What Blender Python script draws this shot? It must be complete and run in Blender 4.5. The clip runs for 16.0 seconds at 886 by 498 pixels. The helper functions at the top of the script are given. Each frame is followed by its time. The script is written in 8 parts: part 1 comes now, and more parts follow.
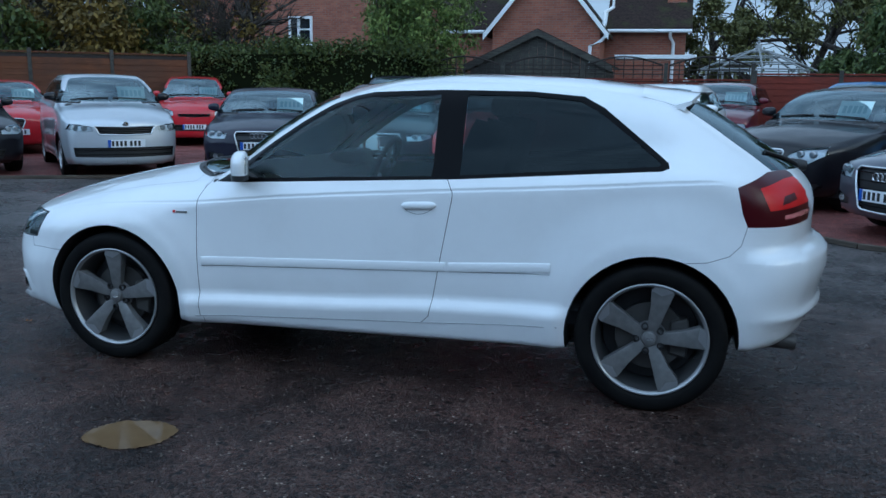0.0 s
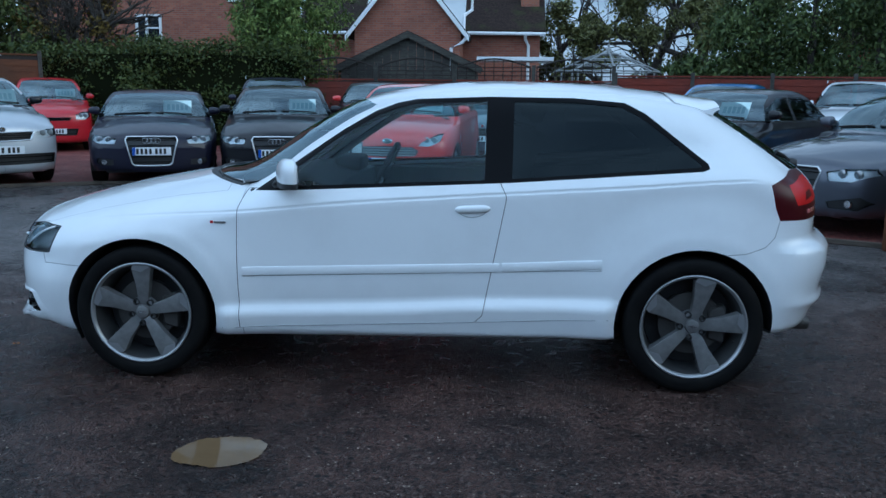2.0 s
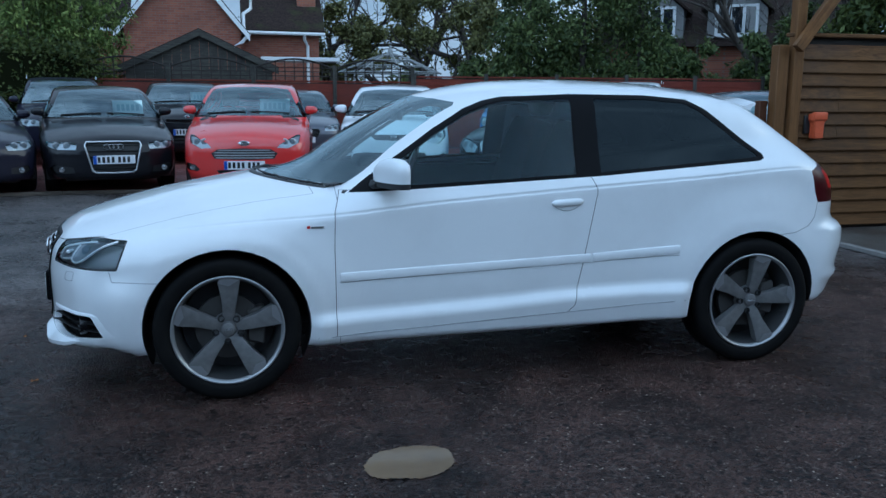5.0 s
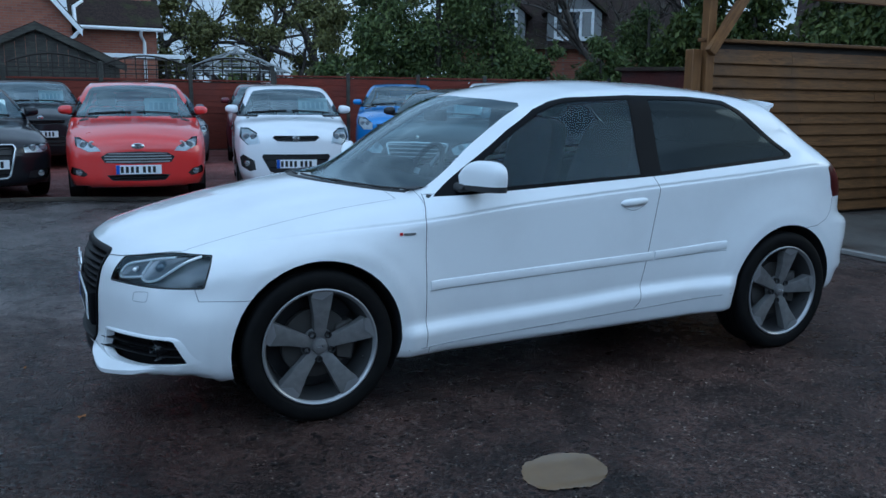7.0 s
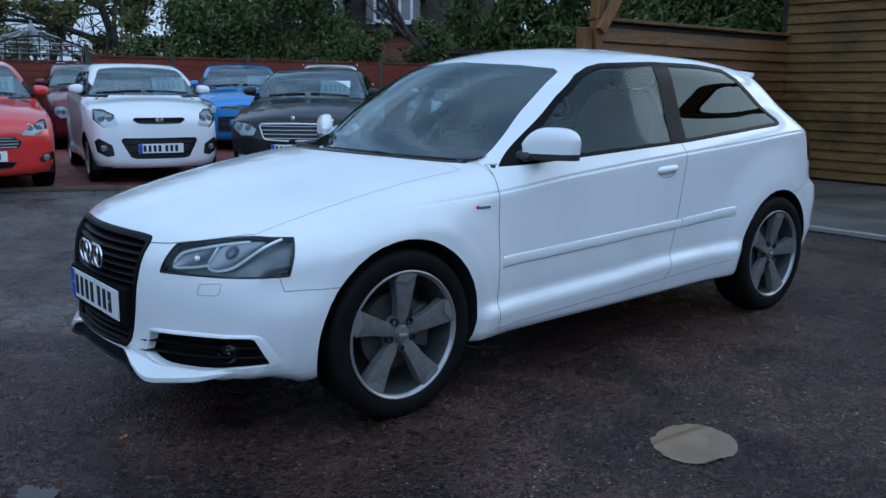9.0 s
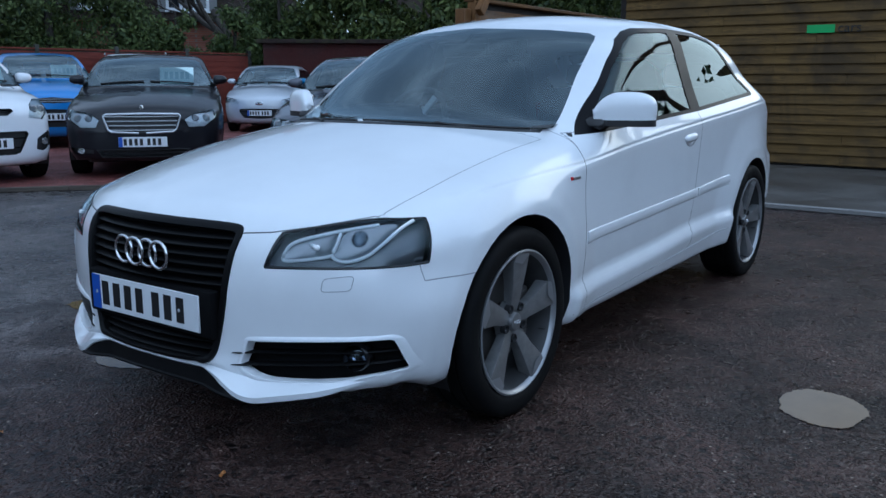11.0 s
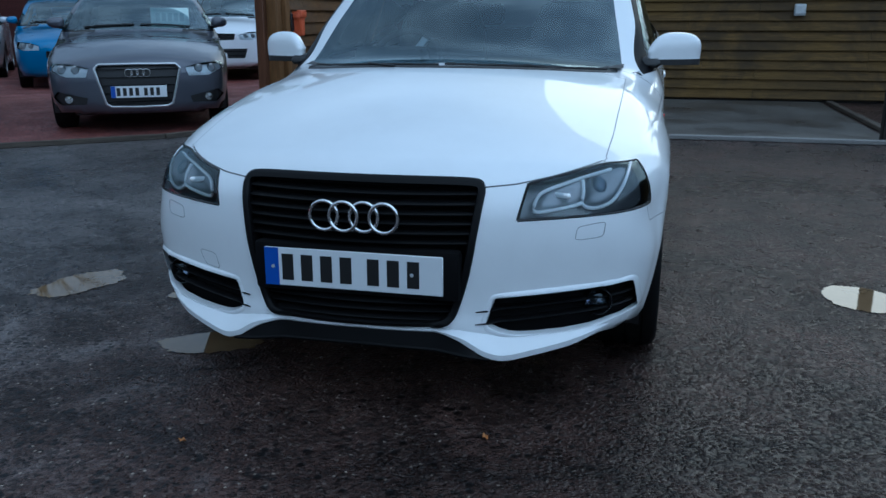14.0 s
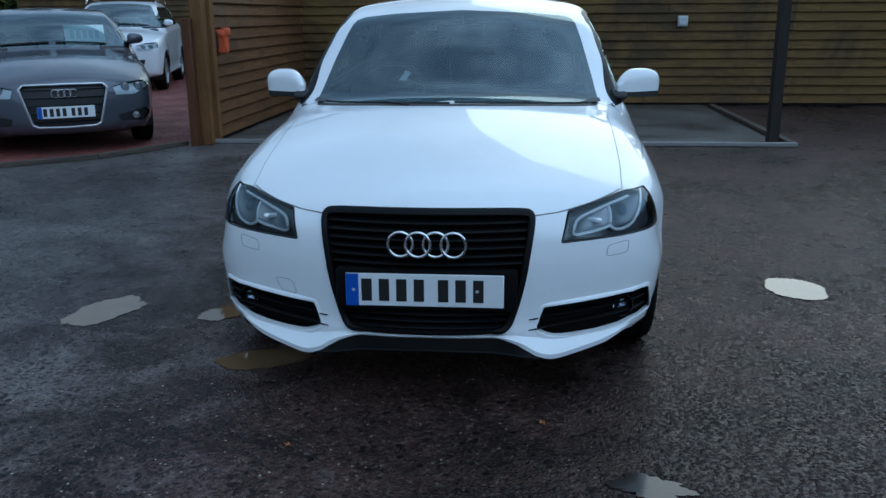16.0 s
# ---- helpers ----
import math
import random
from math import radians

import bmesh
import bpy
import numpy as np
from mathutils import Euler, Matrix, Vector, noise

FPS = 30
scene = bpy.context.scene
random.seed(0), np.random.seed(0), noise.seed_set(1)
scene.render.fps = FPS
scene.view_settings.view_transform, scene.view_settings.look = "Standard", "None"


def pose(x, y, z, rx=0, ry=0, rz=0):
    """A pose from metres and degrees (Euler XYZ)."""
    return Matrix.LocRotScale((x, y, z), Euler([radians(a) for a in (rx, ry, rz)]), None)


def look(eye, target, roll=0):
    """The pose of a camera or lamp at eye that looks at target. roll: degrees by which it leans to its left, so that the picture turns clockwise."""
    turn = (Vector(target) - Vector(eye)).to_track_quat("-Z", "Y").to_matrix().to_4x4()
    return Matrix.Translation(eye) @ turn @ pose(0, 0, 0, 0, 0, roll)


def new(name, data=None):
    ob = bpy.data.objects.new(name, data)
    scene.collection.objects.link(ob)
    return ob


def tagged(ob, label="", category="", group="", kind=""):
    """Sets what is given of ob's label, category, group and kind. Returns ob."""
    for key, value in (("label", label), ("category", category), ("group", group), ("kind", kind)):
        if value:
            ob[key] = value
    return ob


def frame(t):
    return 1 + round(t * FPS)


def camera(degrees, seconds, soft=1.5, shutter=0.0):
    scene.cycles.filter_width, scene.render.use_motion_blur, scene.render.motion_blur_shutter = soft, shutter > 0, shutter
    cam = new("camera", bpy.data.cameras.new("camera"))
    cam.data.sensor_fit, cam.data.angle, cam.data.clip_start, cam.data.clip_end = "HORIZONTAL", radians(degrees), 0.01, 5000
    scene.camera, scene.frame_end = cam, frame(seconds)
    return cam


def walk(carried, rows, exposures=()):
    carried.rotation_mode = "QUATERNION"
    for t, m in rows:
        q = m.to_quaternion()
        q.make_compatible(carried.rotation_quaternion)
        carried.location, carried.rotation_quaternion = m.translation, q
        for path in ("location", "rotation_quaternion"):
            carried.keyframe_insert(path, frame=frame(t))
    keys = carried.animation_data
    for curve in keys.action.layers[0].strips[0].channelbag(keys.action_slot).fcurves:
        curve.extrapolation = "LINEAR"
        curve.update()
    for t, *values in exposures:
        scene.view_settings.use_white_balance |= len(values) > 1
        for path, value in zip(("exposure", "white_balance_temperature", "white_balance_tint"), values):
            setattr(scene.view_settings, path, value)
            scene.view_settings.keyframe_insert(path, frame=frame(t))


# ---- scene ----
import collections
import itertools

cam = camera(55.0, 16.0)
PATH = [
    (0, (1.301, -4.379, 1.336), (0.813, -2.475, 0.97), 0.7),
    (0.5, (1.062, -4.455, 1.33), (0.666, -2.529, 0.966), 0.7),
    (1, (0.868, -4.5, 1.345), (0.546, -2.56, 0.982), 0.6),
    (1.5, (0.629, -4.568, 1.353), (0.41, -2.613, 0.989), 0.6),
    (2, (0.375, -4.639, 1.357), (0.255, -2.675, 0.995), 0.6),
    (2.5, (0.089, -4.647, 1.343), (0.026, -2.681, 0.982), 0.5),
    (3, (-0.121, -4.652, 1.346), (-0.097, -2.684, 0.987), 0.5),
    (3.5, (-0.443, -4.678, 1.34), (-0.289, -2.716, 0.984), 0.5),
    (4, (-0.714, -4.662, 1.331), (-0.456, -2.711, 0.976), 0.4),
    (6.5, (-2.057, -4.17, 1.326), (-1.278, -2.362, 0.975), 0.6),
    (7, (-2.313, -4.032, 1.32), (-1.448, -2.263, 0.969), 0.6),
    (7.5, (-2.55, -3.853, 1.291), (-1.587, -2.136, 0.938), 0.6),
    (8, (-2.736, -3.665, 1.268), (-1.687, -2.0, 0.91), 0.5),
    (8.5, (-2.94, -3.444, 1.238), (-1.788, -1.852, 0.868), 0.6),
    (9, (-3.114, -3.22, 1.216), (-1.855, -1.712, 0.839), 0.6),
    (11.5, (-3.753, -1.944, 1.069), (-2.112, -0.874, 0.667), 0.0),
    (12, (-3.873, -1.717, 1.053), (-2.197, -0.715, 0.622), -0.0),
    (12.5, (-4.0, -1.443, 1.048), (-2.262, -0.577, 0.571), 0.0),
    (13, (-4.066, -1.212, 1.065), (-2.286, -0.454, 0.557), -0.1),
    (13.5, (-4.166, -0.982, 1.094), (-2.336, -0.371, 0.57), -0.2),
    (14, (-4.264, -0.768, 1.115), (-2.388, -0.312, 0.59), -0.1),
    (14.5, (-4.287, -0.567, 1.111), (-2.388, -0.231, 0.581), -0.1),
    (15, (-4.364, -0.405, 1.147), (-2.455, -0.139, 0.614), -0.2),
    (15.5, (-4.504, -0.299, 1.225), (-2.59, -0.082, 0.689), -0.2),
    (16, (-4.755, -0.29, 1.303), (-2.834, -0.115, 0.774), -0.4),
]
walk(cam, [(t, look(eye, target, roll)) for t, eye, target, roll in PATH], [(0.0, 0.13, 4800, -1.0), (6.5, 0.05, 4800, -1.0), (8.5, 0.08, 4900, 3.0), (11.5, 0.03, 4950, 5.0), (12.5, -0.03, 4850, -1.0), (14.0, -0.10, 4850, -1.0), (16.0, -0.12, 4850, -1.0)])

# ---- world, sun ----
world = bpy.data.worlds.new("sky")
scene.world = world
world.use_nodes = True
wn, wl = world.node_tree.nodes, world.node_tree.links
wn.clear()
sky = wn.new("ShaderNodeTexSky")
sky.sky_type, sky.sun_disc = "NISHITA", False
sky.sun_elevation, sky.sun_rotation = radians(22), radians(105)
sky.dust_density, sky.ozone_density = 2.0, 2.5
cloud_at = wn.new("ShaderNodeTexCoord")
cloud_map = wn.new("ShaderNodeMapping")
cloud_map.inputs["Scale"].default_value = (1.0, 1.0, 2.2)
cloud = wn.new("ShaderNodeTexNoise")
cloud.inputs["Scale"].default_value, cloud.inputs["Detail"].default_value, cloud.inputs["Roughness"].default_value = 2.3, 7.0, 0.55
cloud_ramp = wn.new("ShaderNodeValToRGB")
cloud_ramp.color_ramp.elements[0].position, cloud_ramp.color_ramp.elements[1].position = 0.38, 0.68
cloud_ramp.color_ramp.elements[0].color = (4.0, 4.5, 5.2, 1)
cloud_ramp.color_ramp.elements[1].color = (10.5, 11.0, 11.6, 1)
cover = wn.new("ShaderNodeMix")
cover.data_type = "RGBA"
cover.inputs["Factor"].default_value = 0.8
back = wn.new("ShaderNodeBackground")
back.inputs["Strength"].default_value = 0.09
wo = wn.new("ShaderNodeOutputWorld")
wl.new(cloud_at.outputs["Generated"], cloud_map.inputs["Vector"])
wl.new(cloud_map.outputs["Vector"], cloud.inputs["Vector"])
wl.new(cloud.outputs["Fac"], cloud_ramp.inputs["Fac"])
wl.new(sky.outputs["Color"], cover.inputs[6])
wl.new(cloud_ramp.outputs["Color"], cover.inputs[7])
# the cloud is brighter on the open side, and warm round the veiled sun
def toward(way, lo, hi):
    d = wn.new("ShaderNodeVectorMath")
    d.operation = "DOT_PRODUCT"
    d.inputs[1].default_value = Vector(way).normalized()
    r = wn.new("ShaderNodeMapRange")
    r.interpolation_type = "SMOOTHSTEP"
    r.inputs["From Min"].default_value, r.inputs["From Max"].default_value = lo, hi
    wl.new(cloud_at.outputs["Generated"], d.inputs[0])
    wl.new(d.outputs["Value"], r.inputs["Value"])
    return r


open_side = toward((-0.15, -0.90, 0.42), -0.2, 1.0)
open_side.inputs["To Min"].default_value, open_side.inputs["To Max"].default_value = 1.0, 2.1
broad = wn.new("ShaderNodeVectorMath")
broad.operation = "SCALE"
wl.new(cover.outputs[2], broad.inputs[0])
wl.new(open_side.outputs[0], broad.inputs["Scale"])
veil = toward((0.93, -0.25, 0.30), 0.84, 1.0)
veil.inputs["To Max"].default_value = 0.55
glow = wn.new("ShaderNodeMix")
glow.data_type = "RGBA"
glow.inputs[7].default_value = (10.0, 8.6, 6.1, 1)
wl.new(broad.outputs[0], glow.inputs[6])
wl.new(veil.outputs[0], glow.inputs["Factor"])
wl.new(glow.outputs[2], back.inputs["Color"])
wl.new(back.outputs["Background"], wo.inputs["Surface"])

sun = new("sun", bpy.data.lights.new("sun", "SUN"))
sun.data.energy, sun.data.angle, sun.data.color = 0.4, radians(34), (1.0, 0.90, 0.74)
sun.matrix_world = look((0, 0, 0), (-0.93, 0.25, -0.37))

# ---- tools ----
def spline(*keys):
    """A smooth curve without overshoot through (x, value) keys."""
    xs, ys = np.array([k[0] for k in keys], float), np.array([k[1] for k in keys], float)
    h = np.diff(xs)
    d = np.diff(ys) / h
    m = np.empty_like(ys)
    m[0], m[-1] = d[0], d[-1]
    s = d[:-1] + d[1:]
    m[1:-1] = np.where(d[:-1] * d[1:] > 0, 2 * d[:-1] * d[1:] / np.where(abs(s) < 1e-9, 1, s), 0)

    def f(x):
        x = np.clip(np.asarray(x, float), xs[0], xs[-1])
        i = np.clip(np.searchsorted(xs, x) - 1, 0, len(h) - 1)
        t = (x - xs[i]) / h[i]
        return (ys[i] * (2 * t**3 - 3 * t**2 + 1) + h[i] * m[i] * (t**3 - 2 * t**2 + t)
                + ys[i + 1] * (3 * t**2 - 2 * t**3) + h[i] * m[i + 1] * (t**3 - t**2))
    at = np.linspace(xs[0], xs[-1], 1500)
    table = f(at)
    return lambda x: np.interp(x, at, table)


def smax(a, b, k):
    h = np.clip(0.5 + 0.5 * (a - b) / k, 0, 1)
    return b * (1 - h) + a * h + k * h * (1 - h)


def sstep(a, b, x):
    t = np.clip((x - a) / (b - a), 0, 1)
    return t * t * (3 - 2 * t)


def finish(name, bm, mat, parent=None, label="", smooth=True, sharp=40):
    """Links a bmesh as one mesh object."""
    me = bpy.data.meshes.new(name)
    bm.normal_update()
    for f in bm.faces:
        f.smooth = smooth
    if smooth and sharp:
        for e in bm.edges:
            if len(e.link_faces) == 2 and e.calc_face_angle(0) > radians(sharp):
                e.smooth = False
    bm.to_mesh(me)
    bm.free()
    for m in (mat if isinstance(mat, (list, tuple)) else [mat]):
        me.materials.append(m)
    ob = new(name, me)
    if parent is not None:
        ob.parent = parent
    if label:
        tagged(ob, label)
    return ob


def part(name, bm, mat, parent, label="", smooth=True, sharp=40):
    return finish(name, bm, mat, parent, label, smooth, sharp)


def thing(name, label, category, group="", kind="", at=None):
    ob = new(name)
    ob.empty_display_size = 0.1
    if at is not None:
        ob.matrix_basis = at
    return tagged(ob, label, category, group, kind)


def add_box(bm, lo, hi, m=None, bevel=0.0, seg=1):
    """A box, bevelled where asked."""
    g = bmesh.ops.create_cube(bm, size=1.0)["verts"]
    c, s = [(a + b) / 2 for a, b in zip(lo, hi)], [b - a for a, b in zip(lo, hi)]
    for v in g:
        v.co = Vector((v.co.x * s[0] + c[0], v.co.y * s[1] + c[1], v.co.z * s[2] + c[2]))
    if bevel:
        es = list({e for v in g for e in v.link_edges})
        r = bmesh.ops.bevel(bm, geom=es, offset=bevel, segments=seg, affect="EDGES", profile=0.5)
        g = list({v for f in r["faces"] for v in f.verts} | {v for v in g if v.is_valid})
    if m is not None:
        bmesh.ops.transform(bm, matrix=m, verts=[v for v in g if v.is_valid])
    return g


def box_bm(lo, hi, m=None, bevel=0.0, seg=1):
    bm = bmesh.new()
    add_box(bm, lo, hi, m, bevel, seg)
    return bm


def add_lathe(bm, profile, n=48, axis="y", close=False, m=None):
    """Turns (radius, height) pairs round an axis."""
    rings = []
    made = []
    for r, h in profile:
        ring = []
        for i in range(n):
            a = 2 * math.pi * i / n
            p = (r * math.cos(a), h, r * math.sin(a)) if axis == "y" else (r * math.cos(a), r * math.sin(a), h)
            if axis == "x":
                p = (h, r * math.cos(a), r * math.sin(a))
            ring.append(bm.verts.new(p))
        rings.append(ring)
        made += ring
    k = len(rings)
    for j in range(k if close else k - 1):
        a, b = rings[j], rings[(j + 1) % k]
        for i in range(n):
            bm.faces.new((a[i], a[(i + 1) % n], b[(i + 1) % n], b[i]))
    if m is not None:
        bmesh.ops.transform(bm, matrix=m, verts=made)
    return made


def add_prism(bm, poly, lo, hi, axes="xz", m=None, bevel=0.0):
    """A polygon drawn out between lo and hi along the third axis."""
    ia, ib = ["xyz".index(c) for c in axes]
    ic = 3 - ia - ib
    vs = []
    for h in (lo, hi):
        ring = []
        for a, b in poly:
            p = [0, 0, 0]
            p[ia], p[ib], p[ic] = a, b, h
            ring.append(bm.verts.new(p))
        vs.append(ring)
    n = len(poly)
    fs = [bm.faces.new(vs[0]), bm.faces.new(vs[1][::-1])]
    for i in range(n):
        fs.append(bm.faces.new((vs[0][i], vs[1][i], vs[1][(i + 1) % n], vs[0][(i + 1) % n])))
    bmesh.ops.recalc_face_normals(bm, faces=fs)
    out = vs[0] + vs[1]
    if bevel:
        es = list({e for f in fs for e in f.edges})
        r = bmesh.ops.bevel(bm, geom=es, offset=bevel, segments=1, affect="EDGES", profile=0.5)
        out = list({v for f in r["faces"] for v in f.verts} | {v for v in out if v.is_valid})
    if m is not None:
        bmesh.ops.transform(bm, matrix=m, verts=[v for v in out if v.is_valid])
    return out


def add_tube(bm, pts, r, n=6, taper=None):
    """A round bar along points."""
    rings = []
    for i, p in enumerate(pts):
        a, b = Vector(pts[max(i - 1, 0)]), Vector(pts[min(i + 1, len(pts) - 1)])
        d = (b - a).normalized()
        up = Vector((0, 0, 1)) if abs(d.z) < 0.9 else Vector((1, 0, 0))
        u = d.cross(up).normalized()
        w = d.cross(u)
        rr = r if taper is None else r + (taper - r) * i / max(len(pts) - 1, 1)
        rings.append([bm.verts.new(Vector(p) + rr * (math.cos(2 * math.pi * k / n) * u + math.sin(2 * math.pi * k / n) * w)) for k in range(n)])
    for a, b in zip(rings, rings[1:]):
        for k in range(n):
            bm.faces.new((a[k], a[(k + 1) % n], b[(k + 1) % n], b[k]))
    bm.faces.new(rings[0][::-1])
    bm.faces.new(rings[-1])
    return [v for ring in rings for v in ring]


def text_bm(words, size, m):
    """Lettering as a mesh, centred, standing in the plane of m."""
    cu = bpy.data.curves.new("lettering", "FONT")
    cu.body, cu.size, cu.align_x, cu.align_y, cu.extrude = words, size, "CENTER", "CENTER", 0.001
    ob = bpy.data.objects.new("lettering", cu)
    scene.collection.objects.link(ob)
    me = bpy.data.meshes.new_from_object(ob.evaluated_get(bpy.context.evaluated_depsgraph_get()))
    bm = bmesh.new()
    bm.from_mesh(me)
    bpy.data.objects.remove(ob)
    bpy.data.curves.remove(cu)
    bpy.data.meshes.remove(me)
    bmesh.ops.transform(bm, matrix=m, verts=bm.verts)
    return bm

# ---- materials ----
class Mat:
    """A node material with a few shorthands."""
    def __init__(self, name, color=(0.5, 0.5, 0.5), rough=0.5, metal=0.0, coat=0.0, spec=0.5):
        self.mat = bpy.data.materials.new(name)
        self.mat.use_nodes = True
        self.n, self.l = self.mat.node_tree.nodes, self.mat.node_tree.links
        self.b = self.n["Principled BSDF"]
        self.b.inputs["Base Color"].default_value = (*color, 1)
        self.b.inputs["Roughness"].default_value = rough
        self.b.inputs["Metallic"].default_value = metal
        self.b.inputs["Coat Weight"].default_value = coat
        self.b.inputs["Coat Roughness"].default_value = 0.03
        self.b.inputs["Specular IOR Level"].default_value = spec
        self.at = None

    def coords(self, scale=(1, 1, 1), world=False):
        m = self.n.new("ShaderNodeMapping")
        m.inputs["Scale"].default_value = scale
        if world:
            self.l.new(self.n.new("ShaderNodeNewGeometry").outputs["Position"], m.inputs["Vector"])
        else:
            self.l.new(self.n.new("ShaderNodeTexCoord").outputs["Object"], m.inputs["Vector"])
        return m.outputs["Vector"]

    def noise(self, scale, detail=4, rough=0.55, at=None, dist=0.0):
        t = self.n.new("ShaderNodeTexNoise")
        t.inputs["Scale"].default_value, t.inputs["Detail"].default_value = scale, detail
        t.inputs["Roughness"].default_value, t.inputs["Distortion"].default_value = rough, dist
        if at is not None:
            self.l.new(at, t.inputs["Vector"])
        return t.outputs["Fac"]

    def voronoi(self, scale, at=None, feature="F1", out="Distance"):
        t = self.n.new("ShaderNodeTexVoronoi")
        t.feature = feature
        t.inputs["Scale"].default_value = scale
        if at is not None:
            self.l.new(at, t.inputs["Vector"])
        return t.outputs[out]

    def ramp(self, fac, *stops):
        r = self.n.new("ShaderNodeValToRGB")
        e = r.color_ramp.elements
        while len(e) < len(stops):
            e.new(0.5)
        for el, (p, c) in zip(e, stops):
            el.position = p
            el.color = (*c, 1) if isinstance(c, tuple) else (c, c, c, 1)
        self.l.new(fac, r.inputs["Fac"])
        return r.outputs["Color"]

    def mix(self, fac, a, b, mode="MIX"):
        m = self.n.new("ShaderNodeMix")
        m.data_type, m.blend_type = "RGBA", mode
        for s, v in ((m.inputs[0], fac), (m.inputs[6], a), (m.inputs[7], b)):
            if isinstance(v, (int, float)):
                s.default_value = v if s == m.inputs[0] else (v, v, v, 1)
            elif isinstance(v, tuple):
                s.default_value = (*v, 1)
            else:
                self.l.new(v, s)
        return m.outputs[2]

    def math(self, op, a, b=0.0):
        m = self.n.new("ShaderNodeMath")
        m.operation = op
        for s, v in zip(m.inputs, (a, b)):
            if isinstance(v, (int, float)):
                s.default_value = v
            else:
                self.l.new(v, s)
        return m.outputs[0]

    def random(self):
        return self.n.new("ShaderNodeObjectInfo").outputs["Random"]

    def island(self):
        return self.n.new("ShaderNodeNewGeometry").outputs["Random Per Island"]

    def put(self, **kw):
        names = {"color": "Base Color", "rough": "Roughness", "metal": "Metallic", "alpha": "Alpha", "coat": "Coat Weight"}
        for k, v in kw.items():
            s = self.b.inputs[names[k]]
            if isinstance(v, (int, float)):
                s.default_value = v
            else:
                self.l.new(v, s)
        return self

    def bump(self, height, strength=0.3, dist=0.01):
        b = self.n.new("ShaderNodeBump")
        b.inputs["Strength"].default_value, b.inputs["Distance"].default_value = strength, dist
        self.l.new(height, b.inputs["Height"])
        self.l.new(b.outputs["Normal"], self.b.inputs["Normal"])
        return self


def paint(name, color, flake=0.0, rough=0.35):
    """Lacquered car paint with a faint film of road dirt."""
    m = Mat(name, color, rough, flake, 1.0 if max(color) > 0.05 else 0.6, 0.5 if max(color) > 0.5 else 0.12)
    at = m.coords()
    dirt = m.noise(3.0, 6, 0.6, at)
    c = m.mix(m.ramp(dirt, (0.45, 0.0), (0.8, 0.10 if max(color) > 0.3 else 0.02)), color, (0.25, 0.23, 0.21))
    m.put(color=c, rough=m.ramp(dirt, (0.3, rough * 0.9), (0.8, rough * 1.25)))
    m.b.inputs["Coat Roughness"].default_value = 0.04
    return m.mat


def glass(name, tint, ior=1.45, rough=0.0):
    """A thin pane: what is behind it, tinted, under a Fresnel reflection."""
    m = Mat(name)
    m.n.remove(m.b)
    tr, gl, fr, mx = (m.n.new("ShaderNodeBsdf" + k) if k in ("Transparent", "Glossy") else m.n.new("ShaderNode" + k) for k in ("Transparent", "Glossy", "Fresnel", "MixShader"))
    tr.inputs["Color"].default_value = (*tint, 1)
    gl.inputs["Roughness"].default_value = rough
    gl.inputs["Color"].default_value = (0.78, 0.93, 1.0, 1)
    fr.inputs["IOR"].default_value = ior
    m.l.new(fr.outputs[0], mx.inputs[0])
    m.l.new(tr.outputs[0], mx.inputs[1])
    m.l.new(gl.outputs[0], mx.inputs[2])
    m.l.new(mx.outputs[0], m.n["Material Output"].inputs["Surface"])
    return m.mat


WHITE = paint("white_lacquer", (0.82, 0.84, 0.86))
BLACK_GLOSS = Mat("black_gloss", (0.006, 0.006, 0.007), 0.22, 0, 0.0, 0.4).mat
GAP = Mat("panel_gap", (0.08, 0.082, 0.086), 0.8).mat
GLASS_CLEAR = glass("screen_glass", (0.70, 0.80, 0.82), 2.1)
GLASS_PARKED = glass("parked_screen_glass", (0.70, 0.80, 0.82), 2.5)
GLASS_TINT = glass("tinted_glass", (0.06, 0.065, 0.07), 1.34)
GLASS_SIDE = glass("side_glass", (0.80, 0.94, 0.96), 1.44)
LAMP_GLASS = glass("lamp_glass", (0.85, 0.88, 0.9), 1.45)
CHROME = Mat("chrome", (0.75, 0.76, 0.78), 0.08, 1.0).mat
RED_LENS = Mat("red_lens", (0.50, 0.006, 0.008), 0.30, 0, 0.0, 0.3).mat
DARK_LENS = Mat("smoked_red_lens", (0.050, 0.003, 0.006), 0.28, 0, 0.0, 0.3).mat


def _rubber():
    m = Mat("rubber", (0.012, 0.012, 0.013), 0.7, spec=0.1)
    at = m.coords()
    k = m.noise(14, 5, 0.6, at)
    m.put(color=m.ramp(k, (0.3, (0.004, 0.004, 0.0045)), (0.8, (0.011, 0.0105, 0.010))), rough=m.ramp(k, (0.3, 0.55), (0.8, 0.85)))
    return m.bump(m.noise(160, 2, 0.5, at), 0.25, 0.002).mat


def _plastic(name, c, rough=0.5, relief=True):
    m = Mat(name, c, rough)
    at = m.coords()
    k = m.noise(30, 4, 0.6, at)
    m.put(color=m.mix(m.ramp(k, (0.3, 0.0), (0.9, 0.35)), c, tuple(min(1, 1.8 * v + 0.01) for v in c)))
    return m.bump(m.noise(400, 2, 0.5, at), 0.15, 0.001).mat if relief else m.mat


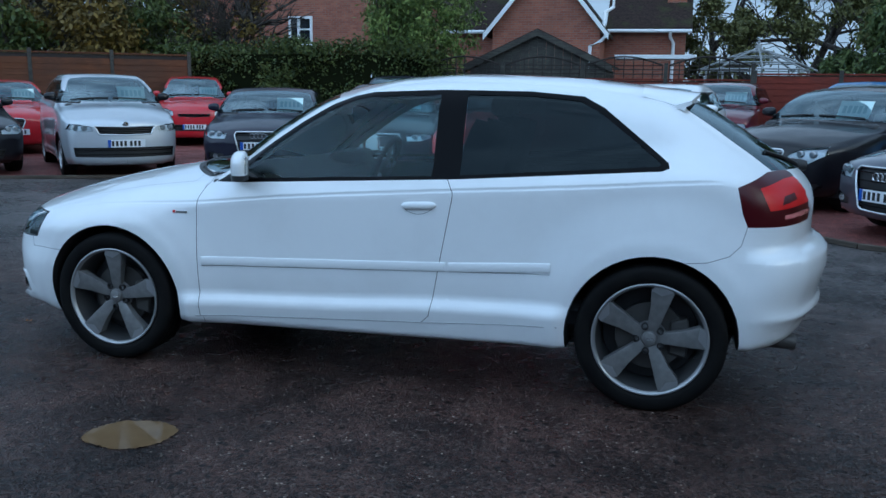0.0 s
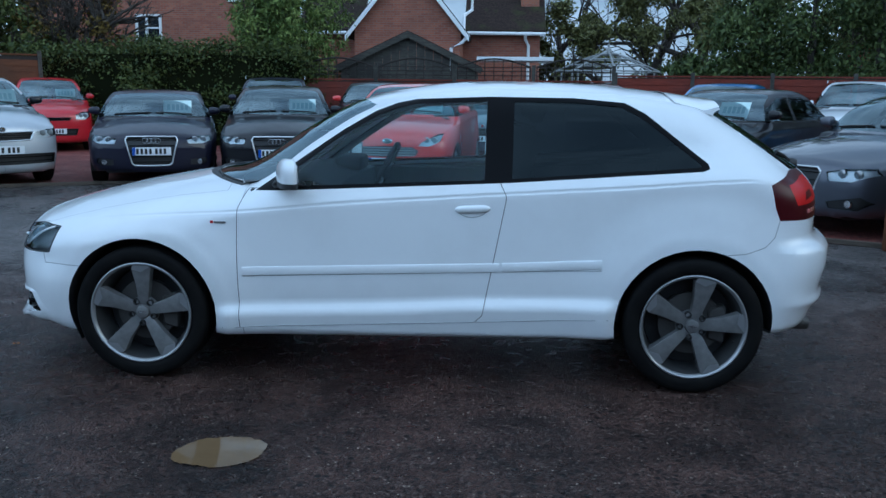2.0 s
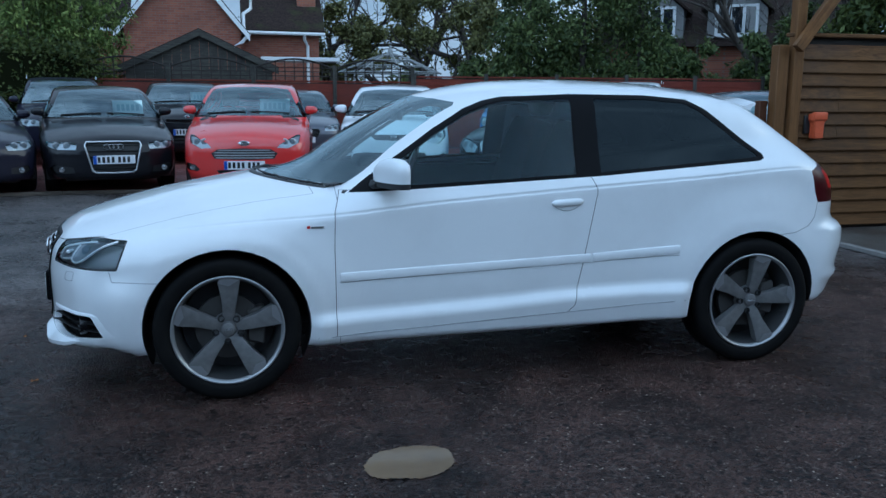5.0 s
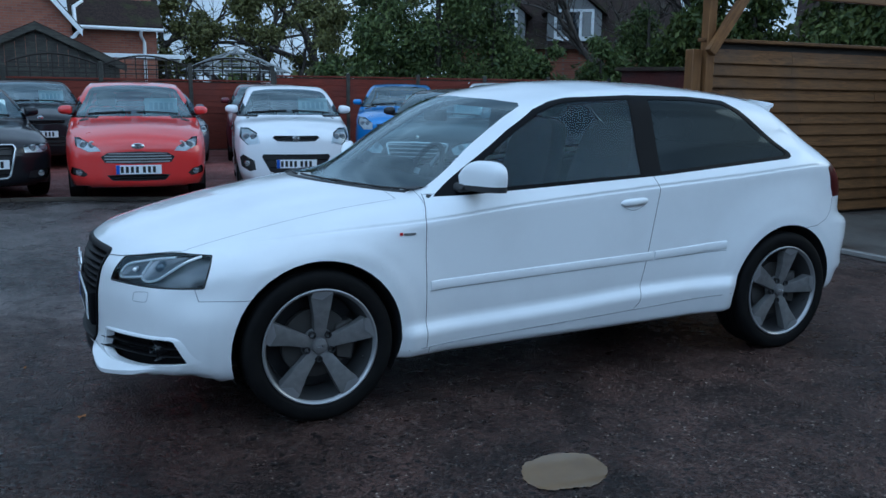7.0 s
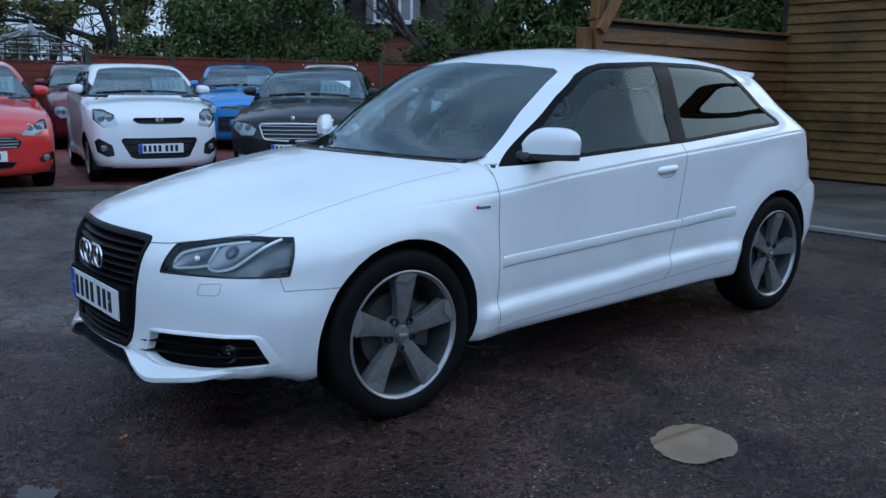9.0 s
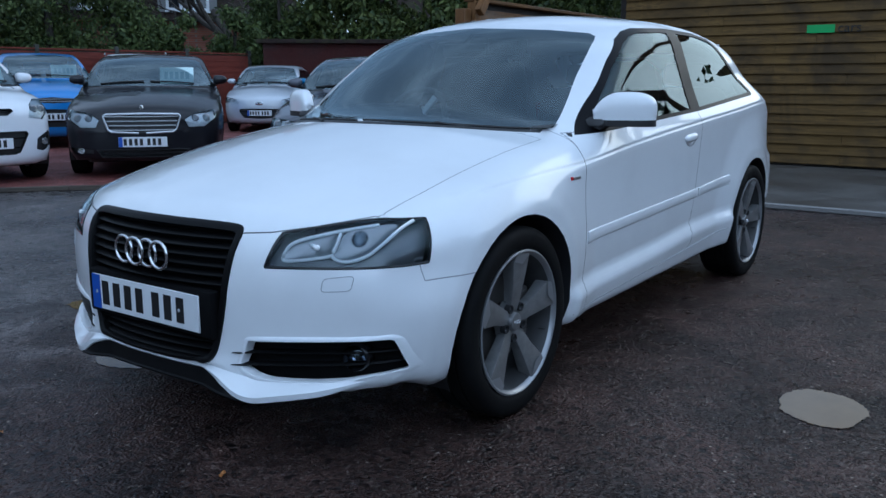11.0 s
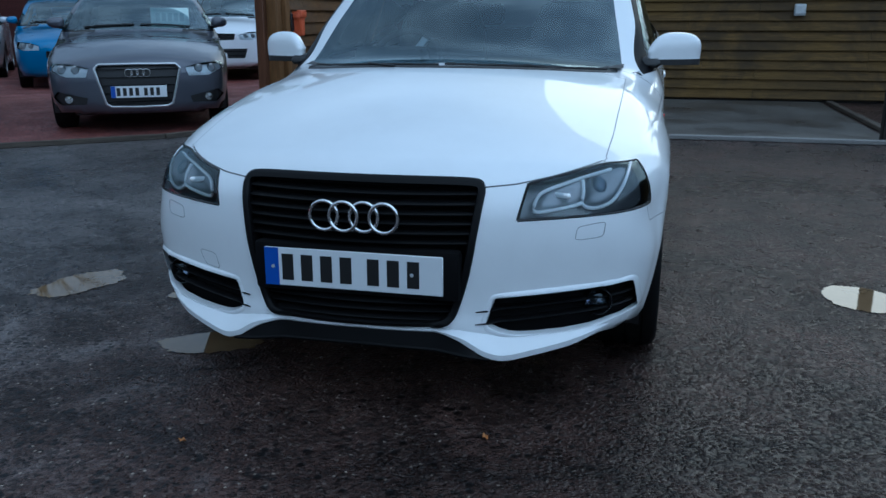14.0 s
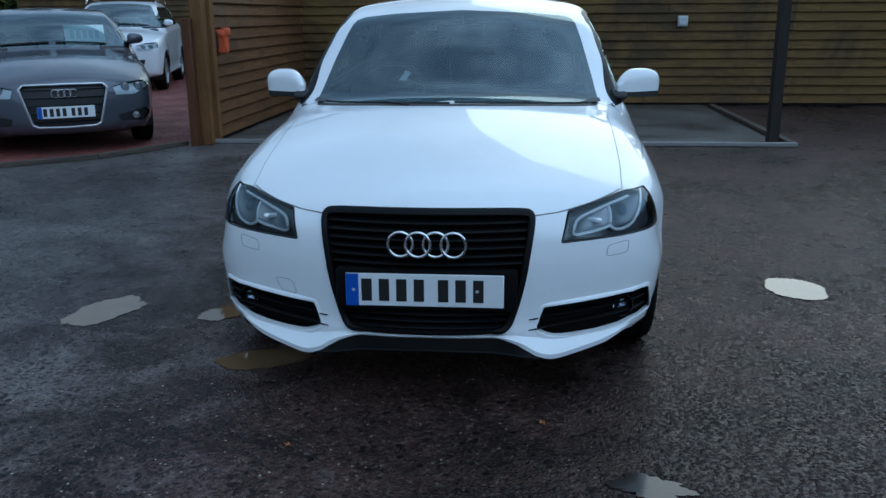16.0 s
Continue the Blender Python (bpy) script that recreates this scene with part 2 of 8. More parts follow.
def _alloy():
    m = Mat("titanium_alloy", (0.20, 0.205, 0.21), 0.34, 0.45, 0.5)
    at = m.coords()
    k = m.noise(25, 5, 0.6, at)
    m.put(color=m.ramp(k, (0.3, (0.17, 0.17, 0.172)), (0.8, (0.26, 0.258, 0.258))), rough=m.ramp(k, (0.3, 0.28), (0.8, 0.42)))
    return m.mat


RUBBER, PLASTIC, ALLOY = _rubber(), _plastic("black_plastic", (0.014, 0.014, 0.015)), _alloy()
ALLOY_LIP = Mat("machined_rim", (0.31, 0.315, 0.325), 0.36, 0.6, 0.3).mat
TRIM_DARK = _plastic("cabin_plastic", (0.035, 0.037, 0.040), 0.65, False)
CLOTH = _plastic("seat_cloth", (0.03, 0.03, 0.033), 0.9, False)
STEEL = _plastic("brake_steel", (0.05, 0.047, 0.044), 0.45)
PLATE_WHITE = Mat("plate_white", (0.72, 0.74, 0.76), 0.35).mat
PLATE_YELLOW = Mat("plate_yellow", (0.7, 0.5, 0.05), 0.35).mat
PLATE_BLUE = Mat("plate_blue", (0.02, 0.08, 0.42), 0.35).mat
PLATE_BLACK = Mat("plate_black", (0.01, 0.01, 0.01), 0.45).mat
CARD = Mat("price_card", (0.66, 0.82, 0.80), 0.5).mat
CARD_INK = Mat("price_ink", (0.40, 0.58, 0.60), 0.6).mat
REFLECTOR = Mat("lamp_reflector", (0.75, 0.76, 0.78), 0.14, 1.0).mat
AMBER = Mat("amber_lens", (0.7, 0.16, 0.02), 0.15, 0, 0.8).mat

# ---- car bodies: a surface from its side, top, front and rear profiles ----
FRONT_EDGE = spline((0.0, 0.268), (0.22, 0.267), (0.29, 0.252), (0.33, 0.231), (0.37, 0.207), (0.42, 0.195), (0.5, 0.206), (0.6, 0.222), (0.72, 0.234), (0.9, 0.230))


class Shape:
    """Half a car body (y <= 0, nose towards -x) as a closed form in x, |y|, z."""
    def __init__(s, **k):
        s.wheels = k.get("wheels", (-1.289, 1.289))
        s.hub, s.arch = k.get("hub", 0.315), k.get("arch", 0.360)
        s.centre = k.get("centre") or spline((-2.20, 0.665), (-2.11, 0.705), (-1.95, 0.762), (-1.77, 0.815), (-1.5, 0.878), (-1.2, 0.932), (-1.02, 0.958), (-0.93, 0.985),
                          (-0.62, 1.175), (-0.35, 1.315), (-0.14, 1.372), (0.1, 1.406), (0.4, 1.42), (0.75, 1.412), (1.1, 1.385), (1.35, 1.345), (1.5, 1.275),
                          (1.72, 1.14), (1.92, 1.01), (2.0, 0.975), (2.12, 0.93))
        s.sweep = k.get("sweep") or spline((-2.2, 0.30), (-1.2, 0.30), (-0.9, 0.42), (-0.2, 0.36), (0.3, 0.0), (1.0, -0.1), (1.6, -0.28), (2.1, -0.25))
        s.crown = k.get("crown") or spline((-2.2, 0.12), (-1.0, 0.13), (-0.5, 0.12), (0.4, 0.15), (1.2, 0.15), (2.1, 0.10))
        s.edge = k.get("edge") or spline((-2.2, 0.10), (-1.0, 0.10), (-0.5, 0.07), (0.4, 0.10), (2.1, 0.10))
        s.shoulder = k.get("shoulder") or spline((-2.1, 0.655), (-1.527, 0.752), (-1.25, 0.78), (-0.81, 0.807), (-0.36, 0.851), (0.43, 0.909), (0.96, 0.944), (1.56, 0.985), (2.1, 0.99))
        s.belt = k.get("belt") or spline((-2.1, 0.80), (-0.78, 0.897), (-0.36, 0.919), (0.34, 0.96), (1.0, 1.004), (1.27, 1.027), (2.1, 1.05))
        s.plan = k.get("plan") or spline((-2.2, 0.86), (-1.9, 0.95), (-1.6, 0.99), (-1.2, 1.0), (0.0, 1.0), (1.3, 0.995), (1.7, 0.965), (2.1, 0.90))
        s.width, s.lean, s.tumble = k.get("width", 0.822), k.get("lean", 0.42), k.get("tumble", 0.345)
        s.taper = k.get("taper") or spline((0.1, 0.0), (0.8, 0.022), (1.4, 0.055), (2.0, 0.10))
        s.sill = k.get("sill") or spline((-0.9, 0.309), (-0.137, 0.340), (0.39, 0.370), (0.95, 0.380))
        s.floor = k.get("floor") or spline((-2.1, 0.205), (-1.65, 0.195), (-0.9, 0.207), (0.9, 0.236), (1.6, 0.27), (2.1, 0.33))
        s.nose = k.get("nose") or spline((0.15, -2.115), (0.22, -2.132), (0.27, -2.138), (0.33, -2.13), (0.5, -2.135), (0.62, -2.12), (0.72, -2.09), (0.95, -2.0))
        s.nose_bow = k.get("nose_bow", 0.44)
        s.crease = k.get("crease", 0.006)
        s.tail = k.get("tail") or spline((0.2, 1.90), (0.28, 1.985), (0.385, 2.03), (0.425, 2.062), (0.455, 2.05), (0.60, 2.078), (0.650, 2.076), (0.685, 2.05), (0.712, 2.008), (0.74, 1.998), (0.98, 2.0), (1.4, 1.95))
        s.tail_bow = k.get("tail_bow", 0.38)
        s.flare, s.lip = k.get("flare", 0.026), k.get("lip", True)
        s.round_nose, s.round_tail = k.get("round_nose", 0.10), k.get("round_tail", 0.14)

    def half_width(s, x, z):
        zs, zb, zc = s.shoulder(x), s.belt(x), s.sill(x)
        w = s.width - 0.05 * np.clip((0.6 - z) / 0.36, 0, 1) ** 2
        w = w + 0.034 * np.clip((zc + 0.058 - z) / 0.052, 0, 1) * sstep(s.wheels[0] + 0.33, s.wheels[0] + 0.42, x) * sstep(s.wheels[1] - 0.30, s.wheels[1] - 0.42, x) - 0.5 * np.clip(0.245 - z, 0, 1)
        w = w - s.lean * np.clip(z - zs, 0, np.maximum(zb - zs, 0.01)) - s.tumble * np.clip(z - zb, 0, 1) - s.taper(x) * sstep(zs, zb + 0.12, z)
        along = sstep(s.wheels[0] - 0.34, s.wheels[0] - 0.20, x) * sstep(s.wheels[1] + 0.30, s.wheels[1] + 0.20, x)
        w = w - s.crease * along * np.exp(-((z - zs) / 0.0035) ** 2)
        w = w - (0.024 * sstep(-1.52, -1.74, x) * sstep(0.44, 0.58, z) if s.lip else 0.0)
        w = w + (0.014 * sstep(s.wheels[1] + 0.28, s.wheels[1] + 0.5, x) * sstep(0.70, 0.66, z) if s.lip else 0.0)
        w = w * s.plan(x)
        for cx in s.wheels:
            r = np.hypot(x - cx, z - s.hub)
            w = w + s.flare * (0.80 * sstep(0.63, 0.42, r) + 0.28 * sstep(0.46, 0.40, r)) * sstep(s.shoulder(x) + 0.02, s.shoulder(x) - 0.12, z)
        return w

    def field(s, x, y, z):
        a = np.abs(y)
        xs = x - s.sweep(x) * a * a
        top = z - (s.centre(xs) - s.crown(x) * a * a)
        side = a - s.half_width(x, z)
        front = s.nose(z) + s.nose_bow * a * a - x
        rear = x - (s.tail(z) - s.tail_bow * a * a)
        low = s.floor(x)
        if s.lip:
            low = low + sstep(-1.66, -1.8, x) * (FRONT_EDGE(a) + 0.012 * sstep(0.60, 0.52, a) - low)
        f = smax(side, top, s.edge(x))
        f = smax(f, front, s.round_nose)
        f = smax(f, rear, s.round_tail)
        return smax(f, low - z, 0.03)

    def grid(s, mid=150, nose=84, tail=34, rows=(34, 26, 58), x0=-1.45, x1=1.4, z0=0.5):
        """Points of the half shell, columns from nose to tail, rows from the underside to the ridge."""
        e = lambda n: 90 * (1 - np.linspace(0, 1, n)) ** 1.0
        cols = [(x0, p, -1) for p in np.clip(e(nose), 0, 89.7)[:-1]] + [(x, 0, 1) for x in np.linspace(x0, x1, mid)] + [(x1, p, 1) for p in np.clip(e(tail), 0, 89.7)[::-1][1:]]
        cx = np.array([c[0] for c in cols])[:, None]
        ph = np.radians(np.array([c[1] for c in cols]))[:, None]
        sg = np.array([c[2] for c in cols])[:, None]

        def shoot(th, turns=24):
            dx, dy, dz = sg * np.sin(ph) + 0 * th, -np.cos(ph) * np.cos(th), np.cos(ph) * np.sin(th)
            lo, hi = np.zeros_like(dx), np.full_like(dx, 1.6)
            for _ in range(turns):
                m = (lo + hi) / 2
                out = s.field(cx + m * dx, m * dy, z0 + m * dz) > 0
                lo, hi = np.where(out, lo, m), np.where(out, m, hi)
            return cx + lo * dx, lo * dy, z0 + lo * dz
        t0 = np.radians(-33 - 56.9 * sstep(0, 20, np.degrees(ph)))
        t1 = radians(90)
        dense = t0 + (t1 - t0) * np.linspace(0, 1, 240)[None, :]
        X, Y, Z = shoot(dense, 14)

        def cross(line):
            above = (Z - line(X)) > 0
            above[:, 0] = False
            i = np.clip(np.argmax(above, axis=1), 1, 239)[:, None]
            d = Z - line(X)
            d0, d1 = np.take_along_axis(d, i - 1, 1), np.take_along_axis(d, i, 1)
            f = np.clip(-d0 / np.where(abs(d1 - d0) < 1e-9, 1, d1 - d0), 0, 1)
            a0, a1 = np.take_along_axis(dense, i - 1, 1), np.take_along_axis(dense, i, 1)
            return (a0 + (a1 - a0) * f)[:, 0]
        ka, kb = cross(s.sill), cross(s.shoulder)
        i0, i1 = nose - 1, nose - 1 + mid - 1
        for k in (ka, kb):
            k[:i0], k[i1 + 1:] = k[i0], k[i1]
        keys = [t0[:, 0], ka - 0.004, ka + 0.066, kb - 0.014, kb - 0.0055, kb, kb + 0.0055, kb + 0.014, np.full(len(cols), t1)]
        rows = (rows[0], 4, rows[1] - 4, 1, 1, 1, 1, rows[2] - 2)
        th = np.concatenate([a[:, None] + (b - a)[:, None] * np.linspace(0, 1, n + 1)[None, :][:, (0 if j == 0 else 1):] for j, (a, b, n) in enumerate(zip(keys, keys[1:], rows))], axis=1)
        X, Y, Z = shoot(th)
        Y[:, -1] = 0
        return np.stack([X, Y, Z], axis=-1)

    def shell(s, **k):
        g = s.grid(**k)
        bm = bmesh.new()
        n, m = g.shape[:2]
        vs = [[bm.verts.new(g[i, j]) for j in range(m)] for i in range(n)]
        for i in range(n - 1):
            for j in range(m - 1):
                bm.faces.new((vs[i][j], vs[i + 1][j], vs[i + 1][j + 1], vs[i][j + 1]))
        bm.faces.layers.int.new("panel")
        bm.normal_update()
        return bm

    def side_y(s, x, z):
        """Where the left flank stands at x, z (y < 0)."""
        lo, hi = 0.2, 1.2
        for _ in range(16):
            m = (lo + hi) / 2
            lo, hi = (m, hi) if s.field(np.array(x), np.array(m), np.array(z)) < 0 else (lo, m)
        return -lo

    def front_x(s, y, z):
        lo, hi = -1.2, -2.6
        y, z = np.array(y), np.array(z)
        for _ in range(15):
            m = (lo + hi) / 2
            lo, hi = (m, hi) if s.field(np.array(m), y, z) < 0 else (lo, m)
        return lo

    def rear_x(s, y, z):
        lo, hi = 1.2, 2.6
        y, z = np.array(y), np.array(z)
        for _ in range(15):
            m = (lo + hi) / 2
            lo, hi = (m, hi) if s.field(np.array(m), y, z) < 0 else (lo, m)
        return lo

    def top_z(s, x, y):
        lo, hi = 0.5, 2.2
        for _ in range(22):
            m = (lo + hi) / 2
            lo, hi = (m, hi) if s.field(np.array(x), np.array(y), np.array(m)) < 0 else (lo, m)
        return lo


def cut(bm, frm, to, axes, poly, keep):
    """Marks the piece of a shell inside a convex outline as a panel of its own."""
    lay = bm.faces.layers.int["panel"]
    ia, ib = ["xyz".index(c) for c in axes]
    ca, cb = sum(p[0] for p in poly) / len(poly), sum(p[1] for p in poly) / len(poly)
    a0, a1 = min(p[0] for p in poly), max(p[0] for p in poly)
    b0, b1 = min(p[1] for p in poly), max(p[1] for p in poly)
    inside = []
    for f in bm.faces:
        if f[lay] in frm:
            A, B = [v.co[ia] for v in f.verts], [v.co[ib] for v in f.verts]
            if max(A) > a0 and min(A) < a1 and max(B) > b0 and min(B) < b1 and keep(f.calc_center_median(), f.normal):
                inside.append(f)
    for (pa, pb), (qa, qb) in zip(poly, poly[1:] + poly[:1]):
        na, nb = qb - pb, pa - qa
        if na * (ca - pa) + nb * (cb - pb) > 0:
            na, nb = -na, -nb
        co, no = Vector((0, 0, 0)), Vector((0, 0, 0))
        co[ia], co[ib], no[ia], no[ib] = pa, pb, na, nb
        no.normalize()
        geom = list({x for f in inside for x in (*f.verts, *f.edges)}) + inside
        r = bmesh.ops.bisect_plane(bm, geom=geom, dist=1e-5, plane_co=co, plane_no=no)
        inside = [f for f in r["geom"] if isinstance(f, bmesh.types.BMFace) and (f.calc_center_median() - co).dot(no) < 0]
    for f in inside:
        f[lay] = to
    return inside


def lift(bm, tag, both=False, weld=False, right=False, push=0.0):
    """A panel of the shell as a bmesh of its own; weld: with its mirror image; right: the mirror image alone."""
    lay = bm.faces.layers.int["panel"]
    tags = tag if isinstance(tag, (set, tuple)) else (tag,)
    out = bmesh.new()
    for side in ((1, -1) if weld else ((-1,) if right else (1,))):
        made = {}
        for f in bm.faces:
            if f[lay] in tags:
                vs = []
                for v in f.verts:
                    if v not in made:
                        c = v.co + push * v.normal
                        if abs(v.co.y) < 1e-5:
                            c.y = 0.0
                        made[v] = out.verts.new((c.x, c.y * side, c.z))
                    vs.append(made[v])
                try:
                    out.faces.new(vs if side == 1 else vs[::-1])
                except ValueError:
                    pass
    if weld:
        bmesh.ops.remove_doubles(out, verts=[v for v in out.verts if abs(v.co.y) < 1e-4], dist=2e-4)
    return out


def seams(bm, tag, others, right=False, w=0.0022, up=0.0006):
    """A thin dark joint along the border between one panel and others."""
    lay = bm.faces.layers.int["panel"]
    out = bmesh.new()
    sg = -1 if right else 1
    for e in bm.edges:
        if len(e.link_faces) == 2:
            p = {f[lay] for f in e.link_faces}
            if len(p) == 2 and tag in p and (p - {tag}).pop() in others:
                a, b = e.verts
                n = (e.link_faces[0].normal + e.link_faces[1].normal).normalized()
                d = (b.co - a.co)
                if d.length < 1e-6:
                    continue
                s = n.cross(d.normalized()) * w
                q = [out.verts.new((c.x, c.y * sg, c.z)) for c in (a.co - s + n * up * 0.2, a.co + n * up, a.co + s + n * up * 0.2, b.co + s + n * up * 0.2, b.co + n * up, b.co - s + n * up * 0.2)]
                for i, j, k, l in ((0, 1, 4, 5), (1, 2, 3, 4)):
                    out.faces.new([q[t] for t in ((i, j, k, l) if sg == 1 else (l, k, j, i))])
    return out


def joints(name, bm, mat, parent):
    """The runs of a joint, each as a part of its own."""
    cell, root = {}, {}

    def top(f):
        while root[f] != f:
            f = root[f]
        return f
    for f in bm.faces:
        root[f] = f
    for f in bm.faces:
        for v in f.verts:
            k = tuple(int(c / 0.012) for c in v.co)
            for d in itertools.product((-1, 0, 1), repeat=3):
                o = cell.get((k[0] + d[0], k[1] + d[1], k[2] + d[2]))
                if o is not None:
                    root[top(f)] = top(o)
            cell[k] = f
    runs = collections.defaultdict(list)
    for f in bm.faces:
        runs[top(f)].append(f)
    for fs in runs.values():
        if len(fs) > 7:
            out = bmesh.new()
            for f in fs:
                out.faces.new([out.verts.new(v.co) for v in f.verts])
            part(name, out, mat, parent, smooth=False)
    bm.free()


# ---- the white hatchback ----
HERO = Shape()


def add_rim_spoke(bm, outline, r0, back, m):
    """One blade of the wheel: a flat outline with a raised, dished face."""
    top = [bm.verts.new((x, y, z)) for x, y, z in outline]
    low = [bm.verts.new((x, back, z)) for x, y, z in outline]
    n = len(outline)
    fs = [bm.faces.new(top)]
    for i in range(n):
        fs.append(bm.faces.new((top[i], low[i], low[(i + 1) % n], top[(i + 1) % n])))
    bmesh.ops.recalc_face_normals(bm, faces=fs)
    es = [e for e in {e for e in fs[0].edges}]
    r = bmesh.ops.bevel(bm, geom=es, offset=0.004, segments=2, affect="EDGES", profile=0.6)
    vs = list({v for f in r["faces"] for v in f.verts} | {v for v in top + low if v.is_valid})
    bmesh.ops.transform(bm, matrix=m, verts=vs)


def hero_wheel(parent, x, sign, turn):
    """A five-blade alloy wheel with its tyre, brake disc and bolts; sign -1: on the near flank."""
    hub = HERO.hub
    wheel = part("wheel", tyre_bm(hub + 0.003, 0.243, 0.205), RUBBER, parent, "black low-profile tyre on a grey five-blade alloy wheel")
    wheel.matrix_basis = pose(x, sign * 0.735, hub, 0, 0, 180 if sign > 0 else 0)
    bm = bmesh.new()
    # barrel and outer lip
    add_lathe(bm, [(0.236, -0.088), (0.243, -0.094), (0.2435, -0.099), (0.238, -0.101), (0.230, -0.096), (0.226, -0.085)], 64)
    part("rim", bm, ALLOY_LIP, wheel, "machined silver rim lip")
    bm = bmesh.new()
    add_lathe(bm, [(0.2262, -0.086), (0.216, -0.05), (0.205, 0.02), (0.205, 0.10), (0.235, 0.105)], 48)
    part("barrel", bm, BARREL, wheel, "dark grey wheel barrel")
    bm = bmesh.new()
    for i in range(5):
        m = pose(0, 0, 0, 0, turn + 72 * i, 0)
        # the blade runs out along +z, wide at the rim, with a swept trailing edge
        outline = [(-0.023, -0.070, 0.035), (0.023, -0.070, 0.035), (0.027, -0.078, 0.09), (0.035, -0.088, 0.165), (0.041, -0.094, 0.229), (-0.004, -0.094, 0.232), (-0.046, -0.094, 0.226), (-0.054, -0.090, 0.205), (-0.034, -0.082, 0.13)]
        add_rim_spoke(bm, outline, 0.03, -0.045, m)
    part("spokes", bm, ALLOY, wheel, "grey titanium-look blades", sharp=30)
    for i in range(5):
        m = pose(0, 0, 0, 0, turn + 72 * i, 0)
        bm = bmesh.new()
        outline = [(0.041, -0.0955, 0.229), (-0.004, -0.0955, 0.232), (-0.046, -0.0955, 0.226), (-0.0535, -0.092, 0.206), (-0.006, -0.0945, 0.196)]
        vs = [bm.verts.new(p) for p in outline]
        f = bm.faces.new(vs)
        g = bmesh.ops.extrude_face_region(bm, geom=[f])
        bmesh.ops.translate(bm, verts=[v for v in g["geom"] if isinstance(v, bmesh.types.BMVert)], vec=(0, -0.0008, 0))
        bmesh.ops.transform(bm, matrix=m, verts=bm.verts)
        bmesh.ops.recalc_face_normals(bm, faces=bm.faces)
        part("blade_tip", bm, ALLOY_LIP, wheel, "brighter machined blade tip")
    bm = bmesh.new()
    add_lathe(bm, [(0.0005, -0.083), (0.024, -0.083), (0.029, -0.081), (0.031, -0.075), (0.033, -0.068), (0.055, -0.064), (0.068, -0.058), (0.072, -0.04)], 40)
    part("hub", bm, ALLOY, wheel)
    bm = bmesh.new()
    for k in (-1.5, -0.5, 0.5, 1.5):
        add_torus(bm, 0.0058, 0.0011, pose(k * 0.0082, -0.084, 0), 14, 6, "y")
    part("hub_mark", bm, CHROME, wheel, "small row of chrome rings")
    for i in range(5):
        m = pose(0, 0, 0, 0, turn + 36 + 72 * i, 0) @ pose(0, 0, 0.056)
        bm = bmesh.new()
        add_lathe(bm, [(0.0005, -0.060), (0.008, -0.060), (0.0095, -0.066), (0.0125, -0.078), (0.0150, -0.078), (0.0158, -0.06)], 12, m=m)
        part("bolt", bm, PLASTIC, wheel, "dark capped wheel bolt")
    bm = bmesh.new()
    add_lathe(bm, [(0.06, -0.02), (0.145, -0.02), (0.146, -0.015), (0.146, 0.005), (0.145, 0.01), (0.06, 0.01)], 48, close=True)
    part("brake_disc", bm, STEEL, wheel, "worn steel brake disc")
    bm = bmesh.new()
    add_prism(bm, [(0.08, -0.07), (0.155, -0.09), (0.165, 0.0), (0.155, 0.09), (0.08, 0.07)], -0.035, 0.03, "xz", bevel=0.008)
    part("brake_caliper", bm, STEEL, wheel)
    bm = bmesh.new()
    add_lathe(bm, [(0.0005, 0.03), (0.2, 0.03)], 32)
    part("backing_plate", bm, PLASTIC, wheel)
    bm = bmesh.new()
    add_tube(bm, [(0.19, -0.06, -0.07), (0.185, -0.085, -0.068)], 0.0035, 8)
    part("valve", bm, PLASTIC, wheel)
    return wheel


def add_torus(bm, R, r, m, n=32, k=10, axis="y"):
    rings = []
    for i in range(n):
        a = 2 * math.pi * i / n
        ring = []
        for j in range(k):
            b = 2 * math.pi * j / k
            d = R + r * math.cos(b)
            p = (d * math.cos(a), r * math.sin(b), d * math.sin(a)) if axis == "y" else ((r * math.sin(b), d * math.cos(a), d * math.sin(a)) if axis == "x" else (d * math.cos(a), d * math.sin(a), r * math.sin(b)))
            ring.append(bm.verts.new(m @ Vector(p)))
        rings.append(ring)
    for i in range(n):
        a, b = rings[i], rings[(i + 1) % n]
        for j in range(k):
            bm.faces.new((a[j], b[j], b[(j + 1) % k], a[(j + 1) % k]))
    bmesh.ops.recalc_face_normals(bm, faces=bm.faces)


def tyre_bm(R, rim, w):
    """A tyre with shoulders, tread grooves and a flat spot of no size; axis y, outer side -y."""
    h = w / 2
    pr = [(rim - 0.004, -h * 0.80), (rim + 0.004, -h * 0.93), (rim + 0.02, -h * 0.99), (rim + 0.045, -h), (R - 0.018, -h * 0.97), (R - 0.006, -h * 0.90), (R - 0.001, -h * 0.78)]
    for k in (-0.5, 0.0, 0.5):
        pr += [(R, h * (k - 0.13)), (R, h * (k - 0.05)), (R - 0.007, h * (k - 0.045)), (R - 0.007, h * (k + 0.045)), (R, h * (k + 0.05)), (R, h * (k + 0.13))]
    pr += [(R - 0.001, h * 0.78), (R - 0.006, h * 0.90), (R - 0.018, h * 0.97), (rim + 0.03, h), (rim - 0.004, h * 0.8)]
    bm = bmesh.new()
    add_lathe(bm, pr, 72)
    bmesh.ops.recalc_face_normals(bm, faces=bm.faces)
    return bm


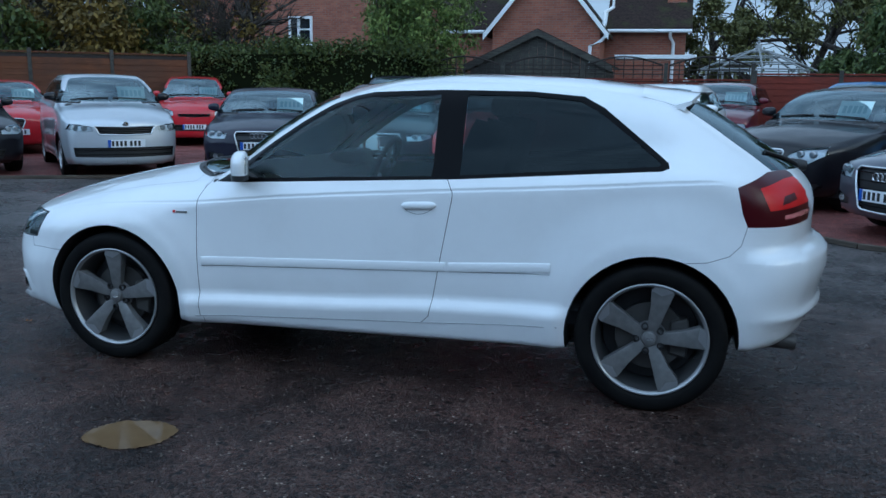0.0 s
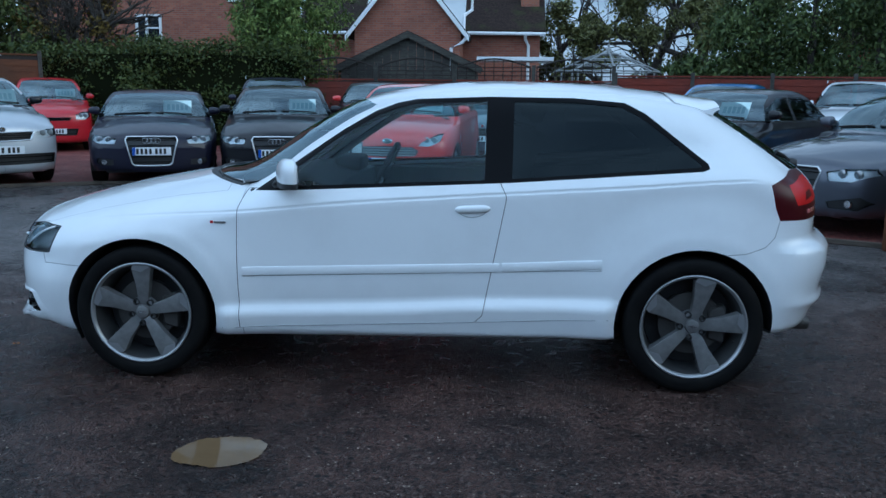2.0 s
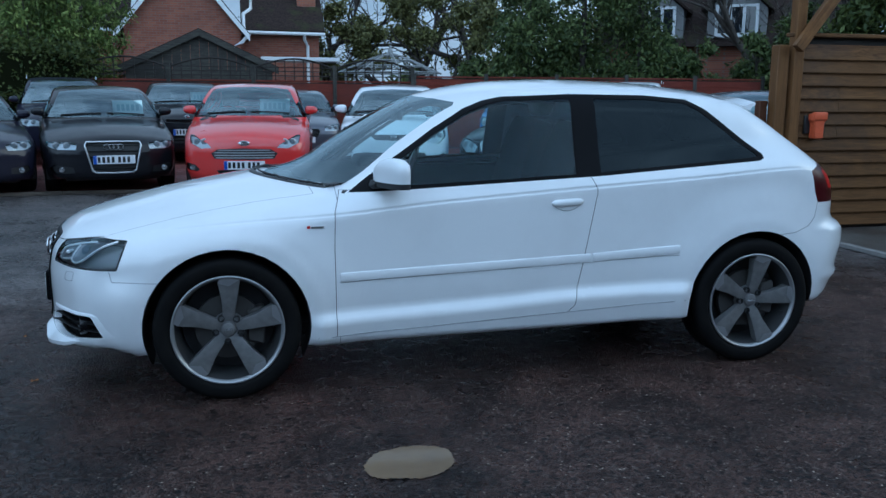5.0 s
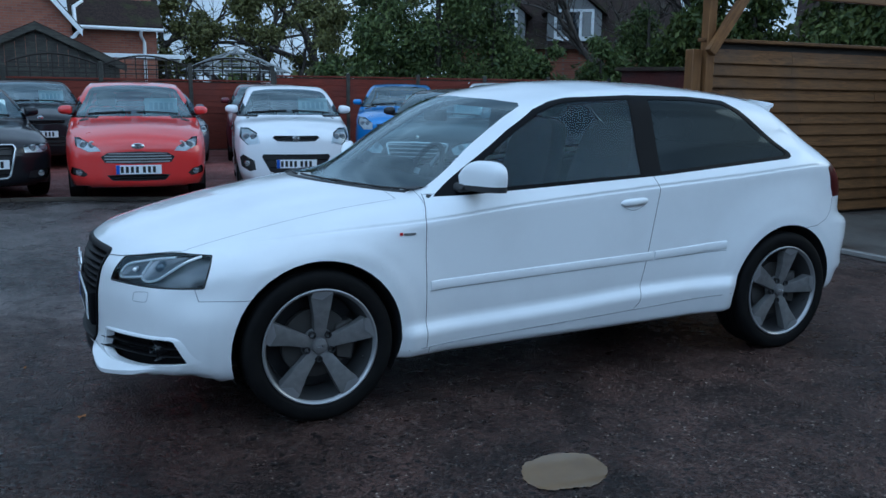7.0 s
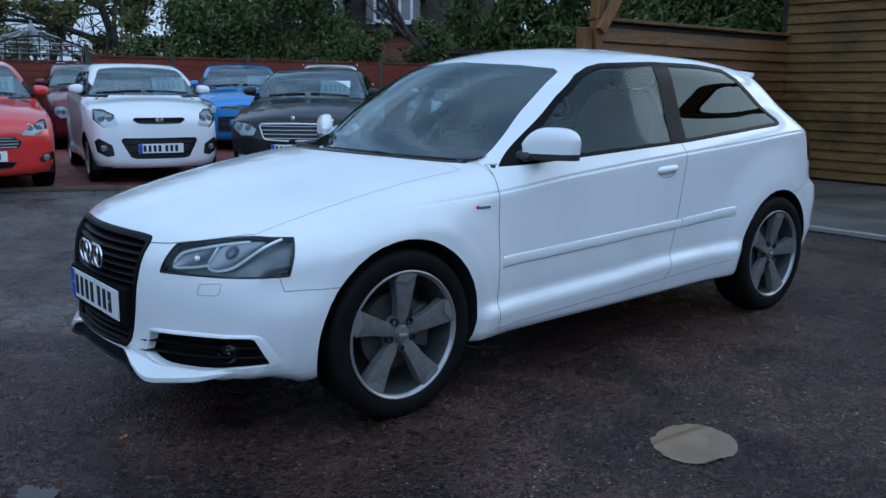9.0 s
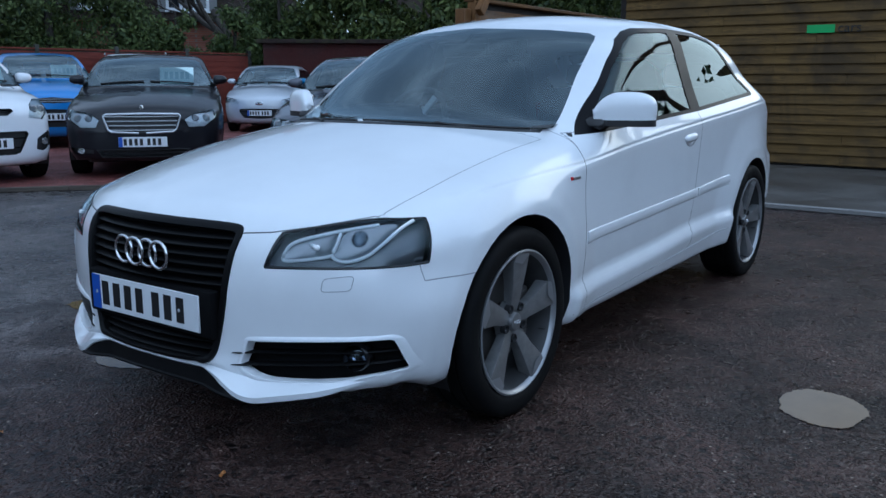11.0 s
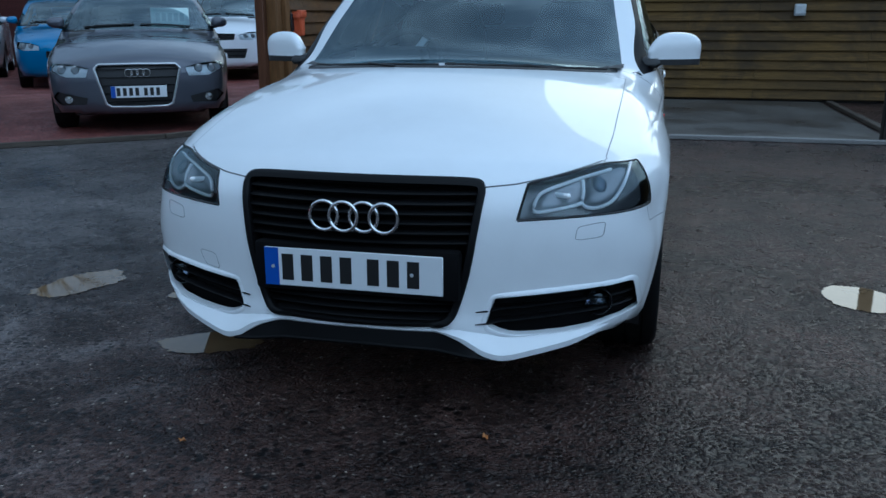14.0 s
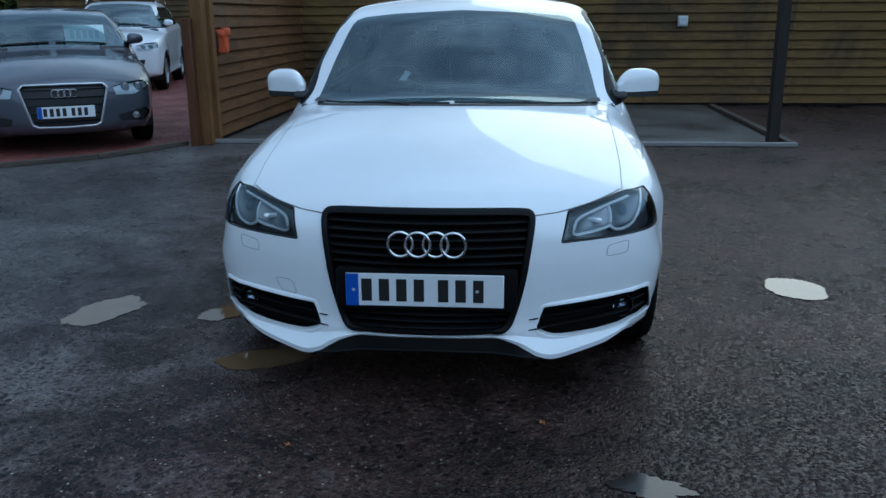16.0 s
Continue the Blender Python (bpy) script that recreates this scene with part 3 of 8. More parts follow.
def hero_car():
    car = thing("hatchback", "white three-door hatchback parked on wet tarmac, tinted rear windows", "car")
    bm = HERO.shell(tail=44, x1=1.52)
    side = lambda c, n: c.y < -0.3
    B, DLO, FG, RG, DOOR, HOOD, WS, HL, FOG, GR, TL, ARCH, FB, RB, RW, FEN, TG, LIP = range(18)
    # openings
    for cx in HERO.wheels:
        ring = [(cx + HERO.arch * math.cos(2 * math.pi * i / 40), HERO.hub + HERO.arch * math.sin(2 * math.pi * i / 40)) for i in range(40)]
        cut(bm, {B}, ARCH, "xz", ring, lambda c, n: c.y < -0.42)
        cut(bm, {B}, ARCH, "xz", [(cx - 0.345, 0.0), (cx + 0.345, 0.0), (cx + 0.345, 0.32), (cx - 0.345, 0.32)], lambda c, n: c.y < -0.42)
    cut(bm, {B}, GR, "yz", [(-0.20, 0.694), (-0.30, 0.691), (-0.328, 0.686), (-0.340, 0.672), (-0.343, 0.655), (-0.334, 0.584), (-0.315, 0.448), (-0.282, 0.332), (-0.262, 0.304), (-0.232, 0.290), (0.001, 0.284), (0.001, 0.695)], lambda c, n: c.x < -1.9)
    cut(bm, {B}, HL, "yz", [(-0.437, 0.564), (-0.463, 0.677), (-0.53, 0.691), (-0.64, 0.711), (-0.735, 0.716), (-0.757, 0.708), (-0.90, 0.70), (-0.90, 0.594), (-0.80, 0.592), (-0.695, 0.583), (-0.559, 0.570)], lambda c, n: c.x < -1.60)
    cut(bm, {HL}, B, "xz", [(-1.680, 0.75), (-1.752, 0.56), (-1.2, 0.56), (-1.2, 0.75)], lambda c, n: True)
    cut(bm, {B}, FOG, "yz", [(-0.358, 0.288), (-0.384, 0.372), (-0.55, 0.382), (-0.745, 0.391), (-0.763, 0.384), (-0.777, 0.296), (-0.768, 0.288), (-0.60, 0.258), (-0.46, 0.253), (-0.40, 0.262)], lambda c, n: c.x < -1.75)
    cut(bm, {B}, WS, "yz", [(-0.660, 0.911), (-0.630, 1.03), (-0.603, 1.15), (-0.568, 1.262), (-0.553, 1.283), (-0.515, 1.298), (-0.35, 1.314), (0.001, 1.33), (0.001, 0.936), (-0.342, 0.930)], lambda c, n: -1.2 < c.x < 0.1 and n.x < -0.12)
    cut(bm, {B}, RW, "yz", [(-0.57, 1.02), (-0.50, 1.26), (-0.45, 1.29), (0.001, 1.30), (0.001, 1.0)], lambda c, n: c.x > 1.2 and n.y > -0.7 and n.z < 0.9)
    cut(bm, {B}, DLO, "xz", [(-0.755, 0.897), (-0.57, 1.024), (-0.385, 1.155), (-0.19, 1.270), (-0.09, 1.308), (0.0, 1.326), (0.34, 1.340), (0.73, 1.337), (0.96, 1.318), (1.05, 1.272), (1.325, 1.055), (1.33, 1.032), (1.30, 1.020), (0.45, 0.958)], side)
    cut(bm, {DLO}, FG, "xz", [(-0.63, 0.922), (-0.535, 1.020), (-0.355, 1.148), (-0.17, 1.256), (-0.07, 1.292), (0.0, 1.306), (0.33, 1.320), (0.325, 0.968)], side)
    cut(bm, {DLO}, RG, "xz", [(0.455, 1.320), (0.727, 1.318), (0.945, 1.300), (1.02, 1.262), (1.293, 1.055), (1.297, 1.043), (1.28, 1.037), (0.45, 0.975)], side)
    cut(bm, {B}, TL, "xz", [(1.600, 0.966), (1.725, 1.018), (2.1, 1.022), (2.1, 0.805), (1.649, 0.806), (1.625, 0.86)], lambda c, n: c.y < -0.42)
    cut(bm, {B}, HOOD, "yz", [(0.001, 0.669), (-0.345, 0.671), (-0.463, 0.679), (-0.53, 0.693), (-0.66, 0.7145), (-0.66, 1.2), (0.001, 1.2)], lambda c, n: c.x < -1.77)
    cut(bm, {B}, HOOD, "xy", [(-1.80, 0.001), (-1.80, -0.655), (-1.6, -0.668), (-1.2, -0.676), (-0.83, -0.674), (-0.86, -0.55), (-0.94, -0.25), (-0.965, 0.001)], lambda c, n: n.z > 0.30 and -1.82 < c.x < -0.7)
    cut(bm, {B}, DOOR, "xz", [(-0.785, 0.905), (-0.815, 0.82), (-0.82, 0.65), (-0.815, 0.256), (-0.30, 0.281), (0.29, 0.310), (0.325, 0.345), (0.425, 0.88), (0.425, 0.90), (0.392, 0.968)], side)
    cut(bm, {B}, FB, "xz", [(-2.3, 0.1), (-1.40, 0.1), (-1.40, 0.533), (-1.76, 0.541), (-2.3, 0.55)], lambda c, n: True)
    cut(bm, {B}, FB, "xz", [(-2.3, 0.50), (-1.76, 0.541), (-1.80, 0.70), (-2.3, 0.72)], lambda c, n: True)
    cut(bm, {B}, FEN, "xz", [(-1.8, 0.2), (-0.80, 0.2), (-0.80, 0.93), (-1.8, 0.9)], lambda c, n: c.y < -0.4)
    cut(bm, {B}, RB, "xz", [(1.38, 0.1), (2.3, 0.1), (2.3, 0.660), (1.50, 0.660), (1.38, 0.65)], lambda c, n: True)
    for lo, hi in (((1.50, 0.660), (1.585, 0.688)), ((1.585, 0.688), (1.628, 0.732)), ((1.628, 0.732), (1.648, 0.806))):
        cut(bm, {B}, RB, "xz", [lo, hi, (2.3, hi[1]), (2.3, lo[1])], lambda c, n: True)
    cut(bm, {B}, TG, "yz", [(-0.62, 0.78), (-0.62, 1.35), (0.001, 1.37), (0.001, 0.78)], lambda c, n: c.x > 1.5 and n.x > 0.4)
    part("body", lift(bm, B, weld=True), WHITE, car, "white lacquered roof, pillars and rear quarters", sharp=0)
    part("bonnet", lift(bm, HOOD, weld=True), WHITE, car, sharp=0)
    part("front_bumper", lift(bm, FB, weld=True), WHITE, car, "white sporty front bumper with two side intakes", sharp=0)
    part("rear_bumper", lift(bm, RB, weld=True), WHITE, car, sharp=0)
    part("tailgate", lift(bm, TG, weld=True), WHITE, car, sharp=0)
    part("windscreen", lift(bm, WS, weld=True), GLASS_CLEAR, car, "clear windscreen reflecting the sky", sharp=0)
    part("rear_window", lift(bm, RW, weld=True), GLASS_TINT, car, sharp=0)
    for right in (False, True):
        fen = part("front_wing", lift(bm, FEN, right=right), WHITE, car, sharp=0)
        door = part("door", lift(bm, DOOR, right=right), WHITE, car, "white door with a flush handle and rubbing strip", sharp=0)
        part("window_surround", lift(bm, DLO, right=right), PILLAR, car, "gloss black window surround and pillar", sharp=0)
        part("door_window", lift(bm, FG, right=right, push=-0.003), GLASS_SIDE, door, sharp=0)
        part("quarter_window", lift(bm, RG, right=right, push=-0.003), GLASS_TINT, car, "dark tinted glass", sharp=0)
        joints("door_joint", seams(bm, DOOR, {B, FEN}, right, 0.0017), GAP, door)
        joints("wing_joint", seams(bm, FEN, {HOOD, FB, B}, right, 0.0017), SOFT_GAP_AND_SHADE, fen)
    hero_fittings(car, bm, HL, FOG, GR, TL, HOOD, FB, RB, B, FEN)
    inner = lift(bm, {B, DOOR}, weld=True, push=-0.045)
    for f in [f for f in inner.faces if not (-1.0 < f.calc_center_median().x < 1.7)]:
        inner.faces.remove(f)
    part("cabin_lining", inner, TRIM_DARK, car, "dark grey cabin lining", sharp=0)
    bm.free()
    return car


def on_flank(x0, x1, z0, z1, n=12):
    """Points along the near flank between two ends."""
    return [(x0 + (x1 - x0) * f, HERO.side_y(x0 + (x1 - x0) * f, z0 + (z1 - z0) * f), z0 + (z1 - z0) * f) for f in np.linspace(0, 1, n)]


def strip_bm(pts, h, t, sg=1):
    """A moulding that follows the flank: h high, t thick, with softened edges."""
    bm = bmesh.new()
    rings = []
    for x, y, z in pts:
        rings.append([bm.verts.new((x, sg * yy, zz)) for yy, zz in ((y + 0.004, z - h / 2), (y - t * 0.6, z - h / 2 + 0.002), (y - t, z - h / 2 + 0.007), (y - t, z + h / 2 - 0.007), (y - t * 0.6, z + h / 2 - 0.002), (y + 0.004, z + h / 2))])
    for a, b in zip(rings, rings[1:]):
        for i in range(5):
            bm.faces.new((a[i], b[i], b[i + 1], a[i + 1]))
    bm.faces.new(rings[0])
    bm.faces.new(rings[-1][::-1])
    bmesh.ops.recalc_face_normals(bm, faces=bm.faces)
    return bm


def rim_of(bm, tag, r, right=False, weld=False, push=0.0):
    """A bead along the border of a panel."""
    src = lift(bm, tag, weld=weld, right=right, push=push)
    out = bmesh.new()
    for e in src.edges:
        if e.is_boundary and not (weld and abs(e.verts[0].co.y) < 0.03 and (abs(e.verts[0].co.z - 0.5) < 0.03 or abs(e.verts[1].co.y) < 1e-4)):
            add_tube(out, [e.verts[0].co, e.verts[1].co], r, 6)
    src.free()
    return out


def smooth_line(pts, closed=False, turns=2):
    """Corner cutting."""
    for _ in range(turns):
        q = [] if closed else [pts[0]]
        for a, b in zip(pts, pts[1:] + pts[:1] if closed else pts[1:]):
            q += [(a[0] * 0.75 + b[0] * 0.25, a[1] * 0.75 + b[1] * 0.25), (a[0] * 0.25 + b[0] * 0.75, a[1] * 0.25 + b[1] * 0.75)]
        pts = q if closed else q + [pts[-1]]
    return list(pts)


def inset(loop, d):
    """A closed outline moved inwards by d."""
    n = len(loop)
    area = sum(loop[i][0] * loop[(i + 1) % n][1] - loop[(i + 1) % n][0] * loop[i][1] for i in range(n))
    sg = 1 if area > 0 else -1
    out = []
    for i in range(n):
        (ax, ay), (bx, by) = loop[i - 1], loop[(i + 1) % n]
        l = math.hypot(bx - ax, by - ay)
        out.append((loop[i][0] - sg * (by - ay) / l * d, loop[i][1] + sg * (bx - ax) / l * d))
    return out


def band_bm(outline, out, inn, up, deep, turns=2):
    """A moulding round an opening of the front: out beyond its edge, inn into it, up proud, deep going in."""
    loop = smooth_line(list(outline), True, turns)
    rise = up if callable(up) else (lambda y, z: up)
    bm = bmesh.new()
    rings = []
    for d, k, dx in ((-out, 0.0, 0.004), (-out * 0.7, 0.55, 0.0), (-out * 0.2, 1.0, 0.0), (inn * 0.35, 1.0, 0.0), (inn * 0.85, 0.5, 0.0), (inn, 0.0, 0.002), (inn + 0.001, 0.0, deep)):
        rings.append([bm.verts.new((HERO.front_x(y, z) - k * rise(y, z) + dx, y, z)) for y, z in inset(loop, d)])
    n = len(loop)
    for a, b in zip(rings, rings[1:]):
        for i in range(n):
            bm.faces.new((a[i], a[(i + 1) % n], b[(i + 1) % n], b[i]))
    bmesh.ops.recalc_face_normals(bm, faces=bm.faces)
    return bm


def sheet_bm(y0, y1, z0, z1, deep):
    """A sheet behind the front's surface."""
    bm = bmesh.new()
    g = [[bm.verts.new((HERO.front_x(y, z) + deep, y, z)) for z in np.linspace(z0, z1, 8)] for y in np.linspace(y0, y1, 20)]
    for a, b in zip(g, g[1:]):
        for i in range(7):
            bm.faces.new((a[i], a[i + 1], b[i + 1], b[i]))
    bmesh.ops.recalc_face_normals(bm, faces=bm.faces)
    return bm


def dish_bm(loop, near, deep):
    """A hollow that fills an outline on the front."""
    loop = smooth_line(list(loop), True, 2)
    n = len(loop)
    cy, cz = sum(p[0] for p in loop) / n, sum(p[1] for p in loop) / n
    bm = bmesh.new()
    rings = []
    for k, d in ((1.0, near), (0.85, near + (deep - near) * 0.5), (0.6, near + (deep - near) * 0.85), (0.25, deep)):
        rings.append([bm.verts.new((HERO.front_x(cy + (y - cy) * k, cz + (z - cz) * k) + d, cy + (y - cy) * k, cz + (z - cz) * k)) for y, z in loop])
    for a, b in zip(rings, rings[1:]):
        for i in range(n):
            bm.faces.new((a[i], a[(i + 1) % n], b[(i + 1) % n], b[i]))
    bm.faces.new(rings[-1])
    bmesh.ops.recalc_face_normals(bm, faces=bm.faces)
    return bm


def cover_joint(car, corners, r):
    """The thin joint round a flush cover in the bumper."""
    dense = []
    for a, b in zip(corners, corners[1:] + corners[:1]):
        dense += [(a[0] + (b[0] - a[0]) * f, a[1] + (b[1] - a[1]) * f) for f in (0.12, 0.5, 0.88)]
    loop = smooth_line(dense, True, 2)
    bm = bmesh.new()
    pts = [(HERO.front_x(y, z) - r * 0.2, y, z) for y, z in loop]
    add_tube(bm, pts + pts[:1], r, 5)
    part("cover_joint", bm, SOFT_GAP_AND_SHADE, car)


def hero_fittings(car, bm, HL, FOG, GR, TL, HOOD, FB, RB, B, FEN):
    fx = HERO.front_x
    # grille
    g_out = [(0.0, 0.700), (0.22, 0.698), (0.32, 0.694), (0.344, 0.687), (0.354, 0.668), (0.352, 0.64), (0.344, 0.584), (0.324, 0.448), (0.291, 0.330), (0.272, 0.297), (0.238, 0.281), (0.12, 0.277)]
    g_out = g_out + [(0.0, 0.276)] + [(-y, z) for y, z in g_out[:0:-1]]
    grille = part("grille", sheet_bm(-0.37, 0.37, 0.26, 0.72, 0.06), PITCH, car, "deep matt black radiator grille with thin slats", sharp=0)
    part("grille_frame", band_bm(g_out, 0.002, 0.020, 0.007, 0.065), FRAME_BLACK, grille, "satin black grille frame", sharp=50)
    half = spline((0.27, 0.24), (0.31, 0.275), (0.66, 0.345), (0.70, 0.325))
    for z in (0.303, 0.326, 0.349, 0.522, 0.548, 0.574, 0.600, 0.626, 0.652, 0.676):
        w = float(half(z)) - 0.005
        b2 = bmesh.new()
        pts = [(fx(y, z) + 0.014, y, z) for y in np.linspace(-w, w, 13)]
        rings = [[b2.verts.new((x + dx, y, zz + dz)) for dx, dz in ((0.0, -0.004), (-0.004, 0.0), (0.0, 0.004), (0.03, 0.009), (0.03, 0.0))] for x, y, zz in pts]
        for a, b in zip(rings, rings[1:]):
            for i in range(5):
                b2.faces.new((a[i], b[i], b[(i + 1) % 5], a[(i + 1) % 5]))
        bmesh.ops.recalc_face_normals(b2, faces=b2.faces)
        part("slat", b2, SATIN_BLACK, grille)
    part("plate_holder", box_bm((fx(0, 0.44) + 0.014, -0.300, 0.364), (fx(0, 0.44) + 0.058, 0.300, 0.506), None, 0.012, 2), PITCH, grille)
    xr = fx(0, 0.592) - 0.008
    for k in (-1.5, -0.5, 0.5, 1.5):
        b2 = bmesh.new()
        add_torus(b2, 0.0405, 0.0054, pose(xr + 0.004 * (k % 2), k * 0.0575 - 0.006, 0.592), 40, 10, "x")
        part("badge_ring", b2, CHROME, grille, "polished chrome ring")
    plate = plate_parts(car, pose(fx(0, 0.44) + 0.012, 0.004, 0.437))
    for y in (-0.185, 0.222):
        b2 = bmesh.new()
        add_lathe(b2, [(0.0005, -0.0095), (0.005, -0.009), (0.006, -0.006)], 10, "x", m=pose(fx(0, 0.44) + 0.012, y + 0.016, 0.437))
        part("screw_cap", b2, GREY_CAP, plate)
    # white blade along the bumper's lower edge, black lip behind it
    under = spline((0.0, 0.281), (0.24, 0.281), (0.31, 0.276), (0.37, 0.266), (0.43, 0.255), (0.60, 0.262), (0.75, 0.290), (0.8, 0.298))
    jut = spline((0.0, 0.006), (0.24, 0.010), (0.33, 0.030), (0.41, 0.040), (0.55, 0.030), (0.65, 0.010), (0.715, -0.008))

    def blade_x(y):
        return fx(y, float(under(abs(y)))) - float(jut(abs(y)))
    b2 = bmesh.new()
    rings = []
    for y in np.linspace(-0.715, 0.715, 131):
        zb, zt = float(FRONT_EDGE(abs(y))) + 0.001 + 0.024 * float(sstep(0.58, 0.715, abs(y))), float(under(abs(y)))
        xt, xb = fx(y, zt), blade_x(y)
        h = min(0.020, 0.55 * (zt - zb))
        rings.append([b2.verts.new((xx, y, zz)) for xx, zz in ((xt + 0.008, zt + 0.002), (xt - 0.001, zt - 0.0015), (xb + 0.003, zb + h + 0.002), (xb, zb + h - 0.001), (xb + 0.002, zb + 0.003), (xb + 0.006, zb), (xb + 0.11 - 0.08 * float(sstep(0.58, 0.70, abs(y))), zb + 0.006))])
    for a, b in zip(rings, rings[1:]):
        for i in range(6):
            b2.faces.new((a[i], a[i + 1], b[i + 1], b[i]))
    bmesh.ops.recalc_face_normals(b2, faces=b2.faces)
    part("bumper_blade", b2, WHITE, car, "white lower edge of the front bumper", sharp=28)
    b2 = bmesh.new()
    rings = []
    for y in np.linspace(-0.385, 0.385, 41):
        x0 = blade_x(y) + 0.006
        zt = float(FRONT_EDGE(abs(y))) + 0.004
        zb = min(0.218 - 0.02 * (y / 0.385) ** 2, zt - 0.006)
        rings.append([b2.verts.new(p) for p in ((x0 + 0.03, y, zt), (x0 + 0.004, y, zt - 0.002), (x0 - 0.002, y, zb + 0.010), (x0 - 0.007, y, zb + 0.006), (x0 - 0.004, y, zb), (x0 + 0.3, y, zb + 0.012))])
    for a, b in zip(rings, rings[1:]):
        for i in range(5):
            b2.faces.new((a[i], a[i + 1], b[i + 1], b[i]))
    bmesh.ops.recalc_face_normals(b2, faces=b2.faces)
    part("front_lip", b2, SATIN_BLACK, car, "black plastic lip under the front bumper", sharp=30)
    # towing-eye cover on the offside
    cover_joint(car, [(0.534, 0.439), (0.467, 0.437), (0.451, 0.390), (0.511, 0.395)], 0.0011)
    for right in (False, True):
        s = 1 if right else -1
        # headlamp
        lamp = part("headlight", lift(bm, HL, right=right, push=-0.030), LAMP_DARK, car, "clear headlight with chromed reflectors and a light strip", sharp=0)
        part("lamp_rim", rim_of(bm, HL, 0.0045, right, push=-0.002), BLACK_GLOSS, lamp, sharp=50)
        part("lamp_cover", lift(bm, HL, right=right), LAMP_GLASS, lamp, sharp=0)
        # two silver chambers
        inner = [(0.478, 0.600), (0.490, 0.646), (0.515, 0.660), (0.597, 0.682), (0.606, 0.645), (0.598, 0.618), (0.545, 0.608)]
        outer = [(0.606, 0.618), (0.640, 0.606), (0.683, 0.622), (0.708, 0.658), (0.718, 0.698), (0.68, 0.698), (0.610, 0.683), (0.614, 0.645)]
        for loop in (inner, outer):
            part("reflector", dish_bm([(s * y, z) for y, z in loop], 0.012, 0.026), CHAMBER, lamp, "silver lamp chamber", sharp=0)
        b2 = bmesh.new()
        add_lathe(b2, [(0.001, -0.004), (0.012, -0.001), (0.021, 0.008), (0.025, 0.02), (0.027, 0.021), (0.028, 0.035)], 24, "x", m=pose(fx(0.652, 0.655) + 0.014, s * 0.652, 0.655, 0, 0, -s * 24))
        part("projector_lens", b2, LENS, lamp)
        part("bulb_shield", box_bm((-0.006, -0.032, -0.008), (0.012, 0.032, 0.008), pose(fx(0.545, 0.642) + 0.020, s * 0.545, 0.642, 0, 0, s * 24), 0.005), STRIP, lamp)
        for pts, r in ((((0.605, 0.621), (0.584, 0.614), (0.53, 0.606), (0.477, 0.600), (0.484, 0.630), (0.492, 0.648), (0.516, 0.660), (0.56, 0.672), (0.60, 0.683), (0.674, 0.697)), 0.0054),
                       (((0.603, 0.676), (0.609, 0.645), (0.603, 0.620), (0.62, 0.607), (0.645, 0.604), (0.672, 0.611), (0.693, 0.625), (0.712, 0.655), (0.722, 0.685), (0.727, 0.704)), 0.0056)):
            b2 = bmesh.new()
            add_tube(b2, [(fx(y, z) + 0.012, s * y, z) for y, z in smooth_line(pts)], r, 8)
            part("light_strip", b2, STRIP, lamp, "pale curved light strip")
        cover_joint(car, [(s * 0.599, 0.560), (s * 0.673, 0.570), (s * 0.668, 0.528), (s * 0.594, 0.523)], 0.0012)
        # side intake with a raised white edge, slats and fog lamp
        i_out = [(s * y, z) for y, z in ((0.359, 0.290), (0.372, 0.330), (0.385, 0.368), (0.395, 0.370), (0.55, 0.380), (0.742, 0.389), (0.752, 0.388), (0.760, 0.381), (0.772, 0.305), (0.772, 0.296), (0.764, 0.289), (0.60, 0.260), (0.46, 0.255), (0.41, 0.262))]
        ya, yb = sorted((s * 0.33, s * 0.772))
        it = part("intake", sheet_bm(ya, yb, 0.246, 0.40, 0.055), PITCH, car, "black side intake with slats and a round fog lamp", sharp=0)
        part("intake_edge", band_bm(i_out, 0.014, 0.003, lambda y, z: 0.0012 + 0.009 * sstep(0.37, 0.47, abs(y)) * max(sstep(0.32, 0.345, z), sstep(0.73, 0.755, abs(y))), 0.03, 1), WHITE, it, "raised white edge", sharp=60)
        for z0, z1 in ((0.293, 0.318), (0.328, 0.350)):
            b2 = bmesh.new()
            rings = []
            for y in np.linspace(0.338, 0.755, 16):
                z = z0 + (z1 - z0) * (y - 0.338) / 0.417
                k = min(1.0, 0.35 + (y - 0.338) / 0.04)
                x = fx(y, z) + (0.014 if y > 0.40 else -0.002 + 0.016 * sstep(0.36, 0.40, y))
                rings.append([b2.verts.new((x + dx, s * y, z + dz * k)) for dx, dz in ((0.0, -0.003), (-0.004, 0.0), (0.0, 0.003), (0.03, 0.004), (0.03, -0.004))])
            for a, b in zip(rings, rings[1:]):
                for i in range(5):
                    b2.faces.new((a[i], b[i], b[(i + 1) % 5], a[(i + 1) % 5]))
            bmesh.ops.recalc_face_normals(b2, faces=b2.faces)
            part("slat", b2, SATIN_BLACK, it)
        xf = fx(0.662, 0.331)
        at = pose(xf + 0.020, s * 0.662, 0.331, 0, 0, -s * 16)
        b2 = bmesh.new()
        add_lathe(b2, [(0.030, 0.05), (0.034, 0.0), (0.037, -0.005), (0.041, 0.0), (0.044, 0.05)], 28, "x", m=at)
        fog = part("fog_lamp", b2, BLACK_GLOSS, it)
        b2 = bmesh.new()
        add_lathe(b2, [(0.001, -0.004), (0.018, -0.001), (0.029, 0.008), (0.033, 0.016)], 24, "x", m=at)
        part("fog_lens", b2, LENS, fog)
        b2 = bmesh.new()
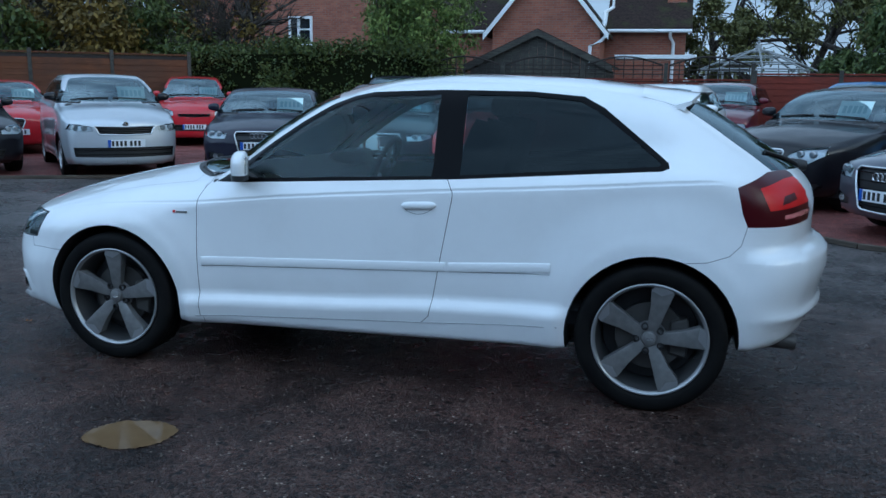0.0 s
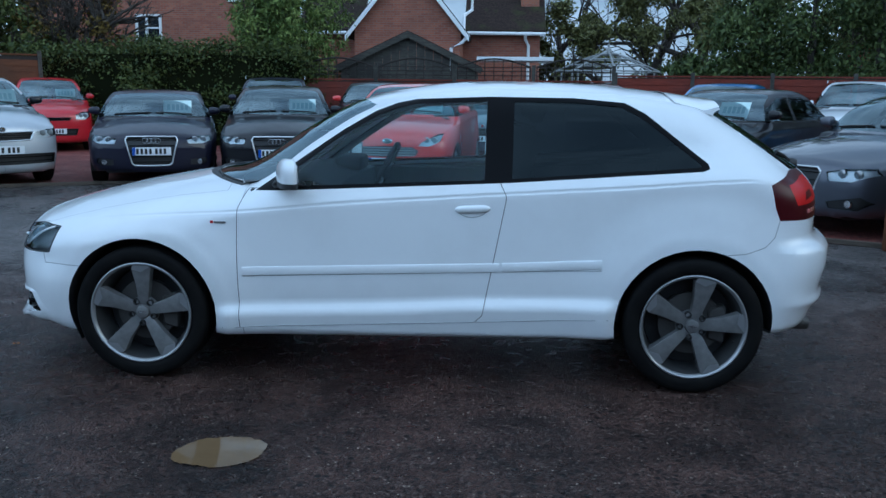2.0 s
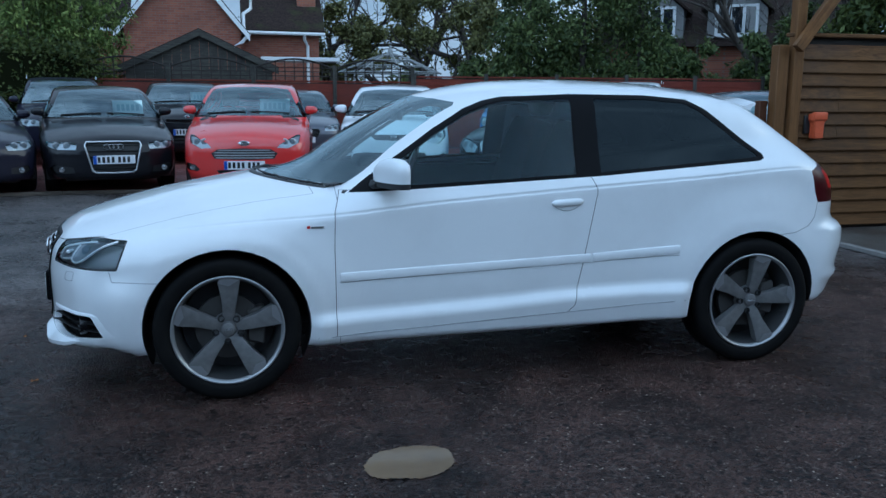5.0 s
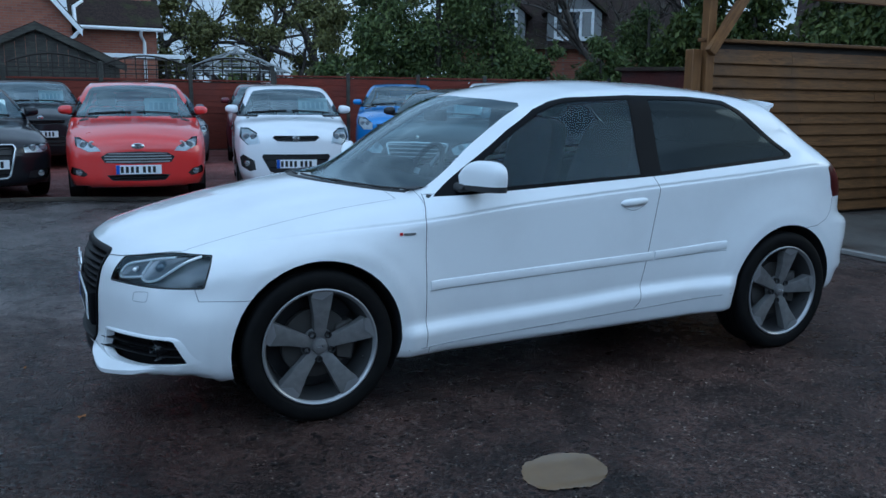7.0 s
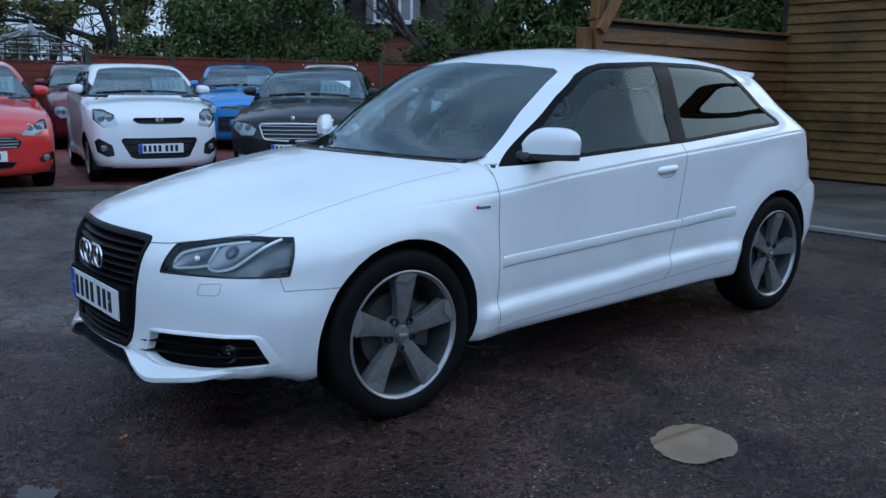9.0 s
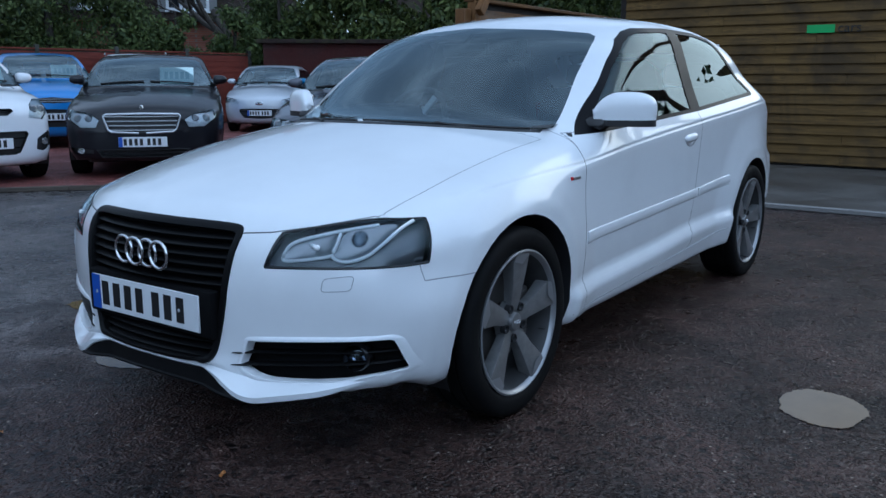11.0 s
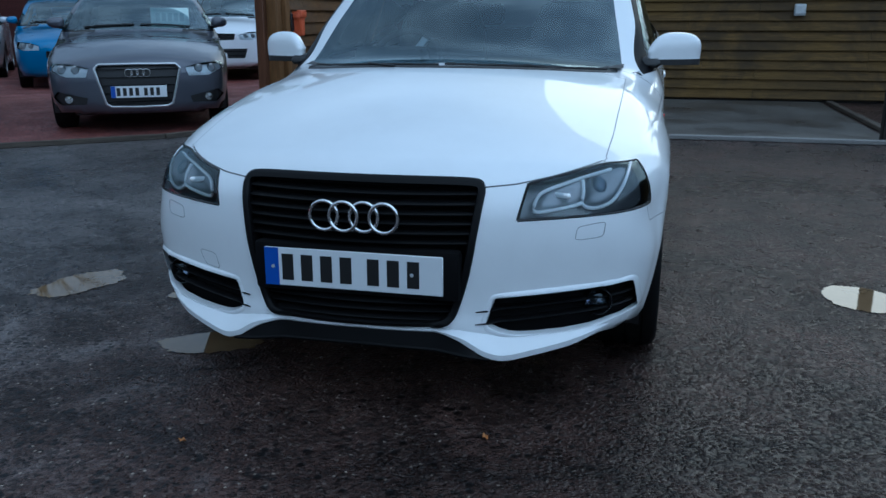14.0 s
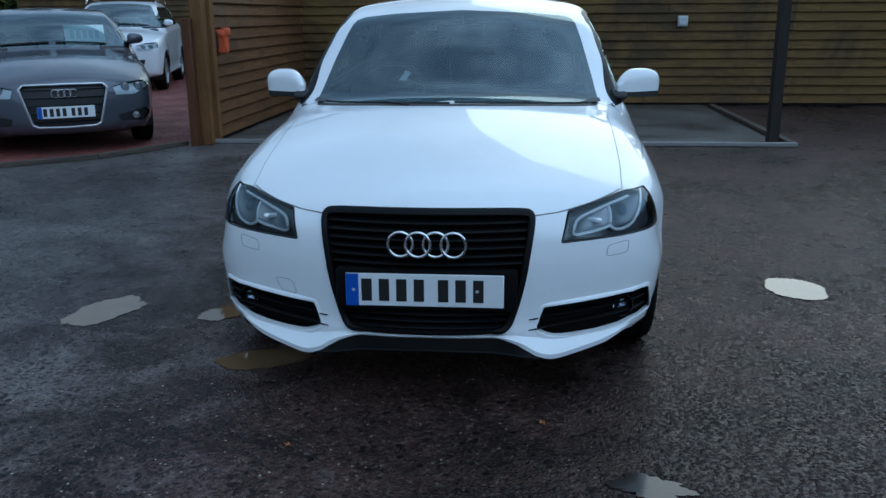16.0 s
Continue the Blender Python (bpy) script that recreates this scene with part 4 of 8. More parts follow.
        add_lathe(b2, [(0.001, 0.034), (0.018, 0.028), (0.030, 0.014)], 20, "x", m=at)
        part("fog_reflector", b2, REFLECTOR, fog)
        # tail lamp
        tl = part("tail_light", lift(bm, TL, right=right, push=-0.012), DARK_LENS, car, "red tail light with a darker front edge", sharp=0)
        src = lift(bm, TL, right=right, push=0.0)
        src.faces.layers.int.new("panel")
        cut(src, {0}, 1, "xz", [(1.690, 0.962), (1.80, 0.988), (2.2, 0.996), (2.2, 0.90), (1.80, 0.875), (1.735, 0.872)], lambda c, nn: True)
        cut(src, {1}, 0, "xz", [(1.785, 0.89), (1.795, 0.925), (1.845, 0.932), (1.86, 0.905)], lambda c, nn: True)
        cut(src, {0}, 2, "xz", [(1.80, 0.834), (1.80, 0.851), (2.2, 0.862), (2.2, 0.838)], lambda c, nn: c.x < 1.93)
        part("red_lens", lift(src, 1), RED_LENS, tl, "bright red lens", sharp=0)
        part("reversing_lens", lift(src, 2), PINK_LENS, tl, sharp=0)
        part("dark_lens", lift(src, 0), DARK_LENS, tl, sharp=0)
        src.free()
        # door handle
        b2 = bmesh.new()
        rings = []
        for u in np.linspace(-1, 1, 19):
            x = 0.274 + 0.080 * u
            z, k = 0.838 + 0.05 * (x - 0.27), max(0.05, (1 - abs(u) ** 5)) ** 0.5
            y = HERO.side_y(x, z)
            rings.append([b2.verts.new((x, -s * (y - 0.017 * k * dy + 0.002), z + 0.018 * k * dz)) for dy, dz in ((0.0, -1.0), (0.6, -0.9), (0.95, -0.5), (1.0, 0.1), (0.85, 0.6), (0.45, 0.92), (0.0, 1.0))])
        for a, b in zip(rings, rings[1:]):
            for i in range(6):
                b2.faces.new((a[i], a[i + 1], b[i + 1], b[i]))
        bmesh.ops.recalc_face_normals(b2, faces=b2.faces)
        hd = part("door_handle", b2, WHITE, car, "white pull handle", sharp=60)
        # thin grey arc drawn for the soft shade below the handle
        b2 = bmesh.new()
        pts = [(0.274 + 0.062 * u, 0.822 + 0.003 * u - 0.022 * (1 - u * u)) for u in np.linspace(-1, 1, 15)]
        add_tube(b2, [(x, -s * (HERO.side_y(x, z) - 0.0004), z) for x, z in pts], 0.0016, 5)
        part("handle_shade_line", b2, SOFT_GAP_AND_SHADE, hd)
        # rubbing strips
        part("rubbing_strip", strip_bm(on_flank(-0.797, 0.398, 0.5265, 0.570, 14), 0.044, 0.0055, -s), WHITE, car, "white rubbing strip along the door")
        part("rubbing_strip", strip_bm(on_flank(0.412, 0.862, 0.5705, 0.595, 8), 0.044, 0.0055, -s), WHITE, car, "white rubbing strip on the rear quarter")
        b2 = bmesh.new()
        for x0, x1 in ((-0.797, 0.398), (0.412, 0.862)):
            p = on_flank(x0, x1, 0.5265 + (x0 + 0.797) * 0.0385 - 0.0225, 0.5265 + (x1 + 0.797) * 0.0385 - 0.0225, 14)
            add_tube(b2, [(x, -s * (y - 0.001), z) for x, y, z in p], 0.0016, 5)
        part("strip_joint", b2, SOFT_GAP_AND_SHADE, car)
        # small wing badge: a red lozenge and a grey bar
        y = HERO.side_y(-0.92, 0.757)
        part("wing_badge", box_bm((-0.940, -0.003, 0.751), (-0.927, 0.003, 0.763), pose(0, -s * y, 0)), RED_LENS, car)
        part("wing_badge", box_bm((-0.922, -0.003, 0.751), (-0.868, 0.003, 0.760), pose(0, -s * y, 0)), ALLOY, car)
        # mirror
        hero_mirror(car, s)
        b2 = bmesh.new()
        low = spline((-0.92, 0.251), (-0.137, 0.288), (0.39, 0.315), (0.92, 0.343))
        pts = [(x, HERO.side_y(x, float(low(x))), float(low(x))) for x in np.linspace(-0.90, 0.90, 24)]
        add_tube(b2, [(x, -s * (y - 0.0005), z) for x, y, z in pts], 0.002, 5)
        part("sill_joint", b2, SOFT_GAP_AND_SHADE, car)
        # wheel arch liners with a folded lip
        for cx in HERO.wheels:
            b2 = bmesh.new()
            ring = [[], [], []]
            for i in range(33):
                a = math.pi * (-0.14 + 1.28 * i / 32)
                x, z = cx + (HERO.arch) * math.cos(a), HERO.hub + HERO.arch * math.sin(a)
                y = abs(HERO.side_y(x, max(z, 0.22)))
                for k, (yy, rr) in enumerate(((y - 0.001, 1.0), (y - 0.025, 0.985), (0.42, 1.03))):
                    ring[k].append(b2.verts.new((cx + (x - cx) * rr, s * yy, HERO.hub + (z - HERO.hub) * rr)))
            for k in (0, 1):
                for i in range(32):
                    b2.faces.new((ring[k][i], ring[k][i + 1], ring[k + 1][i + 1], ring[k + 1][i]))
            c = b2.verts.new((cx, s * 0.42, HERO.hub))
            for i in range(32):
                b2.faces.new((ring[2][i], ring[2][i + 1], c))
            part("arch_liner", b2, PLASTIC, car)
    for right in (False, True):
        joints("bonnet_joint", seams(bm, HOOD, {B, FB}, right), GAP, car)
        joints("bumper_joint", seams(bm, RB, {B}, right, 0.0018), SOFT_GAP_AND_SHADE, car)
    # scuttle, wipers
    b2 = bmesh.new()
    rings = []
    for y in np.linspace(-0.64, 0.64, 25):
        x0 = -1.165 + 0.80 * y * y
        rings.append([b2.verts.new((x0 + dx, y, HERO.top_z(x0 + dx, y) + dz)) for dx, dz in ((-0.02, -0.02), (0.0, 0.002), (0.02, 0.005), (0.045, -0.004))])
    for a, b in zip(rings, rings[1:]):
        for i in range(3):
            b2.faces.new((a[i], a[i + 1], b[i + 1], b[i]))
    part("scuttle", b2, PLASTIC, car, "black plastic scuttle panel under the windscreen")
    for y0, y1, lift_z in ((-0.60, -0.02, 0.02), (0.0, 0.60, 0.02)):
        b2 = bmesh.new()
        pts = []
        for f in np.linspace(0, 1, 9):
            y = y0 + (y1 - y0) * f
            x = -1.135 + 0.80 * y * y + 0.015 * f
            pts.append((x, y, HERO.top_z(x, y) + 0.006))
        add_tube(b2, pts, 0.005, 6)
        wp = part("wiper", b2, PLASTIC, car)
        b2 = bmesh.new()
        add_tube(b2, [(pts[2][0] - 0.03, pts[2][1] + 0.02, HERO.top_z(pts[2][0] - 0.03, pts[2][1]) + 0.006), (pts[4][0], pts[4][1], pts[4][2] + 0.004)], 0.005, 6)
        part("wiper_arm", b2, PLASTIC, wp)
    # roof spoiler
    b2 = bmesh.new()
    rings = []
    for y in np.linspace(-0.56, 0.56, 23):
        k = 1 - 0.10 * (abs(y) / 0.56) ** 4
        x1 = 1.455 - 0.16 * y * y
        za = HERO.top_z(1.20, y) + 0.004
        zm = HERO.top_z(1.34, y) + 0.010
        rings.append([b2.verts.new(p) for p in ((1.20, y, za), (1.34, y, zm), (x1, y, 1.342 - 0.12 * y * y), (x1 + 0.004, y, 1.330 - 0.12 * y * y), (x1 - 0.02, y, 1.316 - 0.12 * y * y), (1.38, y, 1.30 - 0.12 * y * y))])
    for a, b in zip(rings, rings[1:]):
        for i in range(5):
            b2.faces.new((a[i], b[i], b[i + 1], a[i + 1]))
    b2.faces.new(rings[0])
    b2.faces.new(rings[-1][::-1])
    bmesh.ops.recalc_face_normals(b2, faces=b2.faces)
    part("roof_spoiler", b2, WHITE, car, "white roof spoiler over the rear window", sharp=50)
    b2 = bmesh.new()
    add_tube(b2, [(HERO.rear_x(y, z) + 0.012, y, z) for y, z in ((0.0, 1.005), (-0.12, 1.03), (-0.25, 1.06), (-0.40, 1.09))], 0.008, 6)
    rw = part("rear_wiper", b2, PLASTIC, car)
    b2 = bmesh.new()
    add_lathe(b2, [(0.001, 0.055), (0.022, 0.052), (0.030, 0.03), (0.032, -0.02)], 18, "x", m=pose(HERO.rear_x(0.0, 1.005), 0.0, 1.005))
    part("wiper_pivot", b2, PLASTIC, rw)
    b2 = bmesh.new()
    rings = []
    for y in np.linspace(-0.58, 0.58, 17):
        x = 1.95 - 0.38 * y * y
        rings.append([b2.verts.new(p) for p in ((x - 0.03, y, 0.37), (x - 0.02, y, 0.34), (x - 0.05, y, 0.31), (x - 0.25, y, 0.29))])
    for a, b in zip(rings, rings[1:]):
        for i in range(3):
            b2.faces.new((a[i], b[i], b[i + 1], a[i + 1]))
    part("rear_lip", b2, PLASTIC, car, "black plastic insert under the rear bumper")
    for y in (-0.46, -0.38):
        b2 = bmesh.new()
        add_lathe(b2, [(0.030, 0.16), (0.034, 0.0), (0.031, -0.004), (0.028, 0.0), (0.026, 0.12)], 20, "x", m=pose(1.905, y - 0.05, 0.268, 0, 0, 180))
        part("exhaust_tip", b2, STEEL, car)
    hero_cabin(car)
    part("underbody", box_bm((-1.90, -0.60, 0.20), (1.55, 0.60, 0.30), None, 0.03), PLASTIC, car)


def hero_mirror(car, s):
    """The door mirror: white cap, black foot and base, glass at its back."""
    bm = bmesh.new()
    bmesh.ops.create_uvsphere(bm, u_segments=32, v_segments=20, radius=1.0)
    e = lambda t, k: math.copysign(abs(t) ** k, t)
    for v in bm.verts:
        p = v.co.copy()
        if -0.98 < p.z < -0.25:
            k = 0.968 / math.sqrt(1 - p.z * p.z)
            p.x, p.y = p.x * k, p.y * k
        x, y, z = e(p.x, 0.75) * 0.052, e(p.y, 0.72) * 0.108, e(p.z, 0.78 if p.z > 0 else 0.6) * 0.066
        if x > 0.012:
            x = 0.012 + (x - 0.012) * 0.5
        t = max(0.0, -y / 0.106)
        z = z * (1.0 - 0.42 * t ** 3) - (0.020 * t ** 3 if z > 0 else 0.0)
        x += 0.42 * y - 0.9 * y * y
        v.co = Vector((x - 0.557, s * (0.853 + y), 0.990 + z))
    if s < 0:
        bmesh.ops.reverse_faces(bm, faces=bm.faces)
    bm.faces.layers.int.new("panel")
    cut(bm, {0}, 1, "xz", [(-0.8, 0.90), (-0.4, 0.90), (-0.4, 0.952), (-0.8, 0.948)], lambda c, n: True)
    m = part("door_mirror", lift(bm, 0), WHITE, car, "white door mirror cap on a black foot", sharp=0)
    part("mirror_base", lift(bm, 1), PLASTIC, m, "black mirror underside", sharp=0)
    bm.free()
    b2 = bmesh.new()
    add_prism(b2, [(-0.655, 0.915), (-0.50, 0.925), (-0.555, 0.955), (-0.61, 0.965), (-0.655, 0.945)], 0.70, 0.80, "xz", bevel=0.012)
    if s < 0:
        bmesh.ops.transform(b2, matrix=Matrix.Diagonal((1, -1, 1, 1)), verts=b2.verts)
        bmesh.ops.reverse_faces(b2, faces=b2.faces)
    part("mirror_foot", b2, PLASTIC, m)
    part("mirror_glass", box_bm((-0.004, -0.080, -0.036), (0.004, 0.080, 0.040), pose(-0.532, s * 0.858, 0.992, 0, 0, -s * 22), 0.003), CHROME, m)


def hero_cabin(car):
    """Dashboard, wheel, seats and floor behind the glass."""
    part("cabin_floor", box_bm((-0.85, -0.68, 0.28), (1.55, 0.68, 0.42), None, 0.04), TRIM_DARK, car)
    b2 = bmesh.new()
    rings = []
    for y in np.linspace(-0.66, 0.66, 15):
        b = 0.30 * y * y
        rings.append([b2.verts.new(p) for p in ((-0.95 + b, y, 0.925), (-0.80 + b, y, 0.945), (-0.55 + b * 0.5, y, 0.935), (-0.42 + b * 0.3, y, 0.895), (-0.38, y, 0.80), (-0.42, y, 0.55))])
    for a, b in zip(rings, rings[1:]):
        for i in range(5):
            b2.faces.new((a[i], a[i + 1], b[i + 1], b[i]))
    bmesh.ops.recalc_face_normals(b2, faces=b2.faces)
    dash = part("dashboard", b2, TRIM_DARK, car, "dark grey dashboard")
    part("binnacle", box_bm((-0.56, 0.22, 0.90), (-0.40, 0.54, 0.99), None, 0.03, 2), TRIM_DARK, dash)
    part("centre_console", box_bm((-0.45, -0.12, 0.40), (0.45, 0.12, 0.66), None, 0.03, 2), TRIM_DARK, car)
    m = pose(-0.28, 0.37, 0.90, 0, -64, 0)
    b2 = bmesh.new()
    add_torus(b2, 0.172, 0.0155, m, 40, 10, "z")
    sw = part("steering_wheel", b2, TRIM_DARK, car, "three-spoke steering wheel")
    for a in (0, 120, 240):
        part("spoke", box_bm((0.04, -0.02, -0.008), (0.165, 0.02, 0.008), m @ pose(0, 0, -0.01, 0, 0, a + 90), 0.005), DARK_CHROME_H, sw)
    b2 = bmesh.new()
    add_lathe(b2, [(0.001, 0.012), (0.045, 0.01), (0.06, -0.005), (0.06, -0.03)], 24, "z", m=m)
    part("horn_pad", b2, TRIM_DARK, sw)
    for s in (-1, 1):
        seat_h(car, pose(0.30, s * 0.365, 0.60))
    part("rear_seat", box_bm((0.82, -0.60, 0.48), (1.30, 0.60, 0.66), None, 0.06, 2), CLOTH, car)
    part("rear_backrest", box_bm((-0.07, -0.60, 0.0), (0.07, 0.60, 0.48), pose(1.30, 0, 0.60, 0, 20, 0), 0.05, 2), CLOTH, car)
    for s in (-1, 1):
        part("headrest", box_bm((-0.04, -0.13, 0.50), (0.04, 0.13, 0.64), pose(1.30, s * 0.33, 0.60, 0, 20, 0), 0.035, 2), CLOTH, car)
    b2 = bmesh.new()
    add_tube(b2, [(-0.33, 0.0, 1.30), (-0.40, 0.0, 1.25)], 0.010, 6)
    rv = part("mirror_stem", b2, PLASTIC, car)
    part("inside_mirror", box_bm((-0.405, -0.12, 1.20), (-0.375, 0.12, 1.26), None, 0.012, 2), PLASTIC, rv)
    for s in (-1, 1):
        part("door_card", box_bm((-0.78, s * 0.715 - 0.02, 0.30), (0.62, s * 0.715 + 0.02, 0.905), None, 0.012), TRIM_DARK, car)


def seat_h(car, m):
    """A sports front seat with bolsters."""
    st = part("seat", box_bm((-0.46, -0.25, -0.16), (0.08, 0.25, 0.0), m, 0.05, 2), CLOTH, car, "dark cloth front seat")
    t = m @ pose(0.06, 0, -0.05, 0, 16, 0)
    b2 = bmesh.new()
    rings = []
    for z, w in ((0.0, 0.22), (0.15, 0.245), (0.35, 0.25), (0.5, 0.235), (0.62, 0.19), (0.66, 0.13)):
        rings.append([b2.verts.new(t @ Vector(p)) for p in ((-0.09, -w, z), (-0.045, -w * 0.6, z), (-0.04, w * 0.6, z), (-0.09, w, z), (0.0, w, z), (0.06, w * 0.7, z), (0.06, -w * 0.7, z), (0.0, -w, z))])
    for a, b in zip(rings, rings[1:]):
        for i in range(8):
            b2.faces.new((a[i], a[(i + 1) % 8], b[(i + 1) % 8], b[i]))
    b2.faces.new(rings[-1])
    bmesh.ops.recalc_face_normals(b2, faces=b2.faces)
    part("backrest", b2, CLOTH, st, sharp=60)
    part("headrest", box_bm((-0.05, -0.125, 0.69), (0.045, 0.125, 0.87), t, 0.045, 2), CLOTH, st)


BARREL = _plastic("wheel_barrel", (0.035, 0.035, 0.036), 0.45)
PILLAR = Mat("pillar_black", (0.004, 0.004, 0.005), 0.35, spec=0.08).mat
PITCH = Mat("pitch_black", (0.003, 0.003, 0.0035), 0.8, spec=0.12).mat
SATIN_BLACK = Mat("satin_black", (0.004, 0.004, 0.0045), 0.5, spec=0.16).mat
FRAME_BLACK = Mat("frame_black", (0.004, 0.004, 0.0045), 0.45, spec=0.15).mat
CHAMBER = Mat("lamp_chamber", (0.27, 0.275, 0.29), 0.3, 0.85).mat
GREY_CAP = _plastic("grey_cap", (0.4, 0.41, 0.43), 0.4)
LAMP_DARK = Mat("lamp_housing", (0.12, 0.124, 0.13), 0.34, 0.6, 0.5).mat
# mid grey of the finer joints and of the drawn handle shade
SOFT_GAP_AND_SHADE = Mat("soft_joint_and_shade", (0.30, 0.31, 0.33), 0.6).mat
LENS = glass("lens_glass", (0.55, 0.6, 0.68), 1.7)
STRIP = Mat("light_strip", (0.92, 0.93, 0.94), 0.18, 0.0, 1.0).mat
PINK_LENS = Mat("clear_red_lens", (0.62, 0.22, 0.22), 0.12, 0, 1.0).mat
DARK_CHROME_H = Mat("satin_metal", (0.3, 0.31, 0.33), 0.3, 1.0).mat

# ---- the parked cars ----
def plate_parts(parent, m, rear=False, name="number_plate", blue=True):
    """A number plate with plain bars for its characters; m: its centre, facing -x."""
    p = part(name, box_bm((-0.006, -0.26, -0.0555), (0.0, 0.26, 0.0555), m, 0.002), PLATE_YELLOW if rear else PLATE_WHITE, parent, "white number plate with a row of dark bars")
    if blue:
        part("blue_band", box_bm((-0.0075, 0.217, -0.0545), (-0.005, 0.259, 0.0545), m), PLATE_BLUE, p)
    x = 0.19 if blue else 0.23
    step = 0.0575
    for i in range(7):
        c = x - i * step - (0.022 if i > 3 else 0)
        part("character_bar", box_bm((-0.0075, c - 0.017, -0.038), (-0.005, c + 0.017, 0.038), m), PLATE_BLACK, p)
    return p


def side_wheel(parent, m, R, rim, w, spokes, mat):
    wh = part("wheel", simple_tyre(R, rim, w), RUBBER, parent)
    wh.matrix_basis = m
    bm = bmesh.new()
    h = w / 2
    add_lathe(bm, [(rim * 0.97, -h * 0.86), (rim, -h * 0.96), (rim * 0.97, -h), (rim * 0.92, -h * 0.9), (rim * 0.86, -h * 0.2), (rim * 0.86, h * 0.8)], 28)
    part("rim", bm, mat, wh)
    bm = bmesh.new()
    for i in range(spokes):
        a = 360 / spokes * i
        add_prism(bm, [(-rim * 0.10, 0.0), (rim * 0.10, 0.0), (rim * 0.15, rim * 0.93), (-rim * 0.15, rim * 0.93)], -h * 0.8, -h * 0.5, "xz", pose(0, 0, 0, 0, a, 0))
    add_lathe(bm, [(0.001, -h * 0.86), (rim * 0.2, -h * 0.84), (rim * 0.26, -h * 0.6)], 16)
    part("spokes", bm, mat, wh)
    bm = bmesh.new()
    add_lathe(bm, [(0.001, -h * 0.1), (rim * 0.86, -h * 0.1)], 20)
    part("backing_plate", bm, PLASTIC, wh)
    return wh


def simple_tyre(R, rim, w):
    h = w / 2
    bm = bmesh.new()
    add_lathe(bm, [(rim - 0.005, -h * 0.8), (rim + 0.01, -h * 0.97), (rim + 0.04, -h), (R - 0.02, -h * 0.97), (R - 0.004, -h * 0.85), (R, -h * 0.4), (R, h * 0.4), (R - 0.004, h * 0.85), (R - 0.02, h * 0.97), (rim + 0.03, h), (rim - 0.005, h * 0.8)], 36)
    bmesh.ops.recalc_face_normals(bm, faces=bm.faces)
    return bm


def mirror_bm(y, x, z, s, sc=1.0):
    """A door mirror housing: a rounded shell on a stalk; s: -1 or 1 for the flank."""
    bm = bmesh.new()
    bmesh.ops.create_uvsphere(bm, u_segments=20, v_segments=12, radius=1.0)
    for v in bm.verts:
        p = v.co
        e = lambda t, k: math.copysign(abs(t) ** k, t)
        px, py, pz = e(p.x, 0.75) * 0.085, e(p.y, 0.7) * 0.115, e(p.z, 0.75) * 0.075
        if px > 0.03:
            px = 0.03 + (px - 0.03) * 0.3
        pz *= 1.0 - 0.18 * (p.y * s)
        v.co = Vector((px * sc + x, py * sc + y + s * 0.115 * sc, pz * sc + z))
    return bm


BRIGHT_TRIM = Mat("bright_trim", (0.62, 0.64, 0.66), 0.25, 0.5, 0.5).mat


